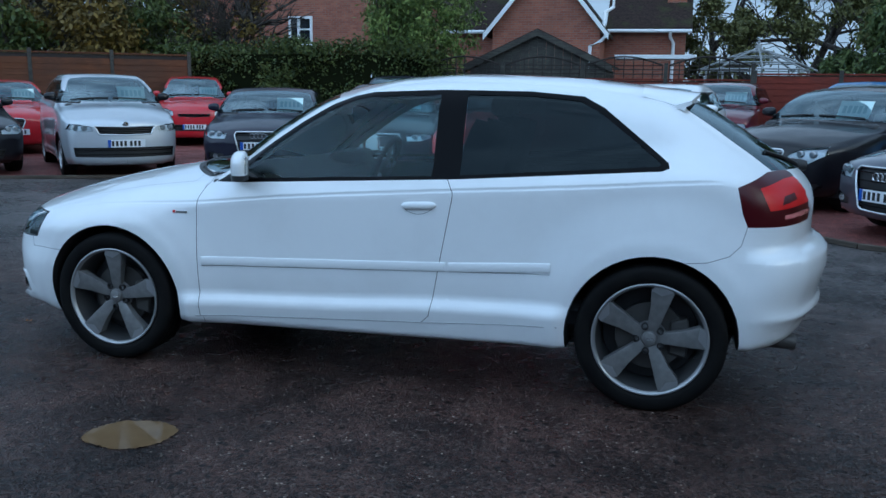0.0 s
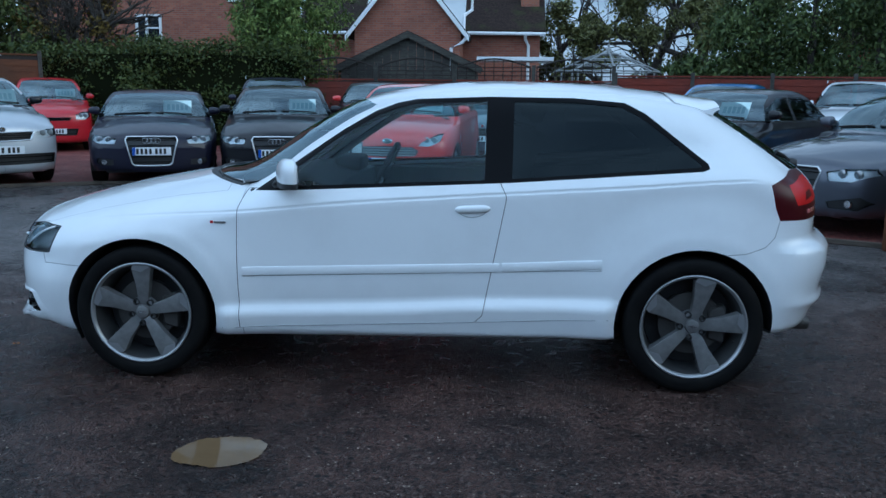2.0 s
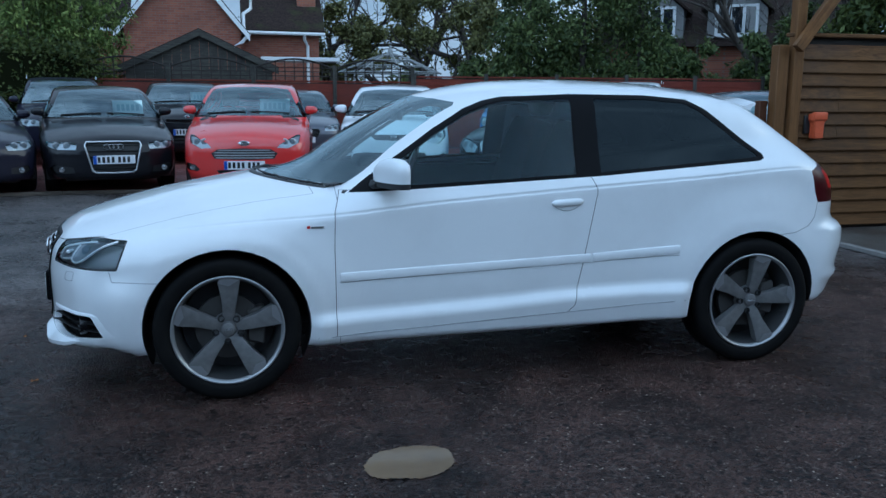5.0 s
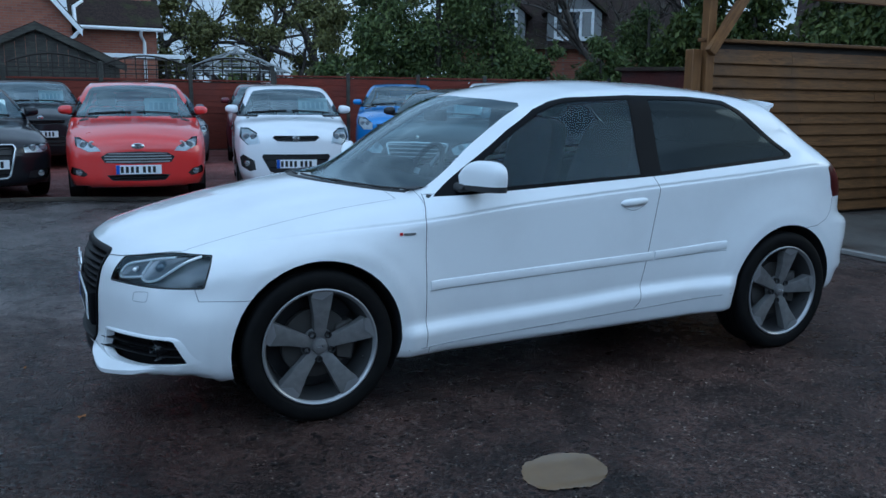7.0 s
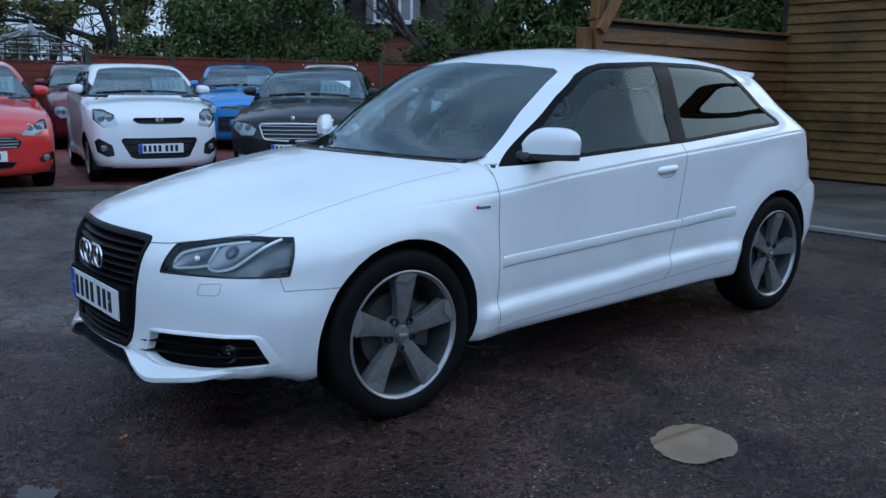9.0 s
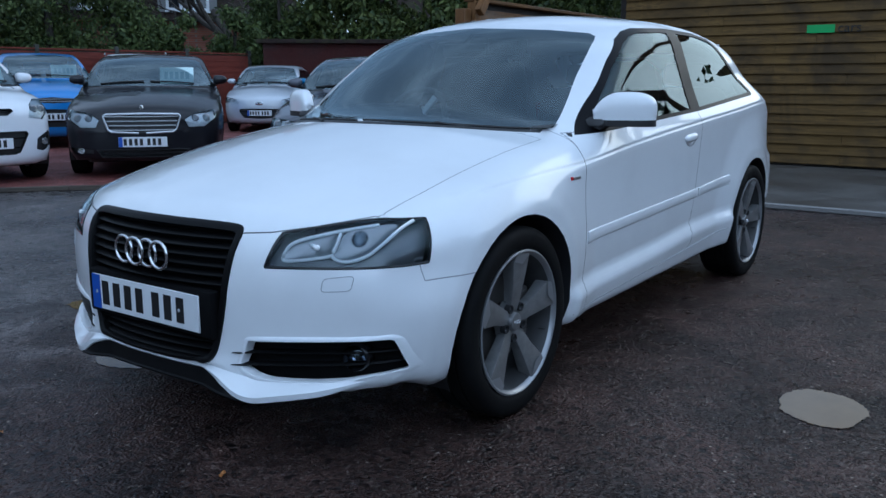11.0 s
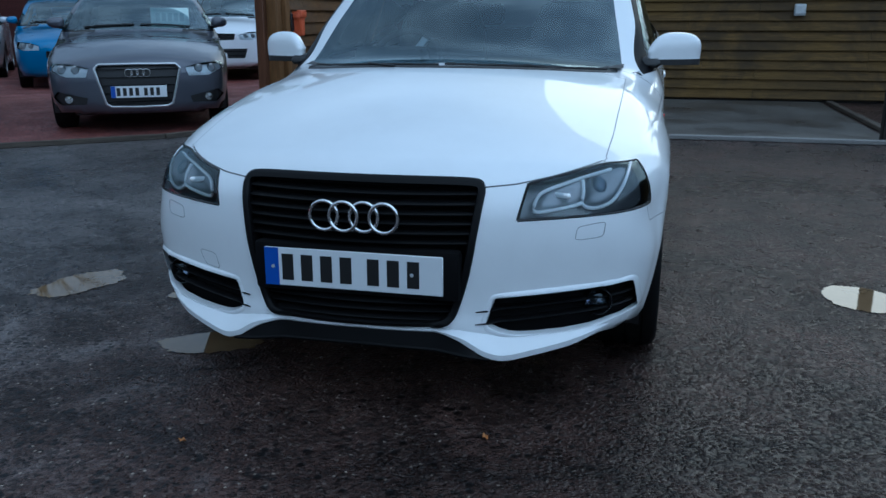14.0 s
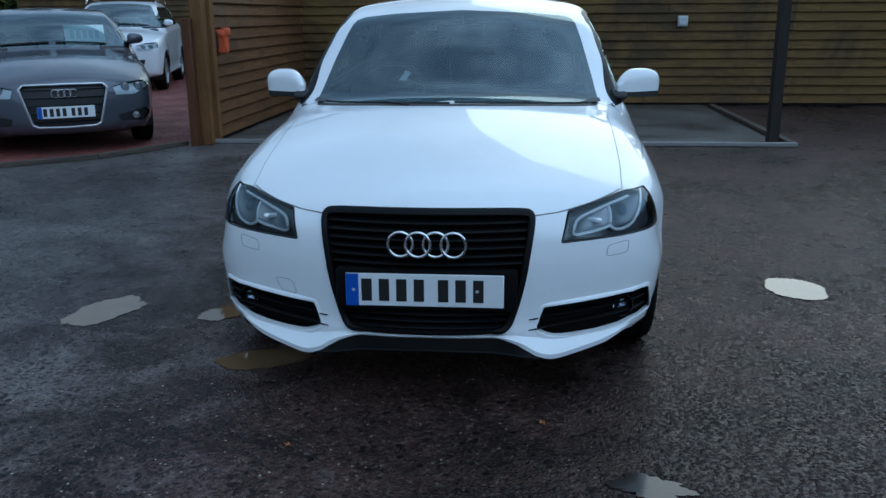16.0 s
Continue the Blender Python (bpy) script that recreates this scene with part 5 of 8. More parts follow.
def parked_car(spec):
    """A parked car from its sizes; it stands with the middle of its nose at spec['at'], facing spec['head']."""
    L, W, H = spec["L"], spec["W"], spec["H"]
    hn, hc, xc, xh, xr = spec["hn"], spec["hc"], spec["xc"], spec["xh"], spec["xr"]
    hb, R = spec.get("hb", hc + 0.08), spec.get("R", 0.315)
    fo, wb = spec.get("fo", 0.85), spec["wb"]
    n, t = -L / 2, L / 2
    g = spec.get("clear", 0.2)
    belt0 = hc - 0.04
    roof = [(n - 0.06, hn - 0.06), (n + 0.05, hn), (n + xc * 0.5, (hn + hc) / 2 + 0.03), (n + xc, hc), (n + xc + 0.09, hc + 0.04), (n + (xc + xh) / 2, (hc + H) / 2 + 0.045),
            (n + xh, H - 0.055), (n + xh + 0.35, H - 0.012), (n + (xh + xr) / 2 + 0.15, H), (n + xr, H - 0.05)]
    roof += [(n + xr + 0.75, hb + 0.06), (t - 0.05, hb), (t + 0.05, hb - 0.1)] if spec.get("saloon") else [(t - 0.12, hb + 0.1), (t - 0.03, hb), (t + 0.05, hb - 0.1)]
    sh = Shape(
        wheels=(n + fo, n + fo + wb), hub=R, arch=R + 0.035, centre=spline(*roof),
        sweep=spline((n, 0.30), (n + xc, 0.36), (n + xh, 0.3), (0.3, 0.0), (t, -0.2)), crown=spline((n, spec.get("crown", 0.12)), (n + xc, 0.10), (0.3, 0.075), (t, 0.08)), tumble=0.46,
        edge=spline((n, 0.10), (n + xc, 0.07), (0.3, 0.065), (t, 0.10)), shoulder=spline((n, hn - 0.08), (n + xc, hc - 0.12), (t, hb - 0.08)), belt=spline((n, hn), (n + xc, hc - 0.02), (t, hb)),
        plan=spline((n, 0.86), (n + 0.3, 0.94), (n + 0.65, 0.985), (n + 1.1, 1.0), (t - 0.8, 1.0), (t, 0.9)), width=W - 0.03, taper=spline((0, 0.0), (t, 0.06)),
        sill=spline((n, 0.30), (t, 0.32)), floor=spline((n, g), (n + 0.6, g), (t - 0.4, g), (t, g + 0.08)),
        nose=spline((g - 0.05, n + 0.08), (g + 0.08, n + 0.01), (0.5, n), (hn - 0.08, n + 0.02), (hn + 0.1, n + 0.1), (hn + 0.4, n + 0.25)), nose_bow=spec.get("bow", 0.32),
        tail=spline((g, t - 0.12), (0.5, t), (hb - 0.1, t - 0.04), (H, t - 0.12)), flare=0.02, lip=False, crease=0.002)
    bm = sh.shell(mid=64, nose=26, tail=14, rows=(10, 12, 26), x0=n + 0.62, x1=t - 0.62, z0=0.5)
    B, DLO, G1, G2, HL, GR, IN, WS, RW, ARCH, FOG = range(11)
    side = lambda c, nn: c.y < -0.35
    for cx in sh.wheels:
        ring = [(cx + sh.arch * math.cos(2 * math.pi * i / 28), sh.hub + sh.arch * math.sin(2 * math.pi * i / 28)) for i in range(28)]
        cut(bm, {B}, ARCH, "xz", ring, lambda c, nn: c.y < -W + 0.4)
        cut(bm, {B}, ARCH, "xz", [(cx - sh.arch, 0.0), (cx + sh.arch, 0.0), (cx + sh.arch, R), (cx - sh.arch, R)], lambda c, nn: c.y < -W + 0.4)
    wt = W - 0.145 - 0.46 * (H - 0.13 - hc)
    cut(bm, {B}, WS, "yz", [(-(W - 0.135), hc + 0.015), (-wt, H - 0.125), (-(wt - 0.04), H - 0.095), (-0.3, H - 0.070), (0.001, H - 0.062), (0.001, hc + 0.015)], lambda c, nn: n + xc - 0.25 < c.x < n + xh + 0.3 and nn.x < -0.15)
    cut(bm, {B}, RW, "yz", [(-(W - 0.2), hb + 0.03), (-(W - 0.28), H - 0.14), (0.001, H - 0.1), (0.001, hb + 0.03)], lambda c, nn: c.x > n + xr - 0.1 and nn.x > 0.2)
    a, z0, z1 = n + xc + 0.10, hc - 0.015, H - 0.125
    cut(bm, {B}, DLO, "xz", [(a, z0), (n + (xc + xh) / 2 + 0.08, (z0 + z1) / 2 + 0.02), (n + xh + 0.10, z1), (n + xr - 0.25, z1 + 0.005), (n + xr + 0.05, z1 - 0.06), (n + xr + (0.45 if spec.get("saloon") else 0.22), hb - 0.02 + 0.02), (n + xr, hb - 0.02)], side)
    bx = n + (xc + xr) / 2 + 0.22
    cut(bm, {DLO}, G1, "xz", [(a + 0.12, z0 + 0.02), (a + 0.12, H), (bx - 0.05, H), (bx - 0.05, z0 + 0.02)], lambda c, nn: c.z < z1 - 0.02)
    cut(bm, {DLO}, G2, "xz", [(bx + 0.05, z0 + 0.02), (bx + 0.05, H), (n + xr + 0.5, H), (n + xr + 0.5, z0 + 0.02)], lambda c, nn: c.z < z1 - 0.02)
    cut(bm, {B}, HL, "yz", spec["lamp"], lambda c, nn: c.x < n + 0.95)
    if spec.get("grille"):
        cut(bm, {B}, GR, "yz", spec["grille"], lambda c, nn: c.x < n + 0.5)
    if spec.get("intake"):
        cut(bm, {B}, IN, "yz", spec["intake"], lambda c, nn: c.x < n + 0.5)
    if spec.get("fog"):
        cut(bm, {B}, FOG, "yz", spec["fog"], lambda c, nn: c.x < n + 0.6)
    hx, hy = spec["head"]
    ang = math.degrees(math.atan2(-hy, -hx))
    at = pose(spec["at"][0], spec["at"][1], 0, 0, 0, ang) @ pose(t, 0, 0)
    car = thing(spec["name"], spec["label"], "car", "cars parked in the yard", at=at)
    body = part("body", lift(bm, B, weld=True), spec["paint"], car, spec.get("body_label", ""), sharp=0)
    part("windscreen", lift(bm, WS, weld=True), GLASS_PARKED, car, sharp=0)
    part("rear_window", lift(bm, RW, weld=True), GLASS_TINT, car, sharp=0)
    for right in (False, True):
        part("window_surround", lift(bm, DLO, right=right), BLACK_GLOSS, car, sharp=0)
        part("side_window", lift(bm, G1, right=right, push=-0.002), GLASS_SIDE, car, sharp=0)
        part("side_window", lift(bm, G2, right=right, push=-0.002), GLASS_SIDE, car, sharp=0)
        hl = part("headlight", lift(bm, HL, right=right, push=-0.03), spec.get("lamp_back", LAMP_SILVER), car, "clear headlight with a chromed reflector", sharp=0)
        part("lamp_cover", lift(bm, HL, right=right), LAMP_GLASS, hl, sharp=0)
        ys = [p[0] for p in spec["lamp"]]
        zs = [p[1] for p in spec["lamp"]]
        for f in (0.35, 0.68):
            ly, lz = min(ys) + f * (max(ys) - min(ys)), (min(zs) + max(zs)) / 2 + 0.004
            b2 = bmesh.new()
            add_lathe(b2, [(0.001, -0.012), (0.030, -0.012), (0.042, 0.0), (0.044, 0.03)], 18, "x", m=pose(sh.front_x(ly, lz) + 0.022, ly * (-1 if right else 1), lz))
            part("lamp_lens", b2, DARK_CHROME, hl)
        if spec.get("fog"):
            part("fog_recess", lift(bm, FOG, right=right, push=-0.02), PLASTIC, car, sharp=0)
            fy, fz = sum(p[0] for p in spec["fog"]) / len(spec["fog"]), sum(p[1] for p in spec["fog"]) / len(spec["fog"])
            b2 = bmesh.new()
            add_lathe(b2, [(0.001, -0.008), (0.035, -0.006), (0.042, 0.01)], 16, "x", m=pose(sh.front_x(fy, fz) + 0.012, fy * (-1 if right else 1), fz))
            part("fog_lamp", b2, REFLECTOR, car)
        s = 1 if right else -1
        mz, mx = hc + 0.09, n + xc + 0.42
        my = s * abs(sh.side_y(mx, mz - 0.04))
        mp = part("door_mirror", mirror_bm(my, mx, mz, s, spec.get("mirror", 0.78)), spec.get("mirror_paint", spec["paint"]), car)
        b2 = bmesh.new()
        add_tube(b2, [(mx + 0.02, my - s * 0.03, mz - 0.05), (mx, my + s * 0.06, mz - 0.045)], 0.022, 8)
        part("mirror_stalk", b2, PLASTIC, mp)
        for k, cx in enumerate(sh.wheels):
            side_wheel(car, pose(cx, s * (W - 0.135), R, 0, 0, 180 if right else 0), R, R * 0.68, 0.2, spec.get("spokes", 5), ALLOY_LIP if not spec.get("dark_wheels") else ALLOY)
    for tag, key in ((GR, "grille"), (IN, "intake")):
        if spec.get(key):
            gp = part(key, lift(bm, tag, weld=True, push=-0.035), PLASTIC, car, sharp=0)
            rim = lift(bm, tag, weld=True)
            edge = [e for e in rim.edges if e.is_boundary]
            b2 = bmesh.new()
            for e in edge:
                d = e.verts[1].co - e.verts[0].co
                if max(abs(v.co.y) for v in e.verts) < 0.04 and (abs(d.z) > abs(d.y) or abs(e.verts[0].co.z - 0.5) < 0.03):
                    continue
                add_tube(b2, [e.verts[0].co, e.verts[1].co], 0.011 if key == "grille" and spec.get("frame") else 0.004, 4)
            rim.free()
            part(key + "_frame", b2, BRIGHT_TRIM if key == "grille" and spec.get("frame") else PLASTIC, gp)
            zs, ys = [p[1] for p in spec[key]], [p[0] for p in spec[key]]
            k = spec.get("slats", 4) if key == "grille" else 2
            for i in range(k):
                z = min(zs) + (i + 0.7) / (k + 0.4) * (max(zs) - min(zs))
                w = max(0.1, min(-np.interp(z, *zip(*sorted((pz, py) for py, pz in spec[key] if py < -0.02))), 0.8)) * 0.95
                b2 = bmesh.new()
                add_tube(b2, [(sh.front_x(y, z) + 0.010, y, z) for y in np.linspace(-w, w, 9)], 0.008 if spec.get("chrome_slats") and key == "grille" else 0.006, 5)
                part("slat", b2, BRIGHT_TRIM if spec.get("chrome_slats") and key == "grille" else BLACK_GLOSS, gp)
    pz = spec.get("plate", 0.45)
    px = min(sh.front_x(0.0, pz + d) for d in (-0.05, 0.05)) - 0.004
    plate_parts(car, pose(px, 0, pz))
    if spec.get("rings"):
        b2 = bmesh.new()
        rz = spec["rings"]
        for k in (-1.5, -0.5, 0.5, 1.5):
            add_torus(b2, 0.036, 0.006, pose(sh.front_x(0, rz) - 0.012, k * 0.055, rz), 20, 6, "x")
        part("badge", b2, CHROME, car, "row of four chrome rings")
    elif spec.get("badge"):
        b2 = bmesh.new()
        bz = spec["badge"]
        add_lathe(b2, [(0.001, -0.008), (0.04, -0.006), (0.048, 0.004)], 20, "x", m=pose(sh.front_x(0, bz) - 0.006, 0, bz) @ Matrix.Diagonal((1, spec.get("badge_wide", 1.0), 0.8, 1)))
        part("badge", b2, CHROME, car)
    # cabin, seats, wipers, joints
    b2 = box_bm((n + xc + 0.15, -W + 0.13, 0.30), (n + xr + 0.1, W - 0.13, hc - 0.16), None, 0.05)
    part("cabin_floor", b2, TRIM_DARK, car)
    part("dashboard", box_bm((n + xc + 0.10, -W + 0.16, hc - 0.2), (n + xc + 0.5, W - 0.16, hc - 0.015), None, 0.06, 2), TRIM_DARK, car)
    for s in (-1, 1):
        seat_parts(car, pose(n + xh + 0.35, s * 0.36, hc - 0.25), H - hc - 0.04)
    b2 = bmesh.new()
    add_torus(b2, 0.17, 0.014, pose(n + xc + 0.62, 0.36, hc - 0.0, 0, -65, 0), 24, 6, "z")
    part("steering_wheel", b2, TRIM_DARK, car)
    for y0, y1 in ((-0.55, -0.02), (0.05, 0.58)):
        b2 = bmesh.new()
        pts = []
        for f in np.linspace(0, 1, 6):
            y = y0 + (y1 - y0) * f
            x = n + xc + 0.03 + 0.36 * y * y + 0.09
            pts.append((x, y, sh.top_z(x, y) + 0.014))
        add_tube(b2, pts, 0.009, 5)
        part("wiper", b2, PLASTIC, car)
    if spec.get("rails"):
        for s in (-1, 1):
            b2 = bmesh.new()
            add_tube(b2, [(n + xh + 0.15, s * (W - 0.26), H - 0.06), (n + xh + 0.25, s * (W - 0.26), H + 0.015), (n + xr - 0.2, s * (W - 0.26), H + 0.015), (n + xr - 0.1, s * (W - 0.26), H - 0.04)], 0.014, 6)
            part("roof_rail", b2, CHROME if spec["rails"] == 2 else PLASTIC, car)
    inner = lift(bm, B, weld=True, push=-0.04)
    for f in [f for f in inner.faces if not (n + xc < f.calc_center_median().x < t - 0.3)]:
        inner.faces.remove(f)
    part("cabin_lining", inner, TRIM_DARK, car, sharp=0)
    part("underbody", box_bm((n + 0.25, -W + 0.28, g - 0.02), (t - 0.25, W - 0.28, g + 0.12), None, 0.02), PLASTIC, car)
    for cx in sh.wheels:
        for s in (-1, 1):
            b2 = bmesh.new()
            add_arch_liner(b2, cx, sh.hub, sh.arch + 0.004, W, s)
            part("arch_liner", b2, PLASTIC, car)
    bm.free()
    # price card behind the screen
    if spec.get("card", True):
        y = spec.get("card_y", -0.34)
        xa = n + xc + 0.30
        pa, d = Vector((xa, y, hc + 0.03)), Vector((0.5, 0, 0.86))
        across = Vector((0, -1, 0))
        nrm = across.cross(d).normalized()
        if nrm.x > 0:
            nrm = -nrm
        m = Matrix((across, d, across.cross(d))).transposed().to_4x4()
        m.translation = pa + 0.13 * d
        card = finish("price_card", box_bm((-0.21, -0.125, -0.002), (0.21, 0.125, 0.002), None, 0.001), CARD)
        tagged(card, "pale mint price card behind a windscreen", "price card", "price cards")
        card.matrix_basis = at @ m
        for i in range(5):
            part("price_bar", box_bm((-0.155 + i * 0.066, -0.05, 0.002), (-0.155 + i * 0.066 + 0.045, 0.055, 0.0035)), CARD_INK, card)
            part("price_bar", box_bm((-0.155 + i * 0.066, -0.05, -0.0035), (-0.155 + i * 0.066 + 0.045, 0.055, -0.002)), CARD_INK, card)
    return car


def add_arch_liner(bm, cx, cz, r, W, s):
    n = 20
    rows = [[], []]
    for i in range(n + 1):
        a = math.pi * (-0.12 + 1.24 * i / n)
        for k in (0, 1):
            rows[k].append((cx + r * math.cos(a), cz + r * math.sin(a)))
    if True:
        ring = [[bm.verts.new((x, s * yy, z)) for x, z in rows[0]] for yy in (W - 0.06, W - 0.36)]
        for i in range(n):
            bm.faces.new((ring[0][i], ring[0][i + 1], ring[1][i + 1], ring[1][i]))
        c = bm.verts.new((cx, s * (W - 0.36), cz))
        for i in range(n):
            bm.faces.new((ring[1][i], ring[1][i + 1], c))


def seat_parts(parent, m, h):
    """A front seat: cushion, backrest and headrest; m: middle of the seat joint."""
    part("seat", box_bm((-0.42, -0.24, -0.14), (0.06, 0.24, 0.02), m, 0.05, 2), CLOTH, parent)
    b = box_bm((-0.05, -0.24, 0.0), (0.07, 0.24, h * 0.85), m @ pose(0.05, 0, 0, 0, 14, 0), 0.05, 2)
    part("backrest", b, CLOTH, parent)
    part("headrest", box_bm((-0.04, -0.13, h * 0.9), (0.05, 0.13, h * 0.9 + 0.19), m @ pose(0.05, 0, 0, 0, 14, 0), 0.04, 2), CLOTH, parent)


DARK_CHROME = Mat("lamp_inner", (0.40, 0.41, 0.43), 0.28, 0.9).mat
LAMP_SILVER = Mat("lamp_silver", (0.66, 0.68, 0.70), 0.40, 0.45).mat
P_BLACK = paint("black_metallic", (0.006, 0.006, 0.009), 0.0, 0.4)
P_DARK = paint("dark_violet_grey_metallic", (0.011, 0.011, 0.024), 0.0, 0.4)
P_SILVER = paint("silver_metallic", (0.50, 0.53, 0.57), 0.5, 0.34)
P_GREY = paint("slate_grey_metallic", (0.090, 0.096, 0.120), 0.5, 0.35)
P_RED = paint("bright_red", (0.55, 0.020, 0.018), 0.0, 0.3)
P_RED2 = paint("cherry_red", (0.42, 0.012, 0.022), 0.0, 0.3)
P_MAROON = paint("dark_cherry_metallic", (0.10, 0.008, 0.016), 0.3, 0.3)
P_BLUE = paint("sky_blue_metallic", (0.03, 0.20, 0.55), 0.3, 0.3)
P_TEAL = paint("deep_sky_blue_metallic", (0.012, 0.16, 0.36), 0.3, 0.3)
P_WHITE2 = paint("plain_white", (0.75, 0.77, 0.8), 0.0, 0.35)

SMALL = dict(L=3.97, W=0.86, H=1.49, hn=0.80, hc=1.0, xc=0.92, xh=1.62, xr=3.25, wb=2.49, fo=0.82)
MID = dict(L=4.3, W=0.88, H=1.45, hn=0.74, hc=0.98, xc=1.12, xh=1.90, xr=3.35, wb=2.6, fo=0.87)
SUV = dict(L=4.3, W=0.9, H=1.62, hn=0.92, hc=1.12, xc=1.05, xh=1.72, xr=3.5, wb=2.62, fo=0.85, R=0.345, clear=0.26)
SALOON = dict(L=4.75, W=0.91, H=1.43, hn=0.74, hc=0.98, xc=1.28, xh=2.08, xr=3.3, wb=2.8, fo=0.88, saloon=True, hb=1.02)
LAMP = [(-0.46, 0.62), (-0.46, 0.69), (-0.60, 0.735), (-0.76, 0.75), (-0.80, 0.66), (-0.70, 0.615)]
GRILLE_TALL = [(-0.33, 0.70), (-0.35, 0.66), (-0.27, 0.33), (-0.23, 0.30), (0.001, 0.295), (0.001, 0.705)]
FOGS = [(-0.50, 0.28), (-0.50, 0.36), (-0.72, 0.40), (-0.76, 0.36), (-0.72, 0.28)]

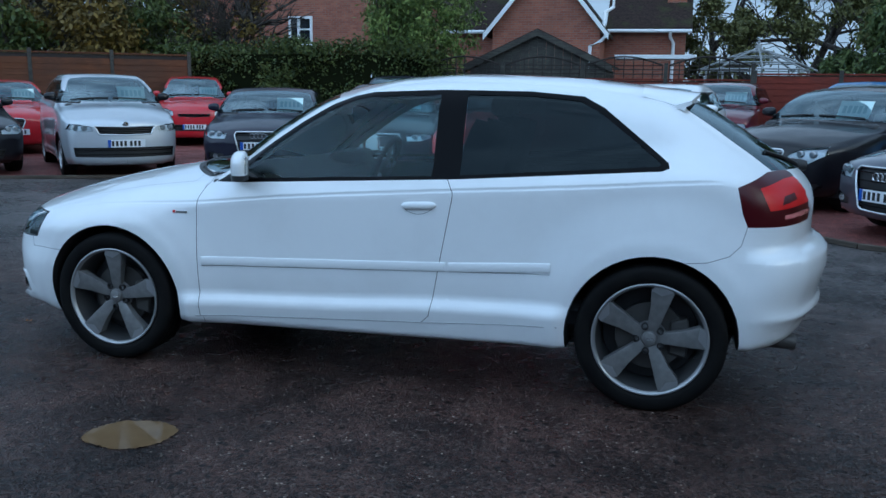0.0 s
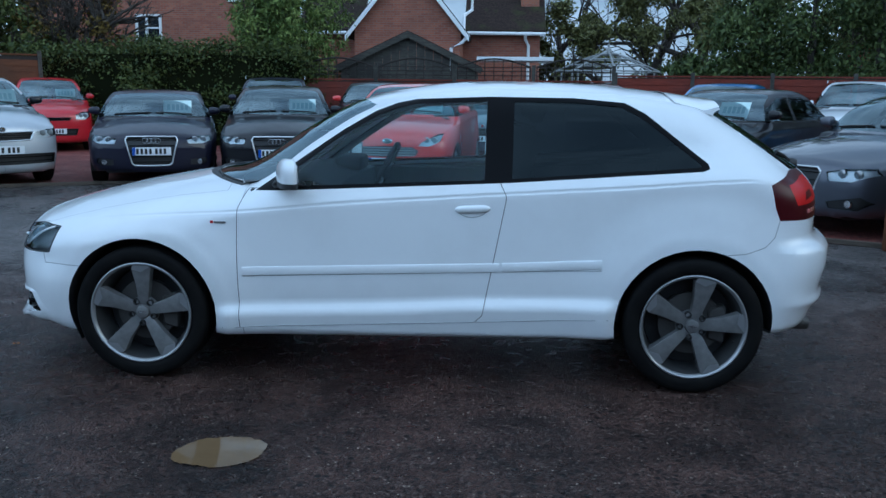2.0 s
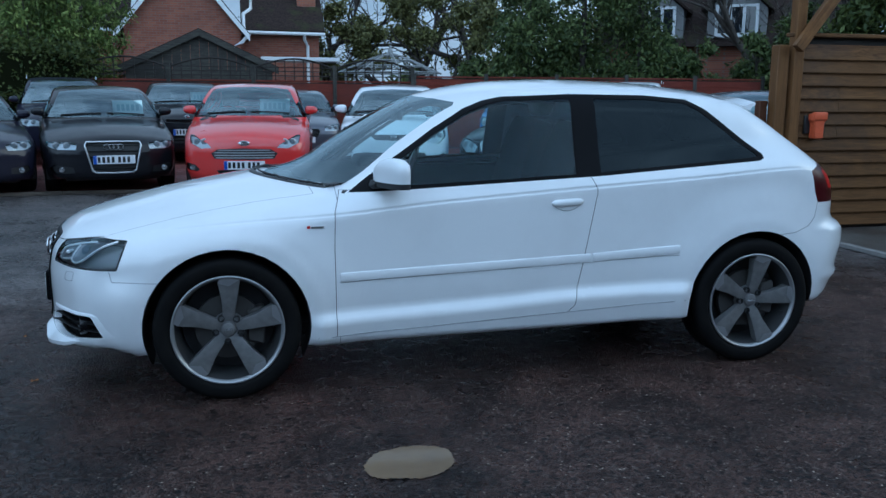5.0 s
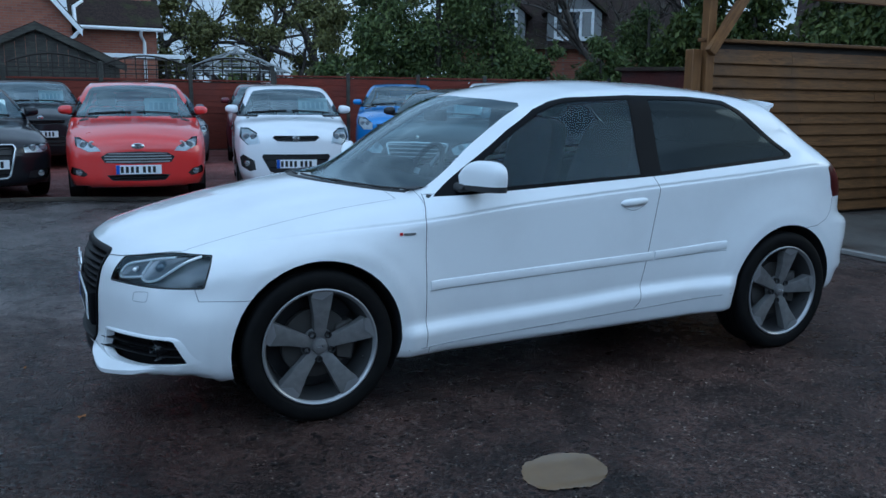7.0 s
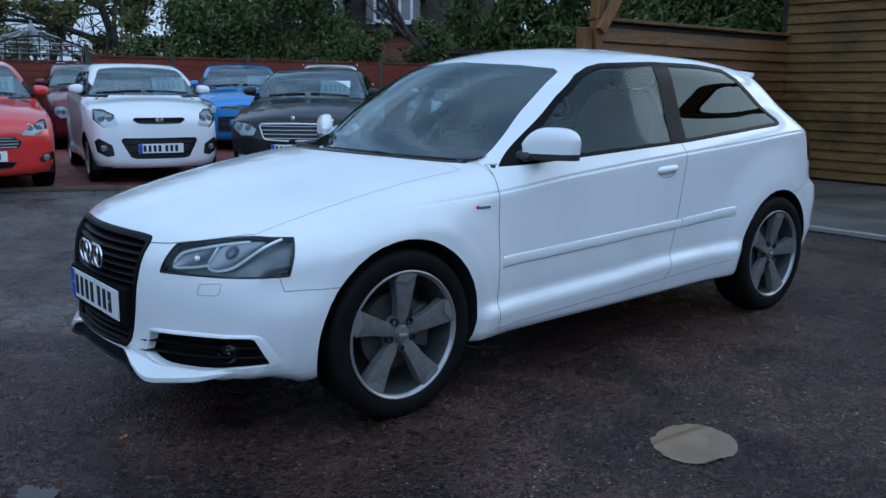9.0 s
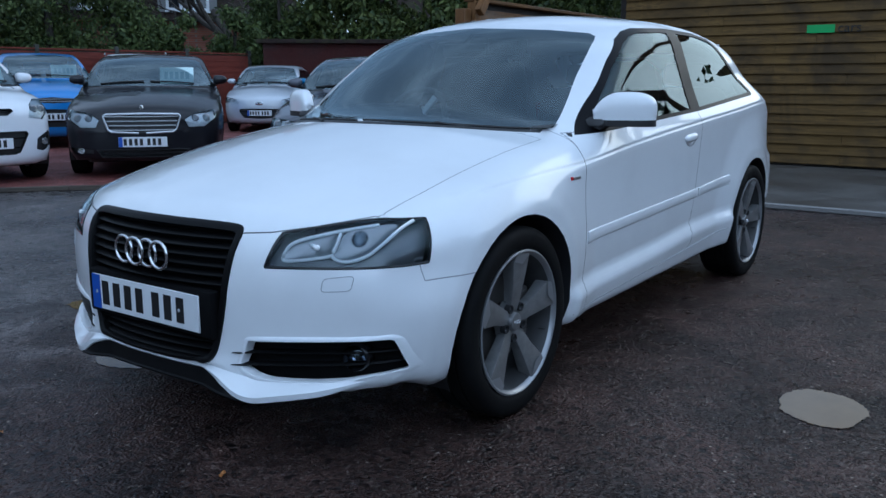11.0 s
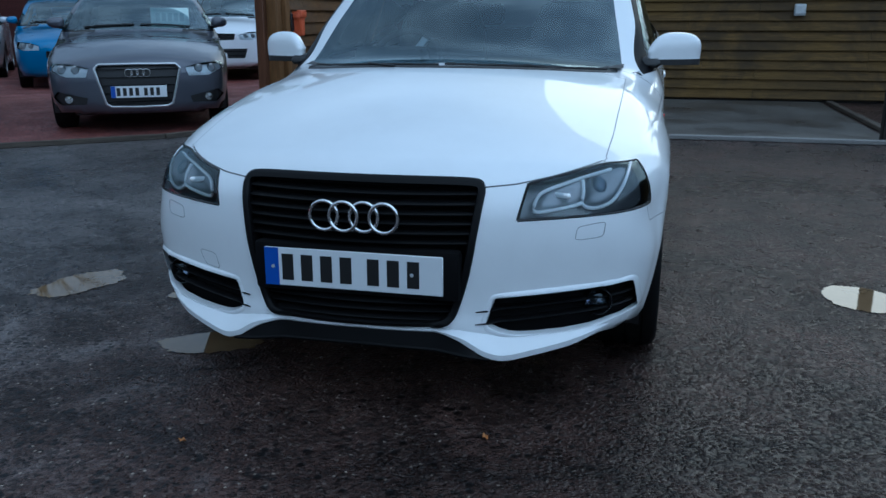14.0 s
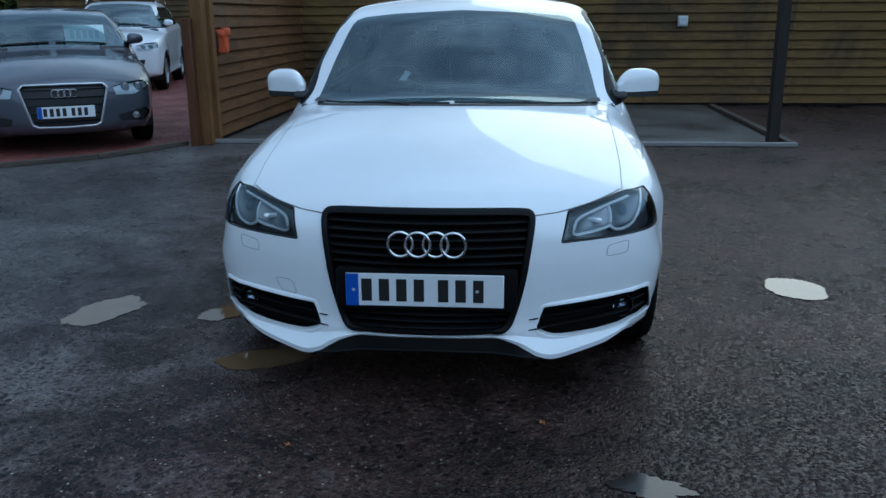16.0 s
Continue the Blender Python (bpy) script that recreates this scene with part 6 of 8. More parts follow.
CARS = [
    dict(MID, name="saloon_car", label="silver-blue saloon with a black slim grille, price card in its windscreen", paint=P_SILVER, at=(-6.30, 6.58), head=(0.70, -0.716), L=4.2, W=0.85, H=1.55, hn=0.88, hc=1.09, xc=1.0, xh=1.68, plate=0.52,
         lamp=[(-0.45, 0.69), (-0.44, 0.755), (-0.60, 0.79), (-0.74, 0.80), (-0.78, 0.72), (-0.62, 0.68)], grille=[(-0.42, 0.77), (-0.36, 0.65), (0.001, 0.64), (0.001, 0.76)], intake=[(-0.70, 0.46), (-0.68, 0.33), (0.001, 0.32), (0.001, 0.46)], badge=0.80, mirror_paint=P_BLACK, frame=True),
    dict(MID, name="coupe", label="dark violet-grey coupe with a deep framed grille, parked in a row", paint=P_DARK, at=(-4.46, 7.10), head=(0.33, -0.94), H=1.36, hn=0.72, hc=0.94, W=0.92, plate=0.50, xr=3.3,
         lamp=[(-0.50, 0.60), (-0.47, 0.67), (-0.62, 0.705), (-0.80, 0.71), (-0.83, 0.65), (-0.70, 0.60)], grille=GRILLE_TALL, rings=0.645, frame=True, slats=5, fog=[(-0.52, 0.30), (-0.52, 0.38), (-0.74, 0.40), (-0.76, 0.34), (-0.70, 0.30)], dark_wheels=True),
    dict(MID, name="hatchback_car", label="black hatchback with a silver-framed grille, parked in a row", paint=P_BLACK, at=(-2.76, 7.42), head=(0.20, -0.98), plate=0.47,
         lamp=[(-0.46, 0.60), (-0.44, 0.68), (-0.62, 0.70), (-0.80, 0.70), (-0.82, 0.65), (-0.66, 0.60)], grille=GRILLE_TALL, rings=0.635, frame=True, slats=5, fog=[(-0.48, 0.29), (-0.50, 0.37), (-0.72, 0.41), (-0.78, 0.36), (-0.72, 0.29)]),
    dict(SMALL, name="small_car", label="bright red small hatchback with a wide slatted grille", paint=P_RED, at=(-1.10, 6.86), head=(-0.10, -1.0), plate=0.42, hn=0.80, hc=1.02, H=1.50,
         lamp=[(-0.42, 0.64), (-0.46, 0.69), (-0.66, 0.80), (-0.72, 0.80), (-0.70, 0.70), (-0.56, 0.63)], grille=[(-0.34, 0.62), (-0.42, 0.57), (-0.38, 0.505), (0.001, 0.49), (0.001, 0.635)], intake=[(-0.36, 0.35), (-0.30, 0.29), (0.001, 0.285), (0.001, 0.36)], chrome_slats=True, slats=4, badge=0.70, badge_wide=1.5, fog=[(-0.58, 0.36), (-0.64, 0.42), (-0.76, 0.45), (-0.78, 0.36), (-0.62, 0.33)], body_label="bright red lacquered body"),
    dict(SMALL, name="small_car", label="white city car with a large black lower intake", paint=P_WHITE2, at=(0.87, 6.87), head=(-0.20, -0.98), L=3.6, W=0.80, H=1.48, hn=0.86, hc=1.04, xc=0.80, xh=1.45, xr=2.95, wb=2.38, fo=0.72, plate=0.44, R=0.29,
         lamp=[(-0.46, 0.70), (-0.50, 0.84), (-0.60, 0.90), (-0.70, 0.90), (-0.72, 0.78), (-0.62, 0.68)], grille=[(-0.28, 0.80), (-0.30, 0.775), (-0.24, 0.735), (0.001, 0.73), (0.001, 0.80)], intake=[(-0.42, 0.56), (-0.44, 0.53), (-0.34, 0.34), (-0.28, 0.32), (0.001, 0.32), (0.001, 0.56)], slats=1, badge=0.77, fog=[(-0.52, 0.36), (-0.54, 0.48), (-0.68, 0.56), (-0.72, 0.52), (-0.70, 0.40), (-0.60, 0.34)]),
    dict(SALOON, name="saloon_car", label="black executive saloon with a broad chrome-barred grille", paint=P_BLACK, at=(2.25, 6.15), head=(-0.64, -0.77), H=1.46, hn=0.80, hc=1.02, plate=0.42,
         lamp=[(-0.50, 0.58), (-0.46, 0.66), (-0.58, 0.74), (-0.78, 0.77), (-0.82, 0.68), (-0.68, 0.58)], grille=[(-0.39, 0.725), (-0.415, 0.70), (-0.37, 0.56), (-0.33, 0.53), (0.001, 0.515), (0.001, 0.735)], intake=[(-0.5, 0.33), (-0.45, 0.25), (0.001, 0.25), (0.001, 0.34)], frame=True, chrome_slats=True, slats=4, badge=0.79, badge_wide=0.5, fog=[(-0.54, 0.29), (-0.54, 0.33), (-0.76, 0.36), (-0.80, 0.33), (-0.74, 0.29)]),
    dict(SALOON, name="saloon_car", label="slate grey saloon with a deep silver-framed grille", paint=P_GREY, at=(3.25, 4.12), head=(-0.86, -0.51), plate=0.42,
         lamp=[(-0.48, 0.56), (-0.45, 0.645), (-0.60, 0.68), (-0.80, 0.69), (-0.84, 0.63), (-0.68, 0.56)], grille=[(-0.36, 0.68), (-0.40, 0.64), (-0.31, 0.30), (-0.26, 0.275), (0.001, 0.27), (0.001, 0.685)], rings=0.60, frame=True, slats=5, fog=[(-0.50, 0.30), (-0.48, 0.36), (-0.76, 0.42), (-0.82, 0.36), (-0.74, 0.29)]),
    dict(MID, name="hatchback_car", label="black hatchback at the end of the parked row", paint=P_BLACK, at=(-8.42, 5.88), head=(0.80, -0.60), plate=0.45, lamp=LAMP, grille=[(-0.34, 0.66), (-0.36, 0.60), (-0.3, 0.5), (0.001, 0.49), (0.001, 0.66)], intake=[(-0.5, 0.40), (-0.45, 0.27), (0.001, 0.27), (0.001, 0.40)], badge=0.70),
    dict(MID, name="hatchback_car", label="cherry red hatchback with a shield grille, in the second row", paint=P_RED2, at=(-10.8, 9.55), head=(0.72, -0.69), hn=0.78, hc=1.02, H=1.47, lamp=LAMP, grille=[(-0.16, 0.70), (-0.20, 0.66), (-0.10, 0.42), (0.001, 0.36), (0.001, 0.71)], frame=True, badge=0.66),
    dict(SMALL, name="small_car", label="red tall hatchback parked in front of the hedge", paint=P_RED2, at=(-9.1, 13.2), head=(0.5, -0.87), H=1.62, hn=0.88, hc=1.10, lamp=[(-0.46, 0.70), (-0.46, 0.80), (-0.60, 0.86), (-0.74, 0.86), (-0.76, 0.76), (-0.66, 0.69)], grille=[(-0.36, 0.74), (-0.34, 0.68), (0.001, 0.67), (0.001, 0.74)], intake=[(-0.5, 0.5), (-0.45, 0.36), (0.001, 0.36), (0.001, 0.5)]),
    dict(SUV, name="estate_car", label="dark grey sport utility car with roof rails, second row", paint=P_DARK, at=(-4.15, 12.4), head=(0.2, -0.98), H=1.66, lamp=[(-0.48, 0.74), (-0.46, 0.82), (-0.62, 0.87), (-0.80, 0.88), (-0.82, 0.79), (-0.68, 0.73)], grille=[(-0.36, 0.84), (-0.38, 0.80), (-0.30, 0.5), (0.001, 0.48), (0.001, 0.85)], frame=True, rails=2, card=False),
    dict(SUV, name="estate_car", label="black compact sport utility car with red mirrors, second row", paint=P_BLACK, at=(-2.05, 12.3), head=(0.08, -1.0), L=4.1, H=1.58, mirror_paint=P_RED, plate=0.62, lamp=[(-0.46, 0.80), (-0.46, 0.87), (-0.62, 0.92), (-0.78, 0.92), (-0.80, 0.84), (-0.66, 0.79)], grille=[(-0.40, 0.86), (-0.38, 0.80), (0.001, 0.79), (0.001, 0.86)], intake=[(-0.6, 0.58), (-0.55, 0.42), (0.001, 0.42), (0.001, 0.58)], badge=0.90),
    dict(MID, name="hatchback_car", label="grey hatchback mostly hidden in the second row", paint=P_GREY, at=(0.1, 12.6), head=(0.0, -1.0), lamp=LAMP, grille=[(-0.34, 0.66), (-0.36, 0.60), (-0.3, 0.5), (0.001, 0.49), (0.001, 0.66)], badge=0.70, card=False),
    dict(SUV, name="estate_car", label="dark cherry crossover with round lamps, second row", paint=P_MAROON, at=(2.0, 12.5), head=(-0.22, -0.97), L=4.1, W=0.87, H=1.58, lamp=[(-0.50, 0.60), (-0.50, 0.74), (-0.60, 0.80), (-0.72, 0.78), (-0.76, 0.68), (-0.64, 0.58)], grille=[(-0.36, 0.84), (-0.38, 0.78), (-0.3, 0.68), (0.001, 0.67), (0.001, 0.85)], badge=0.80),
    dict(SMALL, name="small_car", label="sky blue tall hatchback with a chrome double chevron, second row", paint=P_BLUE, at=(4.05, 11.0), head=(-0.42, -0.91), H=1.60, W=0.87, hn=0.92, hc=1.12, plate=0.52, lamp=[(-0.48, 0.70), (-0.48, 0.82), (-0.62, 0.92), (-0.76, 0.94), (-0.78, 0.82), (-0.66, 0.70)], grille=[(-0.40, 0.80), (-0.38, 0.76), (0.001, 0.74), (0.001, 0.83)], chrome_slats=True, slats=2, intake=[(-0.45, 0.62), (-0.45, 0.36), (0.001, 0.36), (0.001, 0.64)]),
    dict(SUV, name="estate_car", label="white estate car with roof rails, second row", paint=P_WHITE2, at=(7.2, 12.9), head=(-0.5, -0.87), H=1.70, lamp=[(-0.48, 0.74), (-0.46, 0.82), (-0.62, 0.87), (-0.80, 0.88), (-0.82, 0.79), (-0.68, 0.73)], grille=[(-0.36, 0.80), (-0.36, 0.7), (0.001, 0.69), (0.001, 0.81)], rails=2, card=False),
    dict(SMALL, name="small_car", label="silver small hatchback with a wide black lower grille, second row", paint=P_SILVER, at=(9.1, 11.7), head=(-0.80, -0.60), H=1.47, plate=0.42, lamp=LAMP, grille=[(-0.42, 0.50), (-0.44, 0.46), (-0.34, 0.32), (0.001, 0.30), (0.001, 0.51)], slats=2, badge=0.62, badge_wide=1.8, card=False),
    dict(SMALL, name="small_car", label="deep sky blue small hatchback behind the parked saloons", paint=P_TEAL, at=(7.95, 8.35), head=(-0.80, -0.60), H=1.47, lamp=LAMP, grille=[(-0.36, 0.60), (-0.36, 0.5), (0.001, 0.49), (0.001, 0.61)], badge=0.68, card=False),
    dict(SUV, name="estate_car", label="white sport utility car with silver roof rails near the fence", paint=P_WHITE2, at=(9.9, 6.9), head=(-0.96, -0.27), L=4.44, H=1.63, rails=2, lamp=[(-0.48, 0.74), (-0.46, 0.82), (-0.62, 0.87), (-0.80, 0.88), (-0.82, 0.79), (-0.68, 0.73)], grille=[(-0.40, 0.84), (-0.38, 0.74), (0.001, 0.73), (0.001, 0.85)], intake=[(-0.6, 0.58), (-0.55, 0.42), (0.001, 0.42), (0.001, 0.58)], card=False),
]
for spec in CARS:
    parked_car(spec)

hero = hero_car()
hero.matrix_basis = pose(0, 0.008, 0)
for wx, turn in ((-1.289, 4), (1.289, 14)):
    for sg in (-1, 1):
        hero_wheel(hero, wx, sg, turn)

# ---- ground ----
def _tarmac():
    m = Mat("wet_tarmac", (0.05, 0.045, 0.043), 0.5, spec=0.18)
    at = m.coords(world=True)
    big = m.noise(0.55, 6, 0.62, at, 0.4)
    mid = m.noise(2.3, 8, 0.68, at, 0.8)
    worn = m.noise(9.0, 6, 0.7, at, 0.5)
    fine = m.noise(60, 4, 0.7, at)
    chip, chip_d = m.voronoi(88, at, "F1", "Color"), m.voronoi(88, at)
    stone, stone_c = m.voronoi(46, at), m.voronoi(46, at, "F1", "Color")
    pit, pit_c = m.voronoi(26, at), m.voronoi(26, at, "F1", "Color")
    damp = m.ramp(big, (0.42, 1.0), (0.55, 0.0))
    patch = m.ramp(mid, (0.40, 0.0), (0.60, 1.0))
    base = m.mix(patch, (0.0255, 0.0152, 0.0128), (0.088, 0.050, 0.040))
    # the older, greyer surface towards the parked row
    xyz = m.n.new("ShaderNodeSeparateXYZ")
    m.l.new(at, xyz.inputs[0])
    old = m.math("ADD", xyz.outputs["Y"], m.math("MULTIPLY", m.math("SUBTRACT", mid, 0.5), 5.0))
    old = m.ramp(m.math("MULTIPLY", old, 0.25), (0.18, 0.0), (0.55, 1.0))
    base = m.mix(m.math("MULTIPLY", old, 0.8), base, m.mix(patch, (0.105, 0.099, 0.098), (0.19, 0.176, 0.172)))
    base = m.mix(m.ramp(chip, (0.15, 0.85), (0.5, 0.0)), base, (0.005, 0.004, 0.004))
    base = m.mix(m.ramp(chip, (0.72, 0.0), (0.95, 0.65)), base, (0.17, 0.135, 0.115))
    speck = m.math("MULTIPLY", m.ramp(stone, (0.16, 1.0), (0.26, 0.0)), m.ramp(stone_c, (0.72, 0.0), (0.78, 1.0)))
    base = m.mix(speck, base, (0.40, 0.33, 0.27))
    hole = m.math("MULTIPLY", m.ramp(pit, (0.26, 1.0), (0.40, 0.0)), m.ramp(pit_c, (0.52, 0.0), (0.58, 1.0)))
    hole = m.math("MULTIPLY", hole, m.ramp(worn, (0.40, 0.0), (0.52, 1.0)))
    base = m.mix(hole, base, (0.005, 0.004, 0.004))
    base = m.mix(m.math("MULTIPLY", damp, 0.55), base, (0.007, 0.0055, 0.005))
    rough = m.math("SUBTRACT", m.ramp(worn, (0.35, 0.24), (0.68, 0.50)), m.math("MULTIPLY", damp, 0.10))
    m.put(color=base, rough=rough)
    h = m.mix(0.5, m.ramp(chip_d, (0.0, 1.0), (0.6, 0.0)), m.mix(0.5, chip, fine))
    h = m.mix(m.math("MULTIPLY", speck, 0.6), h, 1.0)
    h = m.mix(m.math("MULTIPLY", hole, 0.9), h, 0.0)
    h = m.mix(0.30, h, worn)
    return m.bump(h, 1.0, 0.015).mat


def _gravel():
    m = Mat("red_gravel", (0.12, 0.05, 0.045), 0.8)
    at = m.coords(world=True)
    st = m.voronoi(38, at, "F1", "Color")
    d = m.voronoi(38, at)
    mid = m.noise(1.3, 6, 0.6, at)
    c = m.mix(m.ramp(st, (0.1, 0.0), (0.9, 1.0)), (0.085, 0.016, 0.013), (0.28, 0.075, 0.058))
    c = m.mix(m.ramp(mid, (0.4, 0.0), (0.7, 0.6)), c, (0.075, 0.032, 0.028))
    m.put(color=c, rough=m.ramp(mid, (0.35, 0.5), (0.7, 0.9)))
    return m.bump(m.ramp(d, (0.0, 1.0), (0.6, 0.0)), 1.0, 0.02).mat


def _concrete():
    m = Mat("wet_concrete", (0.2, 0.19, 0.17), 0.6)
    at = m.coords(world=True)
    a, b = m.noise(1.1, 6, 0.6, at), m.noise(12, 6, 0.6, at)
    c = m.mix(m.ramp(a, (0.35, 0.0), (0.7, 1.0)), (0.055, 0.05, 0.046), (0.13, 0.12, 0.105))
    m.put(color=m.mix(m.ramp(b, (0.4, 0.0), (0.7, 0.4)), c, (0.04, 0.037, 0.034)), rough=m.ramp(a, (0.3, 0.25), (0.7, 0.6)))
    return m.bump(b, 0.3, 0.005).mat


TARMAC, GRAVEL, CONCRETE = _tarmac(), _gravel(), _concrete()
bm = bmesh.new()
bmesh.ops.create_grid(bm, x_segments=40, y_segments=40, size=300)
tagged(finish("ground", bm, TARMAC, None, smooth=False), "dark wet tarmac yard with fine grit", "ground", "", "structure")

# edge of the gravel parking strip: a low timber edging in short lengths along a bend
EDGE = spline((-16.0, 3.2), (-9.0, 5.5), (-6.9, 6.42), (-4.9, 7.4), (-2.6, 7.62), (-0.6, 7.05), (1.4, 5.72), (2.05, 4.9), (2.7, 4.05), (3.55, 3.35), (3.95, 3.2))
xs = np.concatenate([np.linspace(-16, -7, 10), np.linspace(-6.4, 3.95, 36)])
bm = bmesh.new()
low = [bm.verts.new((x, EDGE(x) + 0.04, 0.006)) for x in xs]
far = [bm.verts.new((x * 1.9 + (6 if x > 0 else 0), 17.5, 0.006)) for x in xs]
for i in range(len(xs) - 1):
    bm.faces.new((low[i], low[i + 1], far[i + 1], far[i]))
c = bm.verts.new((15.8, 3.2, 0.006))
bm.faces.new((low[-1], c, far[-1]))
tagged(finish("pavement", bm, GRAVEL, None, smooth=False), "red-brown gravel under the parked cars", "gravel", "", "structure")


def _wood(name, dark, light, wet=0.5):
    """Sawn, stained timber; grain runs along the local x axis, and every board differs."""
    m = Mat(name, light, 0.7, spec=0.25)
    at = m.coords((1.2, 14, 14))
    r = m.random()
    sh = m.n.new("ShaderNodeVectorMath")
    sh.operation = "ADD"
    m.l.new(at, sh.inputs[0])
    k = m.n.new("ShaderNodeCombineXYZ")
    m.l.new(m.math("MULTIPLY", r, 57.0), k.inputs[0])
    m.l.new(m.math("MULTIPLY", r, 31.0), k.inputs[2])
    m.l.new(k.outputs[0], sh.inputs[1])
    g = m.noise(2.2, 6, 0.6, sh.outputs[0], 1.2)
    wat = m.coords(world=True)
    big = m.noise(0.85, 7, 0.66, wat, 0.7)
    c = m.mix(m.ramp(g, (0.3, 0.0), (0.75, 1.0)), dark, light)
    c = m.mix(m.ramp(r, (0.0, 0.0), (1.0, 0.5)), c, tuple(0.55 * v for v in light))
    c = m.mix(m.ramp(big, (0.46, 0.0), (0.60, wet)), c, tuple(0.5 * v for v in dark))
    m.put(color=c, rough=m.ramp(big, (0.4, 0.8), (0.65, 0.5)))
    return m.bump(g, 0.35, 0.004).mat


WOOD_WALL = _wood("treated_boards", (0.066, 0.038, 0.011), (0.210, 0.126, 0.037), 0.75)
WOOD_SIDE = _wood("warm_treated_boards", (0.072, 0.034, 0.012), (0.215, 0.108, 0.038), 0.45)
WOOD_POST = _wood("treated_post", (0.115, 0.052, 0.017), (0.29, 0.145, 0.050), 0.4)
WOOD_BROWN = _wood("brown_stained_boards", (0.062, 0.024, 0.010), (0.165, 0.066, 0.028), 0.4)
WOOD_EDGE = _wood("wet_edging", (0.05, 0.04, 0.032), (0.14, 0.115, 0.09))
WOOD_RED = _wood("red_stained_boards", (0.085, 0.016, 0.010), (0.20, 0.042, 0.024), 0.35)
WOOD_GREY = _wood("weathered_boards", (0.022, 0.021, 0.018), (0.105, 0.100, 0.085), 0.6)
WOOD_MAROON = _wood("dark_maroon_boards", (0.028, 0.007, 0.006), (0.075, 0.017, 0.013), 0.4)
WOOD_DARK = _wood("dark_trellis", (0.016, 0.013, 0.011), (0.05, 0.042, 0.036), 0.3)

edging = thing("edging", "low wet timber edging between tarmac and gravel", "edging", "", "structure")
pts = [(x, float(EDGE(x))) for x in np.linspace(-9, 3.95, 15)]
for a, b in zip(pts, pts[1:]):
    d = math.hypot(b[0] - a[0], b[1] - a[1])
    ob = part("edging_board", box_bm((0, -0.02, 0), (d - 0.004, 0.02, 0.05), None, 0.006), WOOD_EDGE, edging)
    ob.matrix_basis = pose(a[0], a[1], 0, 0, 0, math.degrees(math.atan2(b[1] - a[1], b[0] - a[0])))

# ---- wash bay: boarded walls, posts, kerb ----
bm = bmesh.new()
add_box(bm, (4.12, -2.95, 0.0), (8.15, 2.95, 0.012))
tagged(finish("wash_bay_floor", bm, CONCRETE, None, smooth=False), "stained wet concrete slab of the wash bay", "concrete floor", "", "structure")
KERB = _plastic("grey_kerb", (0.20, 0.19, 0.18), 0.6)
kerb = thing("kerb", "thin pale kerb round the wash bay", "kerb", "", "structure")
part("kerb_length", box_bm((4.06, -3.08, 0.0), (4.12, 3.0, 0.045), None, 0.008), KERB, kerb)
part("kerb_length", box_bm((4.12, -3.08, 0.0), (7.95, -3.0, 0.05), None, 0.008), WOOD_EDGE, kerb)

wall = thing("boarded_wall", "tall wall of overlapping treated timber boards behind the wash bay", "wall", "", "structure")
H_BACK, H_SIDE, PITCH = 2.46, 1.93, 0.128


def feather_board(L, mat):
    """A feather-edged board lying along +x, thick at its foot."""
    bm = bmesh.new()
    add_prism(bm, [(0.0, -0.012), (-0.044, -0.010), (-0.047, -0.003), (-0.012, 0.140), (0.0, 0.140)], 0.002, L - 0.002, "yz")
    me = bpy.data.meshes.new("board")
    bm.to_mesh(me)
    bm.free()
    me.materials.append(mat)
    return me


rng = random.Random(4)
BOARDS = {L: feather_board(L, WOOD_WALL) for L in (2.1, 3.0)}
SIDE_BOARDS = {L: feather_board(L, WOOD_SIDE) for L in (2.1, 3.0)}


def board_wall(parent, origin, turn, length, height, boards=BOARDS):
    """Rows of overlapping boards with staggered joints."""
    for r in range(int(height / PITCH)):
        x = -rng.choice((0.0, 0.9, 1.6))
        while x < length:
            L = rng.choice((2.1, 3.0, 3.0))
            x0, x1 = max(x, 0), min(x + L, length)
            if x1 - x0 > 0.08:
                ob = new("board", boards[L])
                ob.parent = parent
                ob.matrix_basis = pose(*origin, 0, 0, turn) @ pose(x0, rng.uniform(-0.003, 0.003), 0.05 + r * PITCH, rng.uniform(-0.8, 0.8), rng.uniform(-0.08, 0.08), 0) @ Matrix.Diagonal(((x1 - x0) / L, 1, 1, 1))
            x += L


board_wall(wall, (8.2, 3.0, 0), -90, 17.0, H_BACK)
part("backing", box_bm((8.205, -14.0, 0.0), (8.25, 3.1, H_BACK), None, 0.005), WOOD_DARK, wall)
side = thing("boarded_fence", "head-high fence of overlapping timber boards closing the wash bay", "fence", "", "structure")
board_wall(side, (4.2, 3.0, 0), 0, 4.0, H_SIDE - 0.02, SIDE_BOARDS)
part("backing", box_bm((4.2, 3.003, 0.0), (8.2, 3.04, H_SIDE), None, 0.004), WOOD_DARK, side)
part("cap_rail", box_bm((4.1, 2.93, H_SIDE - 0.01), (8.16, 3.06, H_SIDE + 0.03), None, 0.008), WOOD_SIDE, side)


def upright(name, label, x, y, h, w, mat, d=None):
    bm = box_bm((0, -w / 2, -(d or w) / 2), (h, w / 2, (d or w) / 2), None, 0.008)
    ob = finish(name, bm, mat)
    tagged(ob, label, "post", "posts of the wash bay")
    ob.matrix_basis = pose(x, y, 0, 0, -90, 0)
    return ob


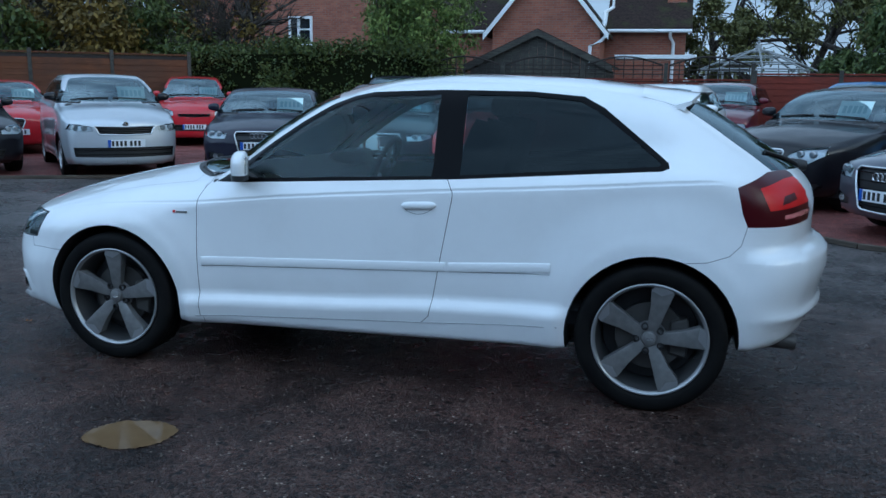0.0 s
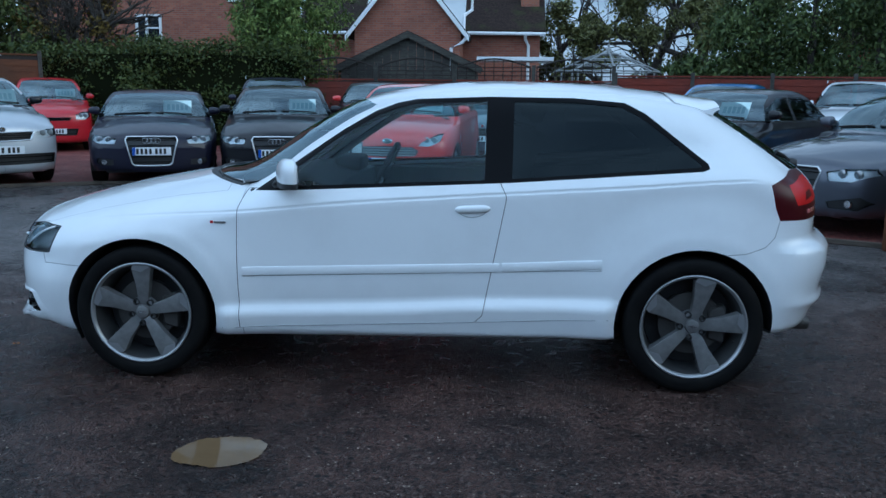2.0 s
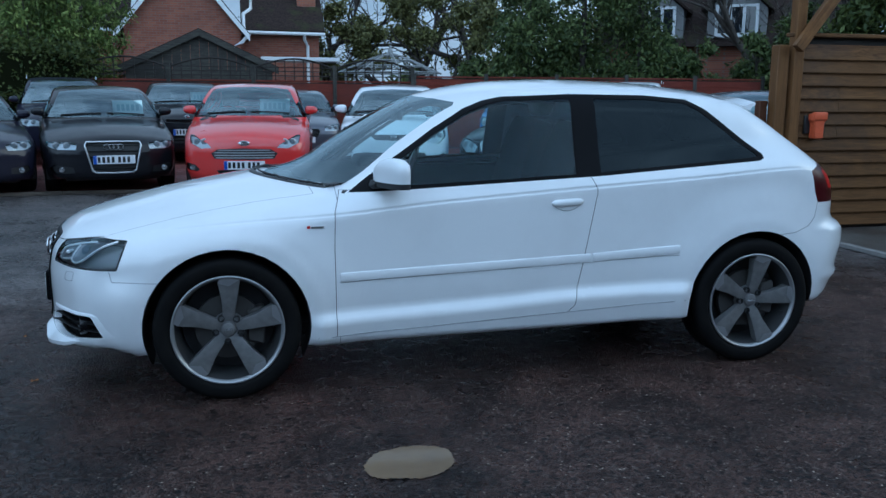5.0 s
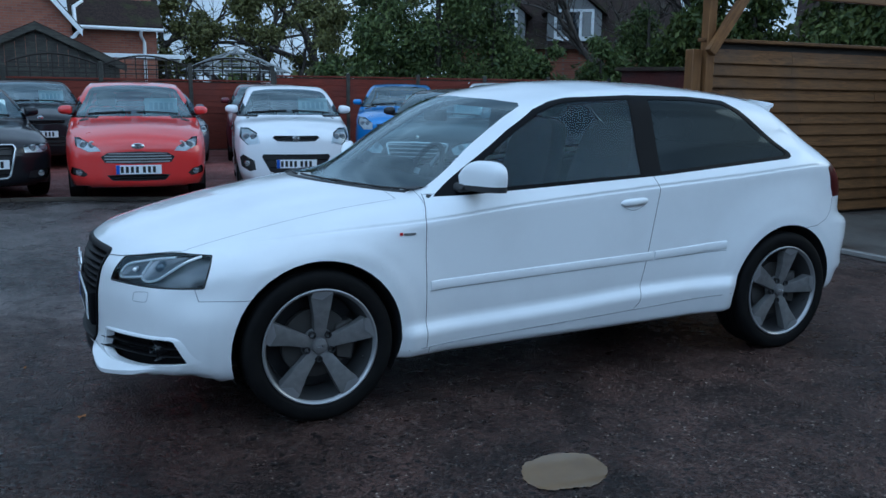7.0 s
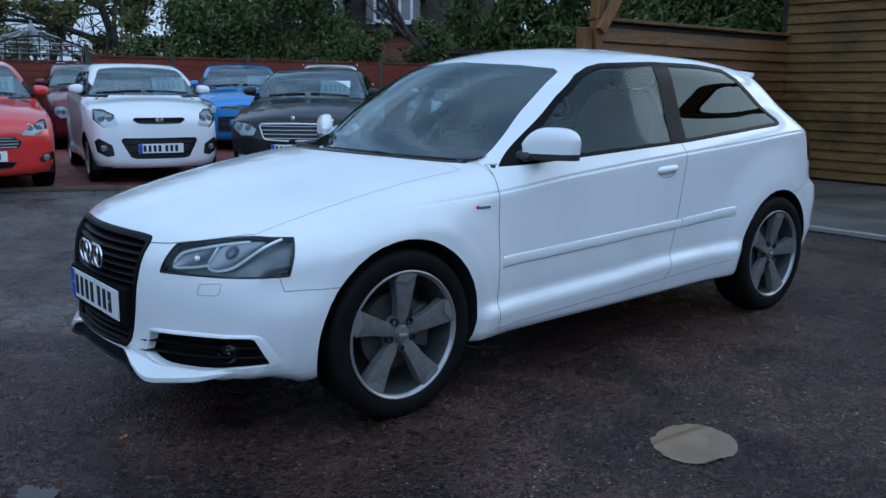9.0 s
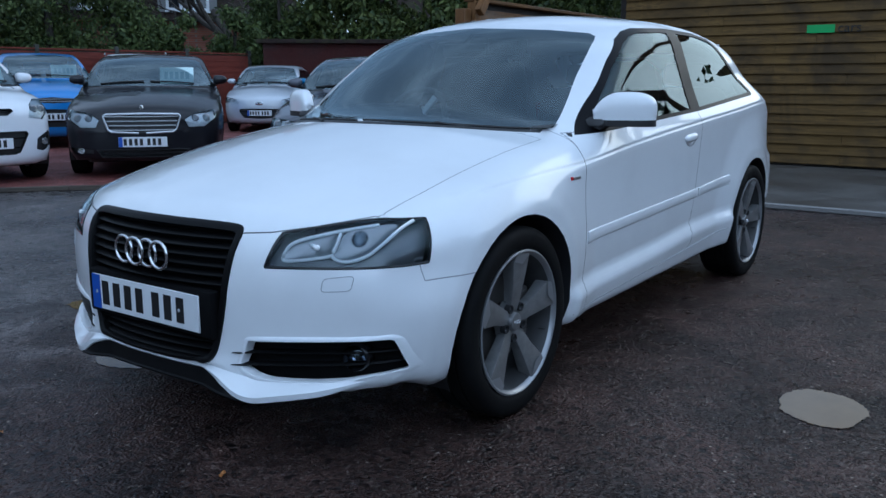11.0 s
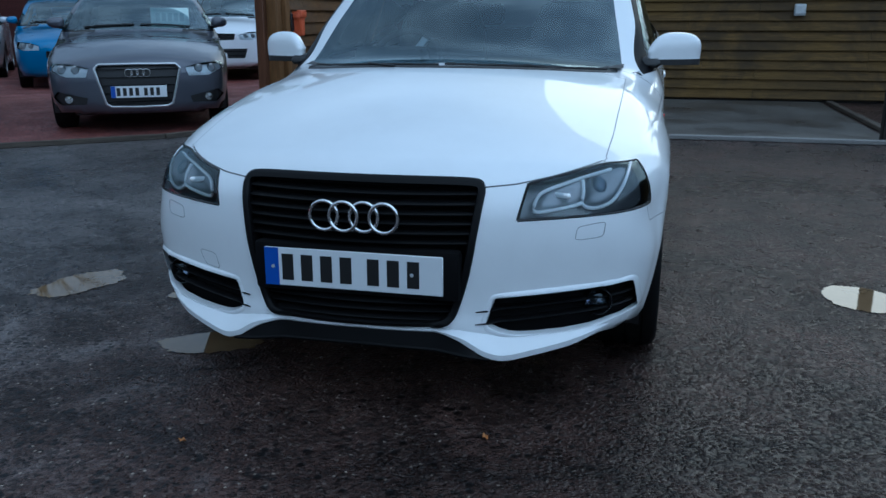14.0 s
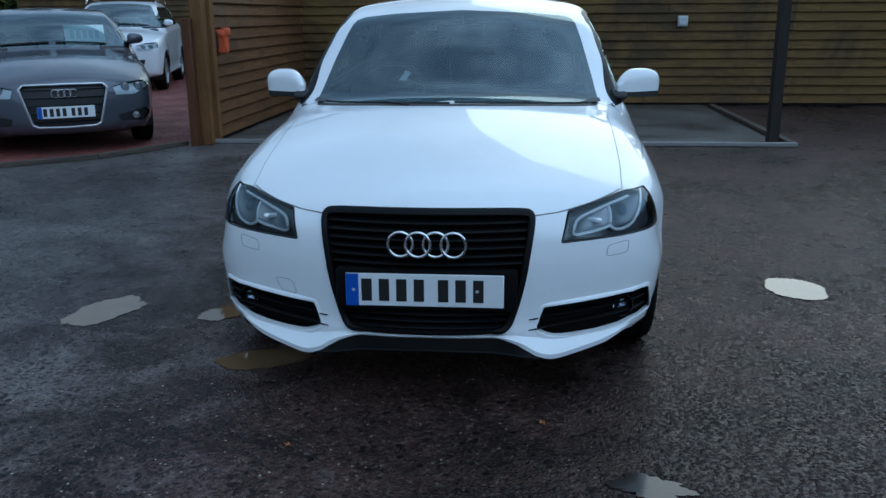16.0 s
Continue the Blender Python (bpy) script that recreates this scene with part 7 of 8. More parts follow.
upright("fence_post", "thick square timber post at the fence end", 4.02, 3.01, 1.84, 0.125, WOOD_POST)
upright("fence_post", "slim darker timber stub beside the thick post", 3.90, 3.09, 1.30, 0.09, WOOD_BROWN)
upright("canopy_post", "tall timber post carrying the bay's frame", 4.17, 2.97, 2.52, 0.11, WOOD_POST)
upright("canopy_post", "tall dark wet timber post standing on the kerb", 4.33, -2.90, 2.52, 0.11, WOOD_DARK)
frame_top = thing("timber_canopy", "timber beams and braces over the wash bay", "canopy")
for a, b, w in (((4.13, 3.3, 2.58), (4.33, -3.4, 2.58), 0.10), ((4.0, 2.90, 2.47), (8.2, 2.90, 2.47), 0.08), ((4.2, -2.9, 2.47), (8.2, -2.9, 2.47), 0.08), ((4.10, 2.86, 1.80), (4.62, 2.86, 2.50), 0.075), ((4.36, -2.85, 1.80), (4.85, -2.85, 2.50), 0.075)):
    d = Vector(b) - Vector(a)
    ob = part("beam", box_bm((0, -w / 2, -w * 0.7), (d.length, w / 2, w * 0.7), None, 0.006), WOOD_POST, frame_top)
    ob.matrix_basis = Matrix.Translation(a) @ d.to_track_quat("X", "Z").to_matrix().to_4x4()

ORANGE = _plastic("orange_plastic", (0.55, 0.10, 0.035), 0.45)
hook = thing("hose_holder", "orange plastic hose holder screwed to the fence", "hose holder")
bm = bmesh.new()
add_prism(bm, [(-0.075, 0.12), (0.075, 0.12), (0.085, 0.06), (0.06, 0.03), (0.055, -0.13), (-0.055, -0.13), (-0.06, 0.03), (-0.085, 0.06)], 2.86, 2.955, "xz", pose(4.42, 0, 1.06), 0.012)
part("holder", bm, ORANGE, hook)
part("bracket", box_bm((4.30, 2.935, 0.98), (4.54, 2.962, 1.16), None, 0.006), PLASTIC, hook)
part("cover", box_bm((4.345, 2.84, 1.115), (4.495, 2.9, 1.195), None, 0.014, 2), ORANGE, hook)

GREYBOX = _plastic("pale_grey_plastic", (0.5, 0.52, 0.53), 0.45)
sw = thing("switch_box", "small pale grey weatherproof socket on the boards", "socket")
part("case", box_bm((8.09, -2.66, 1.13), (8.168, -2.52, 1.28), None, 0.012, 2), GREYBOX, sw)
part("lid", box_bm((8.075, -2.65, 1.15), (8.092, -2.53, 1.26), None, 0.006), GREYBOX, sw)

sign = thing("wall_sign", "flat green bar with dark lettering on the boarded wall", "sign")
part("green_bar", box_bm((8.145, 0.19, 1.70), (8.163, 0.52, 1.80)), Mat("sign_green", (0.06, 0.42, 0.10), 0.5).mat, sign)
m = Matrix(((0, 0, -1, 8.150), (-1, 0, 0, 0.02), (0, 1, 0, 1.755), (0, 0, 0, 1)))
part("lettering", text_bm("cars", 0.17, m), PLATE_BLACK, sign, smooth=False)

# ---- puddles: thin films of brown water in hollows ----
def _puddle():
    m = Mat("puddle_water", (0.10, 0.075, 0.05), 0.03, 0, 0.0, 0.5)
    at = m.coords(world=True)
    k = m.noise(3.0, 5, 0.6, at)
    m.put(color=m.mix(m.ramp(k, (0.35, 0.0), (0.7, 1.0)), (0.115, 0.074, 0.037), (0.19, 0.127, 0.066)))
    m.b.inputs["IOR"].default_value = 1.43
    return m.bump(m.noise(2.0, 2, 0.5, at), 0.02, 0.01).mat


PUDDLE = _puddle()


def puddle(x, y, rx, ry, turn, seed, shape=0.18, mat=PUDDLE, label="shallow puddle of muddy brown water on the tarmac"):
    bm = bmesh.new()
    n = 120
    c = bm.verts.new((0, 0, 0))
    ring = []
    for i in range(n):
        a = 2 * math.pi * i / n
        k = 1 + shape * noise.noise(Vector((math.cos(a) * 1.3 + seed, math.sin(a) * 1.3, seed * 2))) + 0.4 * shape * noise.noise(Vector((math.cos(a) * 6 + seed, math.sin(a) * 6, 3.0))) + 0.035 * noise.noise(Vector((math.cos(a) * 17 + seed, math.sin(a) * 17, 5.0)))
        ring.append(bm.verts.new((rx * k * math.cos(a), ry * k * math.sin(a), 0)))
    for i in range(n):
        bm.faces.new((c, ring[i], ring[(i + 1) % n]))
    ob = finish("puddle", bm, mat, None, smooth=False)
    tagged(ob, label, "puddle", "puddles")
    ob.matrix_basis = pose(x, y, 0.0035, 0, 0, turn)


for p in ((-0.650, -1.645, 0.172, 0.142, 10, 1.0, 0.12), (-1.20, 1.60, 0.225, 0.125, -22, 2.0, 0.32), (-1.17, 1.02, 0.16, 0.08, -35, 3.0, 0.3), (-1.71, 0.70, 0.18, 0.10, -72, 4.0, 0.3)):
    puddle(*p)
CLEAR_WATER = Mat("rain_water", (0.030, 0.025, 0.022), 0.10, spec=0.35).mat
puddle(-2.55, -0.68, 0.12, 0.06, 75, 5.0, 0.5, CLEAR_WATER, "thin film of clear rain water on rough tarmac")


# a few fallen leaves on the tarmac
LEAF_DRY = _plastic("dry_leaf", (0.32, 0.13, 0.03), 0.7)
for x, y, turn, k in ((-2.18, -0.38, 20, 0.6), (-2.39, 0.42, 75, 0.5)):
    bm = bmesh.new()
    rim = [(math.cos(a) * 0.022 * k * (1 + 0.35 * math.cos(2 * a)), math.sin(a) * 0.013 * k, 0.006 + 0.004 * math.sin(3 * a)) for a in np.linspace(0, 2 * math.pi, 13)[:-1]]
    c0, c1 = bm.verts.new((0, 0, 0.003)), bm.verts.new((0, 0, 0.0042))
    up, dn = [bm.verts.new((p[0], p[1], p[2] + 0.0008)) for p in rim], [bm.verts.new(p) for p in rim]
    for i in range(12):
        bm.faces.new((c1, up[i], up[(i + 1) % 12]))
        bm.faces.new((c0, dn[(i + 1) % 12], dn[i]))
        bm.faces.new((up[i], dn[i], dn[(i + 1) % 12], up[(i + 1) % 12]))
    leaf = finish("fallen_leaf", bm, LEAF_DRY, None, smooth=False)
    tagged(leaf, "small orange-brown fallen leaf on the wet tarmac", "leaf", "fallen leaves")
    leaf.matrix_basis = pose(x, y, 0.001, 0, 0, turn)

# ---- foliage and trees ----
def _leaf(name, a, b, rough=0.55):
    m = Mat(name, a, rough)
    k = m.island()
    m.put(color=m.mix(m.ramp(k, (0.0, 0.0), (1.0, 1.0)), a, b))
    m.b.inputs["Transmission Weight"].default_value = 0.0
    m.b.inputs["Specular IOR Level"].default_value = 0.25
    return m.mat


LEAF_HEDGE = _leaf("hedge_leaf", (0.024, 0.040, 0.010), (0.090, 0.105, 0.024))
LEAF_BAMBOO = _leaf("bamboo_leaf", (0.055, 0.090, 0.020), (0.20, 0.25, 0.062))
LEAF_FIR = _leaf("conifer_leaf", (0.026, 0.044, 0.013), (0.105, 0.130, 0.036))
LEAF_OLIVE = _leaf("olive_leaf", (0.060, 0.066, 0.022), (0.17, 0.165, 0.055))
LEAF_AUTUMN = _leaf("autumn_leaf", (0.06, 0.045, 0.012), (0.16, 0.11, 0.02))


def _bark():
    m = Mat("bark", (0.05, 0.04, 0.03), 0.85)
    at = m.coords((6, 6, 1.5))
    k = m.noise(4, 6, 0.65, at)
    m.put(color=m.ramp(k, (0.3, (0.018, 0.014, 0.011)), (0.75, (0.075, 0.062, 0.05))))
    return m.bump(k, 0.6, 0.02).mat


BARK = _bark()
# near-black filler colour that imitates the shade inside a hedge
CORE_SHADE = Mat("hedge_core_shade", (0.010, 0.012, 0.005), 0.95, spec=0.03).mat


def leaf_mesh(name, blobs, count, size, mat, seed, droop=0.3, stretch=1.8, fill=0.35):
    """Many small leaves scattered through the outer part of a set of (centre, radii) blobs; clumped, with gaps."""
    r = np.random.RandomState(seed)
    w = np.array([b[1][0] * b[1][1] + b[1][1] * b[1][2] + b[1][0] * b[1][2] for b in blobs])
    pick = r.choice(len(blobs), count, p=w / w.sum())
    c = np.array([b[0] for b in blobs])[pick]
    rad = np.array([b[1] for b in blobs])[pick]
    d = r.normal(size=(count, 3))
    d /= np.linalg.norm(d, axis=1)[:, None]
    # tufts: pull directions towards a limited set of tuft axes
    tuft = r.normal(size=(max(24, len(blobs) * 14), 3))
    tuft /= np.linalg.norm(tuft, axis=1)[:, None]
    near = tuft[r.randint(0, len(tuft), count)]
    mixw = r.uniform(0.25, 0.95, count)[:, None]
    d = d * (1 - mixw) + near * mixw
    d /= np.linalg.norm(d, axis=1)[:, None]
    dist = (1 - fill * r.random_sample(count) ** 1.5) * (0.86 + 0.26 * np.sin(near[:, 0] * 7 + near[:, 2] * 9))
    p = c + d * rad * dist[:, None] + r.normal(scale=size * 0.6, size=(count, 3))
    p[:, 2] = np.maximum(p[:, 2], 0.02)
    ax = r.normal(size=(count, 3)) + np.array([0, 0, -droop])
    ax /= np.linalg.norm(ax, axis=1)[:, None]
    u = np.cross(ax, r.normal(size=(count, 3)))
    u /= np.linalg.norm(u, axis=1)[:, None]
    s = size * r.uniform(0.6, 1.35, count)[:, None]
    v = np.stack([p, p + ax * s * stretch * 0.5 + u * s * 0.5, p + ax * s * stretch, p + ax * s * stretch * 0.5 - u * s * 0.5], axis=1).reshape(-1, 3)
    me = bpy.data.meshes.new(name)
    idx = np.arange(count * 4).reshape(-1, 4)
    me.from_pydata(v.tolist(), [], idx.tolist())
    me.materials.append(mat)
    return new(name, me)


def grow(bm, p, d, r, length, depth, rg, spread=0.55, up=0.12, kids=3):
    """A limb that bends as it goes and carries thinner ones."""
    pts = [Vector(p)]
    d = Vector(d).normalized()
    n = 4
    for i in range(n):
        d = (d + Vector((rg.gauss(0, 0.16), rg.gauss(0, 0.16), rg.gauss(0, 0.12) + up * 0.3))).normalized()
        pts.append(pts[-1] + d * length / n)
    add_tube(bm, pts, r, 5 if depth > 1 else 3, r * 0.55)
    if depth <= 0:
        return
    for k in range(kids + (1 if depth > 2 else 0)):
        t = rg.uniform(0.35, 1.0)
        i = min(int(t * n), n - 1)
        q = pts[i].lerp(pts[i + 1], t * n - i)
        e = (d + Vector((rg.gauss(0, spread), rg.gauss(0, spread), rg.gauss(0, spread * 0.7) + up))).normalized()
        grow(bm, q, e, r * rg.uniform(0.42, 0.62), length * rg.uniform(0.55, 0.8), depth - 1, rg, spread, up, kids)


def bare_tree(x, y, h, r, seed, label, depth=4, lean=(0, 0), leaves=None, kids=3, z0=0.0):
    tr = thing("tree", label, "tree", "trees behind the fences", at=pose(x, y, z0))
    rg = random.Random(seed)
    bm = bmesh.new()
    grow(bm, (0, 0, -0.05), (lean[0], lean[1], 1), r, h * 0.45, depth, rg, kids=kids)
    part("trunk", bm, BARK, tr, "bare grey-brown trunk and limbs", sharp=0)
    if leaves:
        mat, n, size = leaves
        blobs = []
        for i in range(16):
            a = rg.uniform(0, 6.28)
            q = rg.uniform(0.1, 0.30) * h
            blobs.append(((q * math.cos(a) + lean[0] * h * 0.5, q * math.sin(a) + lean[1] * h * 0.5, h * rg.uniform(0.42, 0.95)), (h * 0.11, h * 0.11, h * 0.075)))
        ob = leaf_mesh("crown", blobs, n, size, mat, seed, fill=0.9)
        ob.parent = tr
    return tr


def conifer(x, y, h, r, seed, label, n=9000, mat=None, size=0.085):
    tr = thing("tree", label, "tree", "evergreens behind the fence", at=pose(x, y, 0))
    rg = random.Random(seed)
    bm = bmesh.new()
    add_tube(bm, [(0, 0, -0.05), (0.05, 0.02, h * 0.5), (0, 0, h * 0.97)], 0.14, 7, 0.02)
    part("trunk", bm, BARK, tr)
    blobs = []
    for i in range(int(h * 4.5)):
        z = h * (0.06 + 0.9 * i / int(h * 4.5))
        rr = r * (1 - 0.75 * (z / h) ** 1.6)
        a = rg.uniform(0, 6.28)
        q = rr * rg.uniform(0.25, 0.7)
        blobs.append(((q * math.cos(a), q * math.sin(a), z), (rr * 0.52, rr * 0.52, rr * 0.36)))
    ob = leaf_mesh("crown", blobs, n, size, mat or LEAF_FIR, seed, droop=0.8, stretch=2.4, fill=0.5)
    ob.parent = tr
    return tr


def hedge(name, label, pts, h, w, seed, n, mat, size=0.07):
    """A clipped but shaggy run of evergreen shrubs along points."""
    hd = thing(name, label, "hedge", kind="")
    rg = random.Random(seed)
    bm = bmesh.new()
    blobs = []
    for a, b in zip(pts, pts[1:]):
        L = math.hypot(b[0] - a[0], b[1] - a[1])
        for i in range(int(L / 0.55) + 1):
            f = i / max(int(L / 0.55), 1)
            x, y = a[0] + (b[0] - a[0]) * f, a[1] + (b[1] - a[1]) * f
            hh = h * (1 + 0.10 * noise.noise(Vector((x * 0.7, y * 0.7, seed))))
            for z in np.arange(0.3, hh, 0.5):
                blobs.append(((x + rg.gauss(0, 0.12), y + rg.gauss(0, 0.12), min(z + rg.gauss(0, 0.1), hh - 0.25)), (0.5, w * 0.5, 0.36)))
        ang = math.degrees(math.atan2(b[1] - a[1], b[0] - a[0]))
        # a plain dark box stands in for the shaded depth between the leaves
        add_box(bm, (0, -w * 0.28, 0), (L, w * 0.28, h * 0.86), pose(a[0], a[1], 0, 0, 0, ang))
    part("inner_shade_box", bm, CORE_SHADE, hd)
    ob = leaf_mesh("foliage", blobs, n, size, mat, seed, droop=0.2, stretch=1.7, fill=0.4)
    ob.parent = hd
    return hd


# ---- brick house and its shed ----
def _brick():
    m = Mat("red_brick", (0.3, 0.1, 0.06), 0.85)
    at = m.coords(world=True)
    sp = m.n.new("ShaderNodeSeparateXYZ")
    m.l.new(at, sp.inputs[0])
    cb = m.n.new("ShaderNodeCombineXYZ")
    m.l.new(m.math("ADD", sp.outputs[0], sp.outputs[1]), cb.inputs[0])
    m.l.new(sp.outputs[2], cb.inputs[1])
    t = m.n.new("ShaderNodeTexBrick")
    m.l.new(cb.outputs[0], t.inputs["Vector"])
    t.inputs["Scale"].default_value = 1.0
    t.inputs["Brick Width"].default_value, t.inputs["Row Height"].default_value, t.inputs["Mortar Size"].default_value = 0.225, 0.075, 0.007
    t.inputs["Color1"].default_value, t.inputs["Color2"].default_value, t.inputs["Mortar"].default_value = (0.24, 0.075, 0.045, 1), (0.34, 0.125, 0.07, 1), (0.22, 0.17, 0.14, 1)
    k = m.noise(0.9, 6, 0.65, at)
    m.put(color=m.mix(m.ramp(k, (0.35, 0.0), (0.75, 0.55)), t.outputs["Color"], (0.12, 0.055, 0.04)))
    return m.bump(t.outputs["Fac"], -0.4, 0.01).mat


def _tiles():
    m = Mat("roof_tiles", (0.06, 0.045, 0.04), 0.8, spec=0.15)
    at = m.coords(world=True)
    k, b = m.noise(1.4, 6, 0.65, at), m.noise(14, 3, 0.6, at)
    c = m.mix(m.ramp(b, (0.3, 0.0), (0.7, 1.0)), (0.016, 0.011, 0.010), (0.042, 0.028, 0.023))
    m.put(color=m.mix(m.ramp(k, (0.5, 0.0), (0.72, 0.8)), c, (0.045, 0.055, 0.018)))
    return m.bump(b, 0.5, 0.02).mat


BRICK, TILES = _brick(), _tiles()
UPVC = _plastic("white_upvc", (0.72, 0.74, 0.76), 0.4)
PANE = Mat("dark_pane", (0.02, 0.024, 0.03), 0.05, 0, 0.8).mat


def window(parent, x, y, z, w, h, turn=0, bars=(0.42,), mid=0.55):
    """A white casement set in a wall that faces -y."""
    wd = part("window", box_bm((-w / 2, 0.02, -h / 2), (w / 2, 0.05, h / 2), pose(x, y, z, 0, 0, turn)), PANE, parent, "white casement window with dark panes")
    f = bmesh.new()
    t = 0.075
    for lo, hi in (((-w / 2 - 0.02, -0.03, -h / 2 - 0.02), (-w / 2 + t, 0.04, h / 2 + 0.02)), ((w / 2 - t, -0.03, -h / 2 - 0.02), (w / 2 + 0.02, 0.04, h / 2 + 0.02)), ((-w / 2 + t, -0.028, h / 2 - t), (w / 2 - t, 0.04, h / 2 + 0.018)), ((-w / 2 + t, -0.028, -h / 2 - 0.018), (w / 2 - t, 0.04, -h / 2 + t))):
        add_box(f, lo, hi, pose(x, y, z, 0, 0, turn), 0.006)
    part("frame", f, UPVC, wd)
    for b in bars:
        part("mullion", box_bm((-w / 2 + b * w - 0.05, -0.026, -h / 2 + t), (-w / 2 + b * w + 0.05, 0.035, h / 2 - t), pose(x, y, z, 0, 0, turn), 0.005), UPVC, wd)
    if mid:
        part("transom", box_bm((-w / 2 + (bars[-1] * w + 0.05 if bars else t), -0.024, -h / 2 + mid * h - 0.03), (w / 2 - t, 0.033, -h / 2 + mid * h + 0.03), pose(x, y, z, 0, 0, turn), 0.004), UPVC, wd)
    part("sill", box_bm((-w / 2 - 0.06, -0.09, -h / 2 - 0.07), (w / 2 + 0.06, 0.03, -h / 2 - 0.02), pose(x, y, z, 0, 0, turn), 0.006), UPVC, wd)
    return wd


house = thing("house", "red brick house with a white-edged gable and dark tiled roof", "house")
GX0, GX1, GY, EZ, AZ = -4.37, -0.87, 24.0, 3.42, 5.55
bm = bmesh.new()
add_prism(bm, [(GX0, 0), (GX1, 0), (GX1, EZ), ((GX0 + GX1) / 2, AZ), (GX0, EZ)], GY, GY + 9, "xz")
part("gable_wall", bm, BRICK, house)
part("wing_wall", box_bm((GX1, 26.2, 0), (1.82, 31.0, 3.4)), BRICK, house)
part("wing_wall", box_bm((-6.6, 26.2, 0), (GX0, 31.0, 3.4)), BRICK, house)
mx = (GX0 + GX1) / 2
for s in (-1, 1):
    bm = bmesh.new()
    x1 = mx + s * ((GX1 - GX0) / 2 + 0.28)
    z1 = EZ - 0.28 * (AZ - EZ) / ((GX1 - GX0) / 2)
    add_prism(bm, [(mx, AZ + 0.02), (x1, z1 + 0.02), (x1, z1 + 0.14), (mx, AZ + 0.16)], GY - 0.22, GY + 9, "xz")
    part("roof", bm, TILES, house)
    bm = bmesh.new()
    add_prism(bm, [(mx, AZ - 0.10), (x1, z1 - 0.10), (x1, z1 + 0.10), (mx, AZ + 0.10)], GY - 0.26, GY - 0.225, "xz")
    part("barge_board", bm, UPVC, house, "white barge board")
for x0, x1 in ((GX1 + 0.05, 2.0), (-6.7, GX0 - 0.05)):
    bm = bmesh.new()
    add_prism(bm, [(25.9, 3.36), (30.8, 7.4), (30.8, 7.55), (25.9, 3.50)], x0, x1, "yz")
    part("roof", bm, TILES, house)
    bm = bmesh.new()
    add_tube(bm, [(x0, 25.85, 3.40), (x1, 25.85, 3.38)], 0.06, 8)
    part("gutter", bm, UPVC, house, "white plastic gutter")
for pts in (((1.30, 25.84, 3.36), (1.30, 25.95, 3.2), (1.42, 26.1, 3.0), (1.42, 26.12, 0.2)), ((GX1 + 0.28, GY - 0.1, EZ - 0.2), (GX1 + 0.05, GY - 0.05, EZ - 0.45), (GX1 - 0.3, GY - 0.06, EZ - 0.62), (GX1 - 0.3, GY - 0.06, 0.2)), ((GX1 + 0.35, 24.6, 4.5), (GX1 + 0.35, 24.5, 4.05), (GX1 + 0.1, 24.2, 3.85), (GX1 + 0.1, GY - 0.1, EZ - 0.1))):
    bm = bmesh.new()
    add_tube(bm, pts, 0.055, 8)
    part("downpipe", bm, UPVC, house, "white downpipe")
part("chimney", box_bm((1.15, 27.0, 3.9), (1.80, 27.7, 7.4), None, 0.01), BRICK, house)
part("chimney_flashing", box_bm((1.10, 26.9, 4.05), (1.86, 27.75, 4.2), None, 0.01), WOOD_GREY, house)
part("lean_to_roof", box_bm((-0.3, 22.6, 2.35), (2.1, 23.9, 2.47), pose(0, 0, 0), 0.01), UPVC, house, "pale lean-to roof")

block = thing("house", "plain red brick house end with one white window", "house")
bm = bmesh.new()
add_prism(bm, [(-17.5, 0), (-8.7, 0), (-8.7, 5.2), (-13.1, 8.2), (-17.5, 5.2)], 27.2, 35, "xz")
part("wall", bm, BRICK, block)
for s in (-1, 1):
    bm = bmesh.new()
    add_prism(bm, [(-13.1, 8.25), (-13.1 + s * 4.7, 5.0), (-13.1 + s * 4.7, 5.15), (-13.1, 8.4)], 26.95, 35, "xz")
    part("roof", bm, TILES, block)
window(block, -12.6, 27.17, 3.55, 0.95, 1.05)
part("wall_vent", box_bm((-9.6, 27.12, 4.55), (-9.1, 27.2, 4.75)), UPVC, block)

shed = thing("shed", "weathered grey timber shed with a shallow gable", "shed")
SX, SY, SA, SE, SW = -1.95, 17.75, 2.86, 2.02, 1.75
n = 16
for i in range(n):
    x0, x1 = SX - SW + 2 * SW * i / n, SX - SW + 2 * SW * (i + 1) / n
    zt = lambda x: SA - 0.08 - abs(x - SX) * (SA - SE) / SW
    bm = bmesh.new()
    add_prism(bm, [(x0 + 0.004, 0.05), (x1 - 0.004, 0.05), (x1 - 0.004, zt(x1)), (x0 + 0.004, zt(x0))], SY + 0.004 * (i % 2), SY + 0.03, "xz")
    part("board", bm, WOOD_GREY, shed)
for s in (-1, 1):
    bm = bmesh.new()
    x1, z1 = SX + s * (SW + 0.15), SE - 0.08
    add_prism(bm, [(SX, SA - 0.02), (x1, z1), (x1, z1 + 0.07), (SX, SA + 0.05)], SY - 0.12, SY + 3.2, "xz")
    part("roof", bm, TILES, shed)
    bm = bmesh.new()
    add_prism(bm, [(SX, SA - 0.13), (x1, z1 - 0.11), (x1, z1 + 0.05), (SX, SA + 0.03)], SY - 0.15, SY - 0.122, "xz")
    part("barge_board", bm, WOOD_GREY, shed, "mossy grey barge board")
part("body", box_bm((SX - SW, SY + 0.035, 0.0), (SX + SW, SY + 3.0, SE - 0.1)), WOOD_GREY, shed)

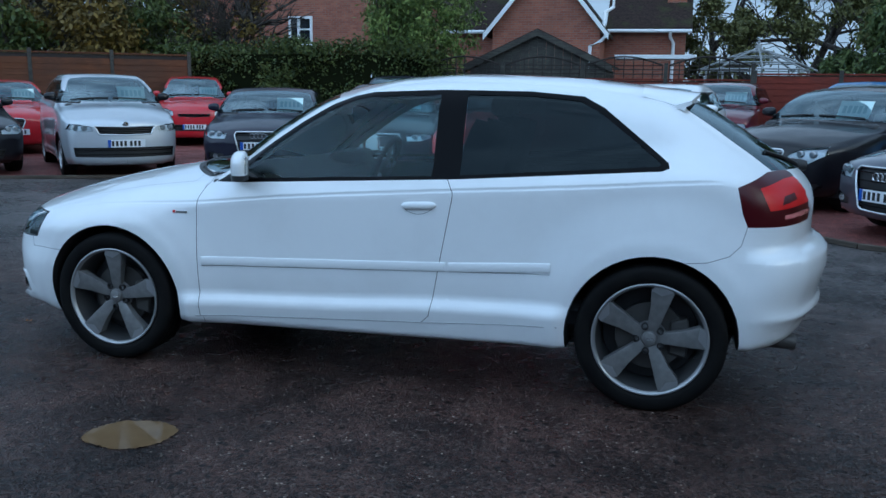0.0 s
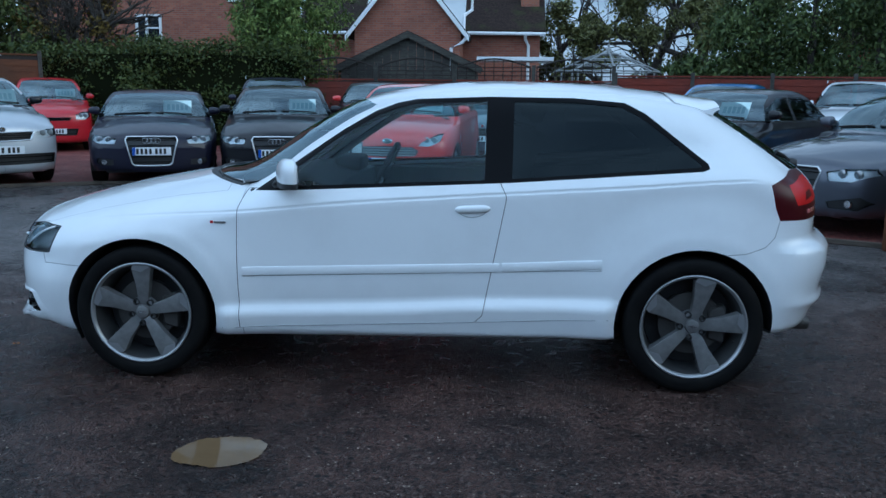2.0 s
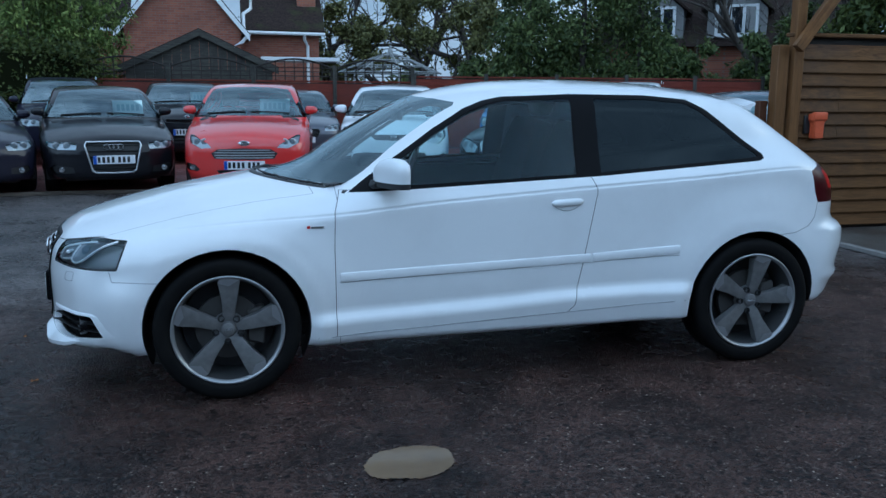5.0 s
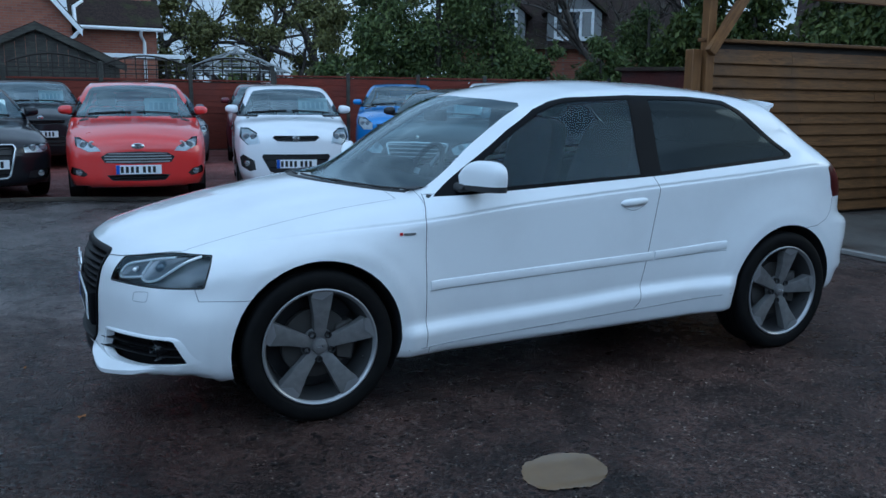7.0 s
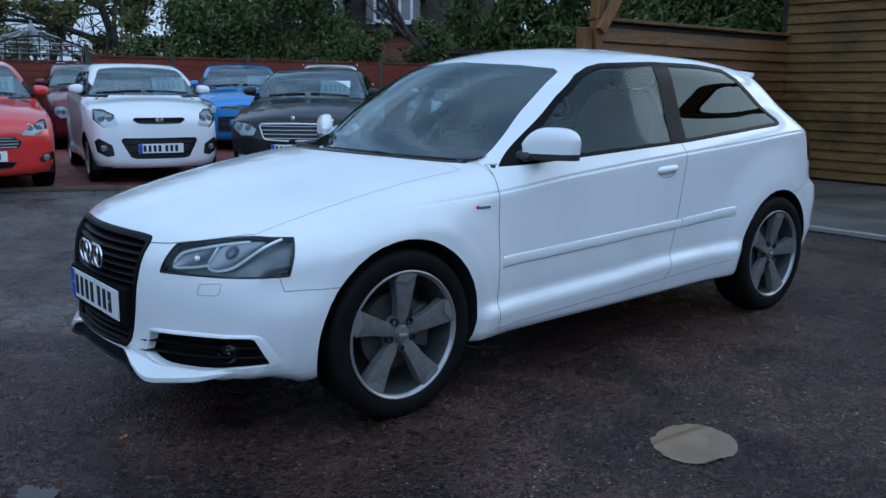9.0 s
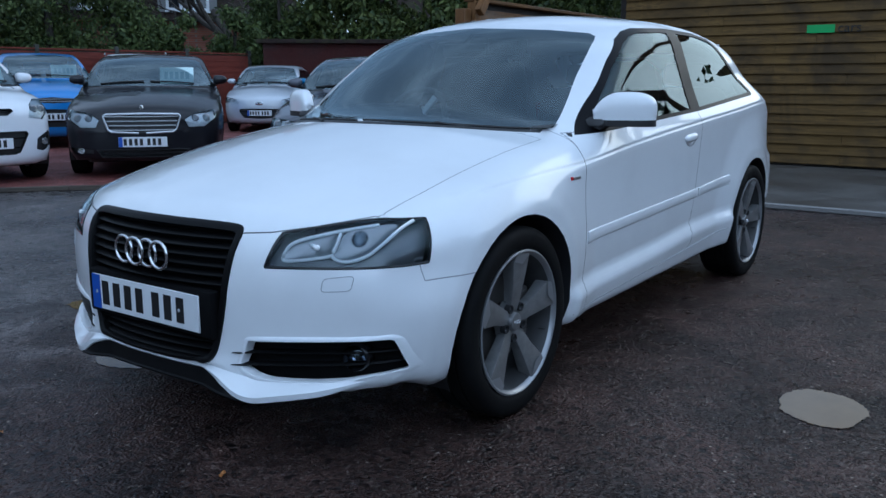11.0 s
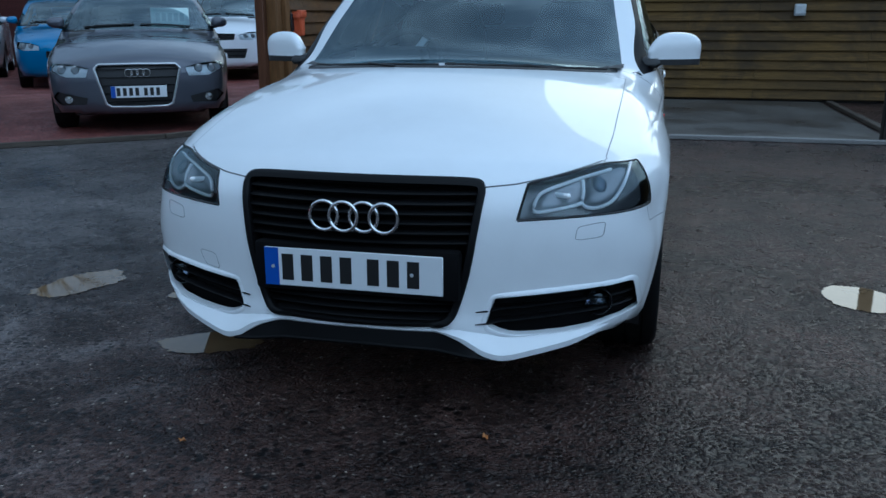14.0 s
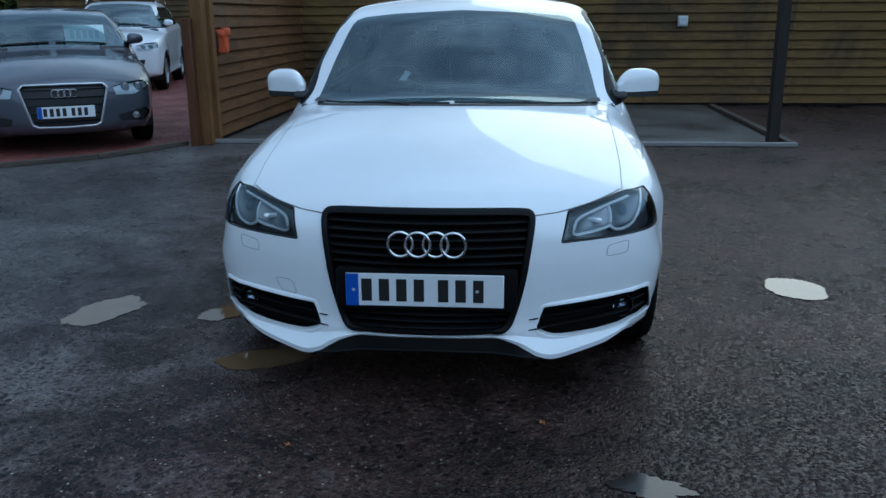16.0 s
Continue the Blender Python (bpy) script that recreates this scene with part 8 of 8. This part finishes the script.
# ---- fences ----
def lap_board(mat):
    me = bpy.data.meshes.new("lap_board")
    bm = bmesh.new()
    add_prism(bm, [(0.0, 0.0), (-0.018, 0.002), (-0.006, 0.150), (0.0, 0.150)], 0.003, 1.797, "yz")
    bm.to_mesh(me)
    bm.free()
    me.materials.append(mat)
    return me


RED_LAP, BROWN_LAP = lap_board(WOOD_RED), lap_board(WOOD_BROWN)


def lap_fence(label, a, b, h, trellis=0.0, board=RED_LAP):
    """Lap panels between posts, with a trellis along the top where asked."""
    fn = thing("fence", label, "fence", "fences round the yard")
    L = math.hypot(b[0] - a[0], b[1] - a[1])
    k = max(1, round(L / 1.86))
    w = L / k
    base = pose(a[0], a[1], 0, 0, 0, math.degrees(math.atan2(b[1] - a[1], b[0] - a[0])))
    for i in range(k):
        for r in range(int((h - 0.06) / 0.14)):
            ob = new("board", board)
            ob.parent = fn
            ob.matrix_basis = base @ pose(i * w + 0.04, 0, 0.05 + r * 0.14) @ Matrix.Diagonal(((w - 0.08) / 1.8, 1, 1, 1))
        part("backing", box_bm((i * w + 0.04, 0.004, 0.02), ((i + 1) * w - 0.04, 0.02, h - 0.04), base), WOOD_DARK, fn)
        part("cap_rail", box_bm((i * w + 0.03, -0.03, h - 0.03), ((i + 1) * w - 0.03, 0.03, h + 0.01), base, 0.005), board.materials[0], fn)
        if trellis:
            n = 9
            for j in range(n):
                x = i * w + 0.08 + (w - 0.16) * j / (n - 1)
                top = h + trellis * (0.62 + 0.38 * math.sin(math.pi * j / (n - 1)))
                part("trellis_upright", box_bm((x - 0.011, -0.01, h), (x + 0.011, 0.01, top), base), WOOD_DARK, fn)
            for q in (0.22, 0.42, 0.60):
                part("trellis_lath", box_bm((i * w + 0.06, -0.02, h + trellis * q - 0.011), ((i + 1) * w - 0.06, -0.012, h + trellis * q + 0.011), base), WOOD_DARK, fn)
            bm = bmesh.new()
            add_tube(bm, [base @ Vector((i * w + 0.08 + (w - 0.16) * j / 10, 0, h + trellis * (0.62 + 0.38 * math.sin(math.pi * j / 10)))) for j in range(11)], 0.022, 5)
            part("trellis_arch", bm, WOOD_DARK, fn)
    for i in range(k + 1):
        part("post", box_bm((i * w - 0.045, -0.045, 0), (i * w + 0.045, 0.045, h + (trellis * 0.72 if trellis else 0.08)), base, 0.006), WOOD_GREY, fn)
    return fn


lap_fence("dark red lap fence with an arched trellis along its top", (-4.6, 16.8), (3.2, 16.8), 1.66, 0.52)
lap_fence("red-stained lap fence in front of dark evergreens", (3.25, 16.8), (12.2, 15.4), 1.80)
lap_fence("red-brown lap fence along the far side of the yard", (-19.5, 9.0), (-10.6, 15.6), 2.15, 0.0, BROWN_LAP)

barn = thing("shed", "low dark maroon timber shed in the corner of the yard", "shed")
for i in range(14):
    part("board", box_bm((0.0, -0.02 + 0.003 * (i % 2), 0.04 + i * 0.145), (3.4, 0.0, 0.04 + i * 0.145 + 0.15), pose(12.25, 14.9, 0, 0, 0, -52), 0.004), WOOD_MAROON, barn)
part("body", box_bm((0.0, 0.003, 0.0), (3.4, 2.5, 2.05), pose(12.25, 14.9, 0, 0, 0, -52)), WOOD_DARK, barn)
part("roof", box_bm((-0.15, -0.2, 2.06), (3.55, 2.7, 2.16), pose(12.25, 14.9, 0, 0, 0, -52), 0.01), TILES, barn)
yard_end = thing("boarded_fence", "timber board fence closing the gravel yard", "fence", "", "structure")
board_wall(yard_end, (14.9, 11.4, 0), -82, 8.6, 2.2)
part("backing", box_bm((0, 0.005, 0), (8.6, 0.04, 2.2), pose(14.9, 11.4, 0, 0, 0, -82)), WOOD_DARK, yard_end)
part("pale_fascia", box_bm((0, -0.05, 2.2), (8.6, 0.02, 2.34), pose(14.9, 11.4, 0, 0, 0, -82), 0.006), GREYBOX, yard_end)

# white garden frame behind the trellis
GAZ_PAINT = _plastic("chalky_white_paint", (0.24, 0.25, 0.25), 0.8)
gaz = thing("gazebo", "white openwork garden gazebo roof behind the fence", "gazebo")
for i in range(8):
    a = 2 * math.pi * i / 8
    bm = bmesh.new()
    add_tube(bm, [(3.95, 24.0, 2.72), (3.95 + 0.7 * math.cos(a), 24 + 0.7 * math.sin(a), 2.5), (3.95 + 1.75 * math.cos(a), 24 + 1.75 * math.sin(a), 2.05)], 0.03, 5)
    part("rafter", bm, GAZ_PAINT, gaz)
    b = 2 * math.pi * (i + 1) / 8
    for q, z in ((0.4, 2.62), (0.8, 2.46), (1.2, 2.28), (1.7, 2.07)):
        bm = bmesh.new()
        add_tube(bm, [(3.95 + q * math.cos(a), 24 + q * math.sin(a), z), (3.95 + q * math.cos(b), 24 + q * math.sin(b), z)], 0.022, 4)
        part("purlin", bm, GAZ_PAINT, gaz)
    bm = bmesh.new()
    add_tube(bm, [(3.95 + 1.5 * math.cos(a), 24 + 1.5 * math.sin(a), 0), (3.95 + 1.5 * math.cos(a), 24 + 1.5 * math.sin(a), 2.13)], 0.035, 6)
    part("post", bm, GAZ_PAINT, gaz)
bm = bmesh.new()
add_lathe(bm, [(0.001, 0.28), (0.05, 0.22), (0.03, 0.16), (0.09, 0.08), (0.10, 0.0)], 12, "z", m=pose(3.95, 24, 2.70))
part("finial", bm, GAZ_PAINT, gaz)

# far house with dormers, behind the trees
WALL_PALE = _plastic("pale_render", (0.20, 0.20, 0.20), 0.8)
dorm = thing("house", "distant house with a dark roof and white dormer windows", "house")
base = pose(15.0, 22.3, 0.55, 0, 0, -37)
bm = bmesh.new()
add_box(bm, (-4, 0, -0.6), (4, 6, 2.6), base)
part("wall", bm, BRICK, dorm)
bm = bmesh.new()
add_prism(bm, [(-0.4, 2.5), (3.0, 6.4), (6.4, 2.5)], -4.3, 4.3, "yz", base)
part("roof", bm, TILES, dorm)
for x in (-2.1, 0.6):
    bm = bmesh.new()
    add_prism(bm, [(x - 0.95, 2.5), (x + 0.95, 2.5), (x + 0.95, 3.75), (x, 4.55), (x - 0.95, 3.75)], -0.15, 2.4, "xz", base)
    part("dormer", bm, WALL_PALE, dorm)
    for s in (-1, 1):
        bm = bmesh.new()
        add_prism(bm, [(x, 4.62), (x + s * 1.15, 3.66), (x + s * 1.15, 3.76), (x, 4.74)], -0.35, 2.5, "xz", base)
        part("dormer_roof", bm, TILES, dorm)
    p = base @ Vector((x, -0.19, 3.35))
    window(dorm, p.x, p.y, p.z, 1.35, 1.0, -37, (0.34, 0.67), 0)
part("chimney", box_bm((2.6, 2.5, 5.0), (3.3, 3.2, 7.2), base), BRICK, dorm)
far3 = thing("house", "distant dark-roofed house with one white window", "house")
base = pose(24.5, 16.0, 0, 0, 0, -52)
bm = bmesh.new()
add_box(bm, (-3, 0, 0), (3, 5, 2.4), base)
part("wall", bm, BRICK, far3)
bm = bmesh.new()
add_prism(bm, [(-0.4, 2.3), (2.5, 5.4), (5.4, 2.3)], -3.3, 3.3, "yz", base)
part("roof", bm, TILES, far3)
p = base @ Vector((-0.4, -0.2, 2.75))
part("dormer", box_bm((-1.2, -0.15, 2.2), (0.4, 2.0, 3.4), base, 0.01), WALL_PALE, far3)
window(far3, p.x, p.y, p.z, 1.2, 0.9, -52, (0.5,), 0)

# ---- planting ----
hedge("hedge", "dark green leafy hedge behind the parked cars", [(-11.2, 16.6), (-8.0, 16.4), (-4.6, 16.9)], 2.55, 1.5, 3, 62000, LEAF_HEDGE, 0.052)
bamboo = thing("bamboo", "tall feathery light green bamboo clump", "bamboo", at=pose(-5.2, 17.6, 0))
rg = random.Random(8)
bm = bmesh.new()
blobs = []
for i in range(70):
    a, q = rg.uniform(0, 6.28), rg.uniform(0, 1.1)
    x, y = q * math.cos(a), 0.7 * q * math.sin(a)
    h = rg.uniform(3.2, 5.2)
    dx, dy = x * 0.5 + rg.gauss(0, 0.15), y * 0.5 + rg.gauss(0, 0.15)
    add_tube(bm, [(x, y, 0), (x + dx * 0.4, y + dy * 0.4, h * 0.6), (x + dx * 1.2, y + dy * 1.2, h)], 0.014, 4, 0.004)
    for f in (0.45, 0.62, 0.78, 0.92):
        blobs.append(((x + dx * 1.2 * f, y + dy * 1.2 * f, h * f), (0.34, 0.34, 0.30)))
part("canes", bm, BARK, bamboo)
ob = leaf_mesh("foliage", blobs, 34000, 0.038, LEAF_BAMBOO, 12, droop=0.9, stretch=3.4, fill=0.9)
ob.parent = bamboo

for i, (x, y, h, r) in enumerate(((6.9, 18.7, 6.0, 1.7), (8.4, 18.4, 6.8, 1.9), (9.9, 17.9, 6.4, 1.8), (11.3, 17.2, 3.0, 1.4), (12.8, 16.6, 3.3, 1.5), (5.3, 19.2, 2.6, 1.3), (14.3, 16.4, 4.2, 1.6))):
    conifer(x, y, h, r, 30 + i, "dense dark green evergreen behind the red fence", 15000, size=0.06)
for i, (x, y, h, r) in enumerate(((15.9, 13.9, 5.4, 1.8), (17.2, 12.2, 6.0, 2.0), (17.6, 10.0, 5.6, 1.9), (16.8, 8.0, 5.2, 1.8), (16.6, 5.8, 4.8, 1.8), (13.6, 1.2, 3.4, 1.5), (19.6, 11.6, 7.0, 2.3), (20.0, 8.6, 6.6, 2.2), (15.2, 15.4, 5.6, 1.7))):
    conifer(x, y, h, r, 60 + i, "broad green evergreen rising above the board fence", 16000, LEAF_HEDGE, 0.085)
bare_tree(13.9, 17.2, 8.5, 0.20, 71, "bare winter tree with dark twisting limbs", 5, (0.15, 0.0))
bare_tree(15.6, 16.2, 8.0, 0.16, 72, "bare winter tree with dark twisting limbs", 5, (-0.12, 0.1))
bare_tree(3.4, 33.0, 9.0, 0.20, 73, "tall bare tree against the pale sky", 5)
bare_tree(6.2, 32.0, 10.0, 0.22, 74, "tall bare tree against the pale sky", 5, (0.1, 0))
bare_tree(9.0, 30.0, 10.5, 0.24, 75, "tall bare tree against the pale sky", 5, (-0.1, 0))
for i, (x, y, h) in enumerate(((4.8, 27.5, 5.2), (7.0, 26.0, 5.0), (9.6, 25.0, 5.6), (2.9, 29.5, 4.8), (12.0, 24.0, 5.0))):
    bare_tree(x, y, h, 0.14, 80 + i, "olive green half-leafed tree behind the gardens", 3, (0, 0), (LEAF_OLIVE, 7000, 0.085))
for i, (x, y, h) in enumerate(((-13.4, 19.5, 6.5), (-16.0, 17.5, 6.0), (-19.0, 16.5, 6.5), (-11.2, 19.0, 5.8), (-22.5, 17.0, 7.0))):
    bare_tree(x, y, h, 0.18, 90 + i, "spreading tree with thin olive and yellow leaves", 4, (0.1 * (i % 3 - 1), 0), (LEAF_AUTUMN if i % 2 else LEAF_OLIVE, 5000, 0.07), 4)
for i, (x, y, h) in enumerate(((-20.5, 12.5, 4.4), (-18.2, 14.6, 5.0), (-16.2, 15.6, 4.6), (-14.2, 16.6, 5.2), (-12.4, 17.6, 4.4))):
    conifer(x, y, h, 1.9, 120 + i, "dense olive-brown shrub rising behind the brown fence", 9000, LEAF_AUTUMN if i % 2 else LEAF_HEDGE, 0.08)
bare_tree(-10.6, 18.2, 5.2, 0.16, 97, "dark gnarled tree beside the hedge", 5, (-0.35, -0.1), None, 3)
# woods and hedges that close the place behind the yard
for i in range(26):
    a = math.radians(20 + i * 6.4)
    R = 46 + 5 * math.sin(i * 2.3)
    conifer(R * math.cos(a), 8 + R * math.sin(a) * 0.9, (7.6 if i > 13 else 6.4 if i < 6 else 3.4) + 0.7 * math.sin(i * 1.7), 3.4, 200 + i, "distant green tree at the edge of the gardens", 1500 if 5 < i < 14 else 3600, LEAF_OLIVE if i % 3 else LEAF_HEDGE, 0.24)
for i in range(20):
    a = math.radians(190 + i * 8.6)
    conifer(27 * math.cos(a) - 2, 24 * math.sin(a), 5.5 + 1.5 * math.sin(i * 1.9), 3.0, 300 + i, "dark tree standing beyond the open yard", 1500, LEAF_HEDGE, 0.26)

# the plain building on the open side of the yard
sales = thing("building", "plain grey sales building with a dark roof across the yard", "building")
RENDER_WALL = _plastic("grey_render", (0.20, 0.20, 0.21), 0.85)
part("wall", box_bm((-9.0, -20.0, 0.0), (14.0, -13.0, 3.6)), RENDER_WALL, sales)
bm = bmesh.new()
add_prism(bm, [(-12.4, 3.5), (-16.5, 6.2), (-20.6, 3.5)], -9.5, 14.5, "yz")
part("roof", bm, TILES, sales)
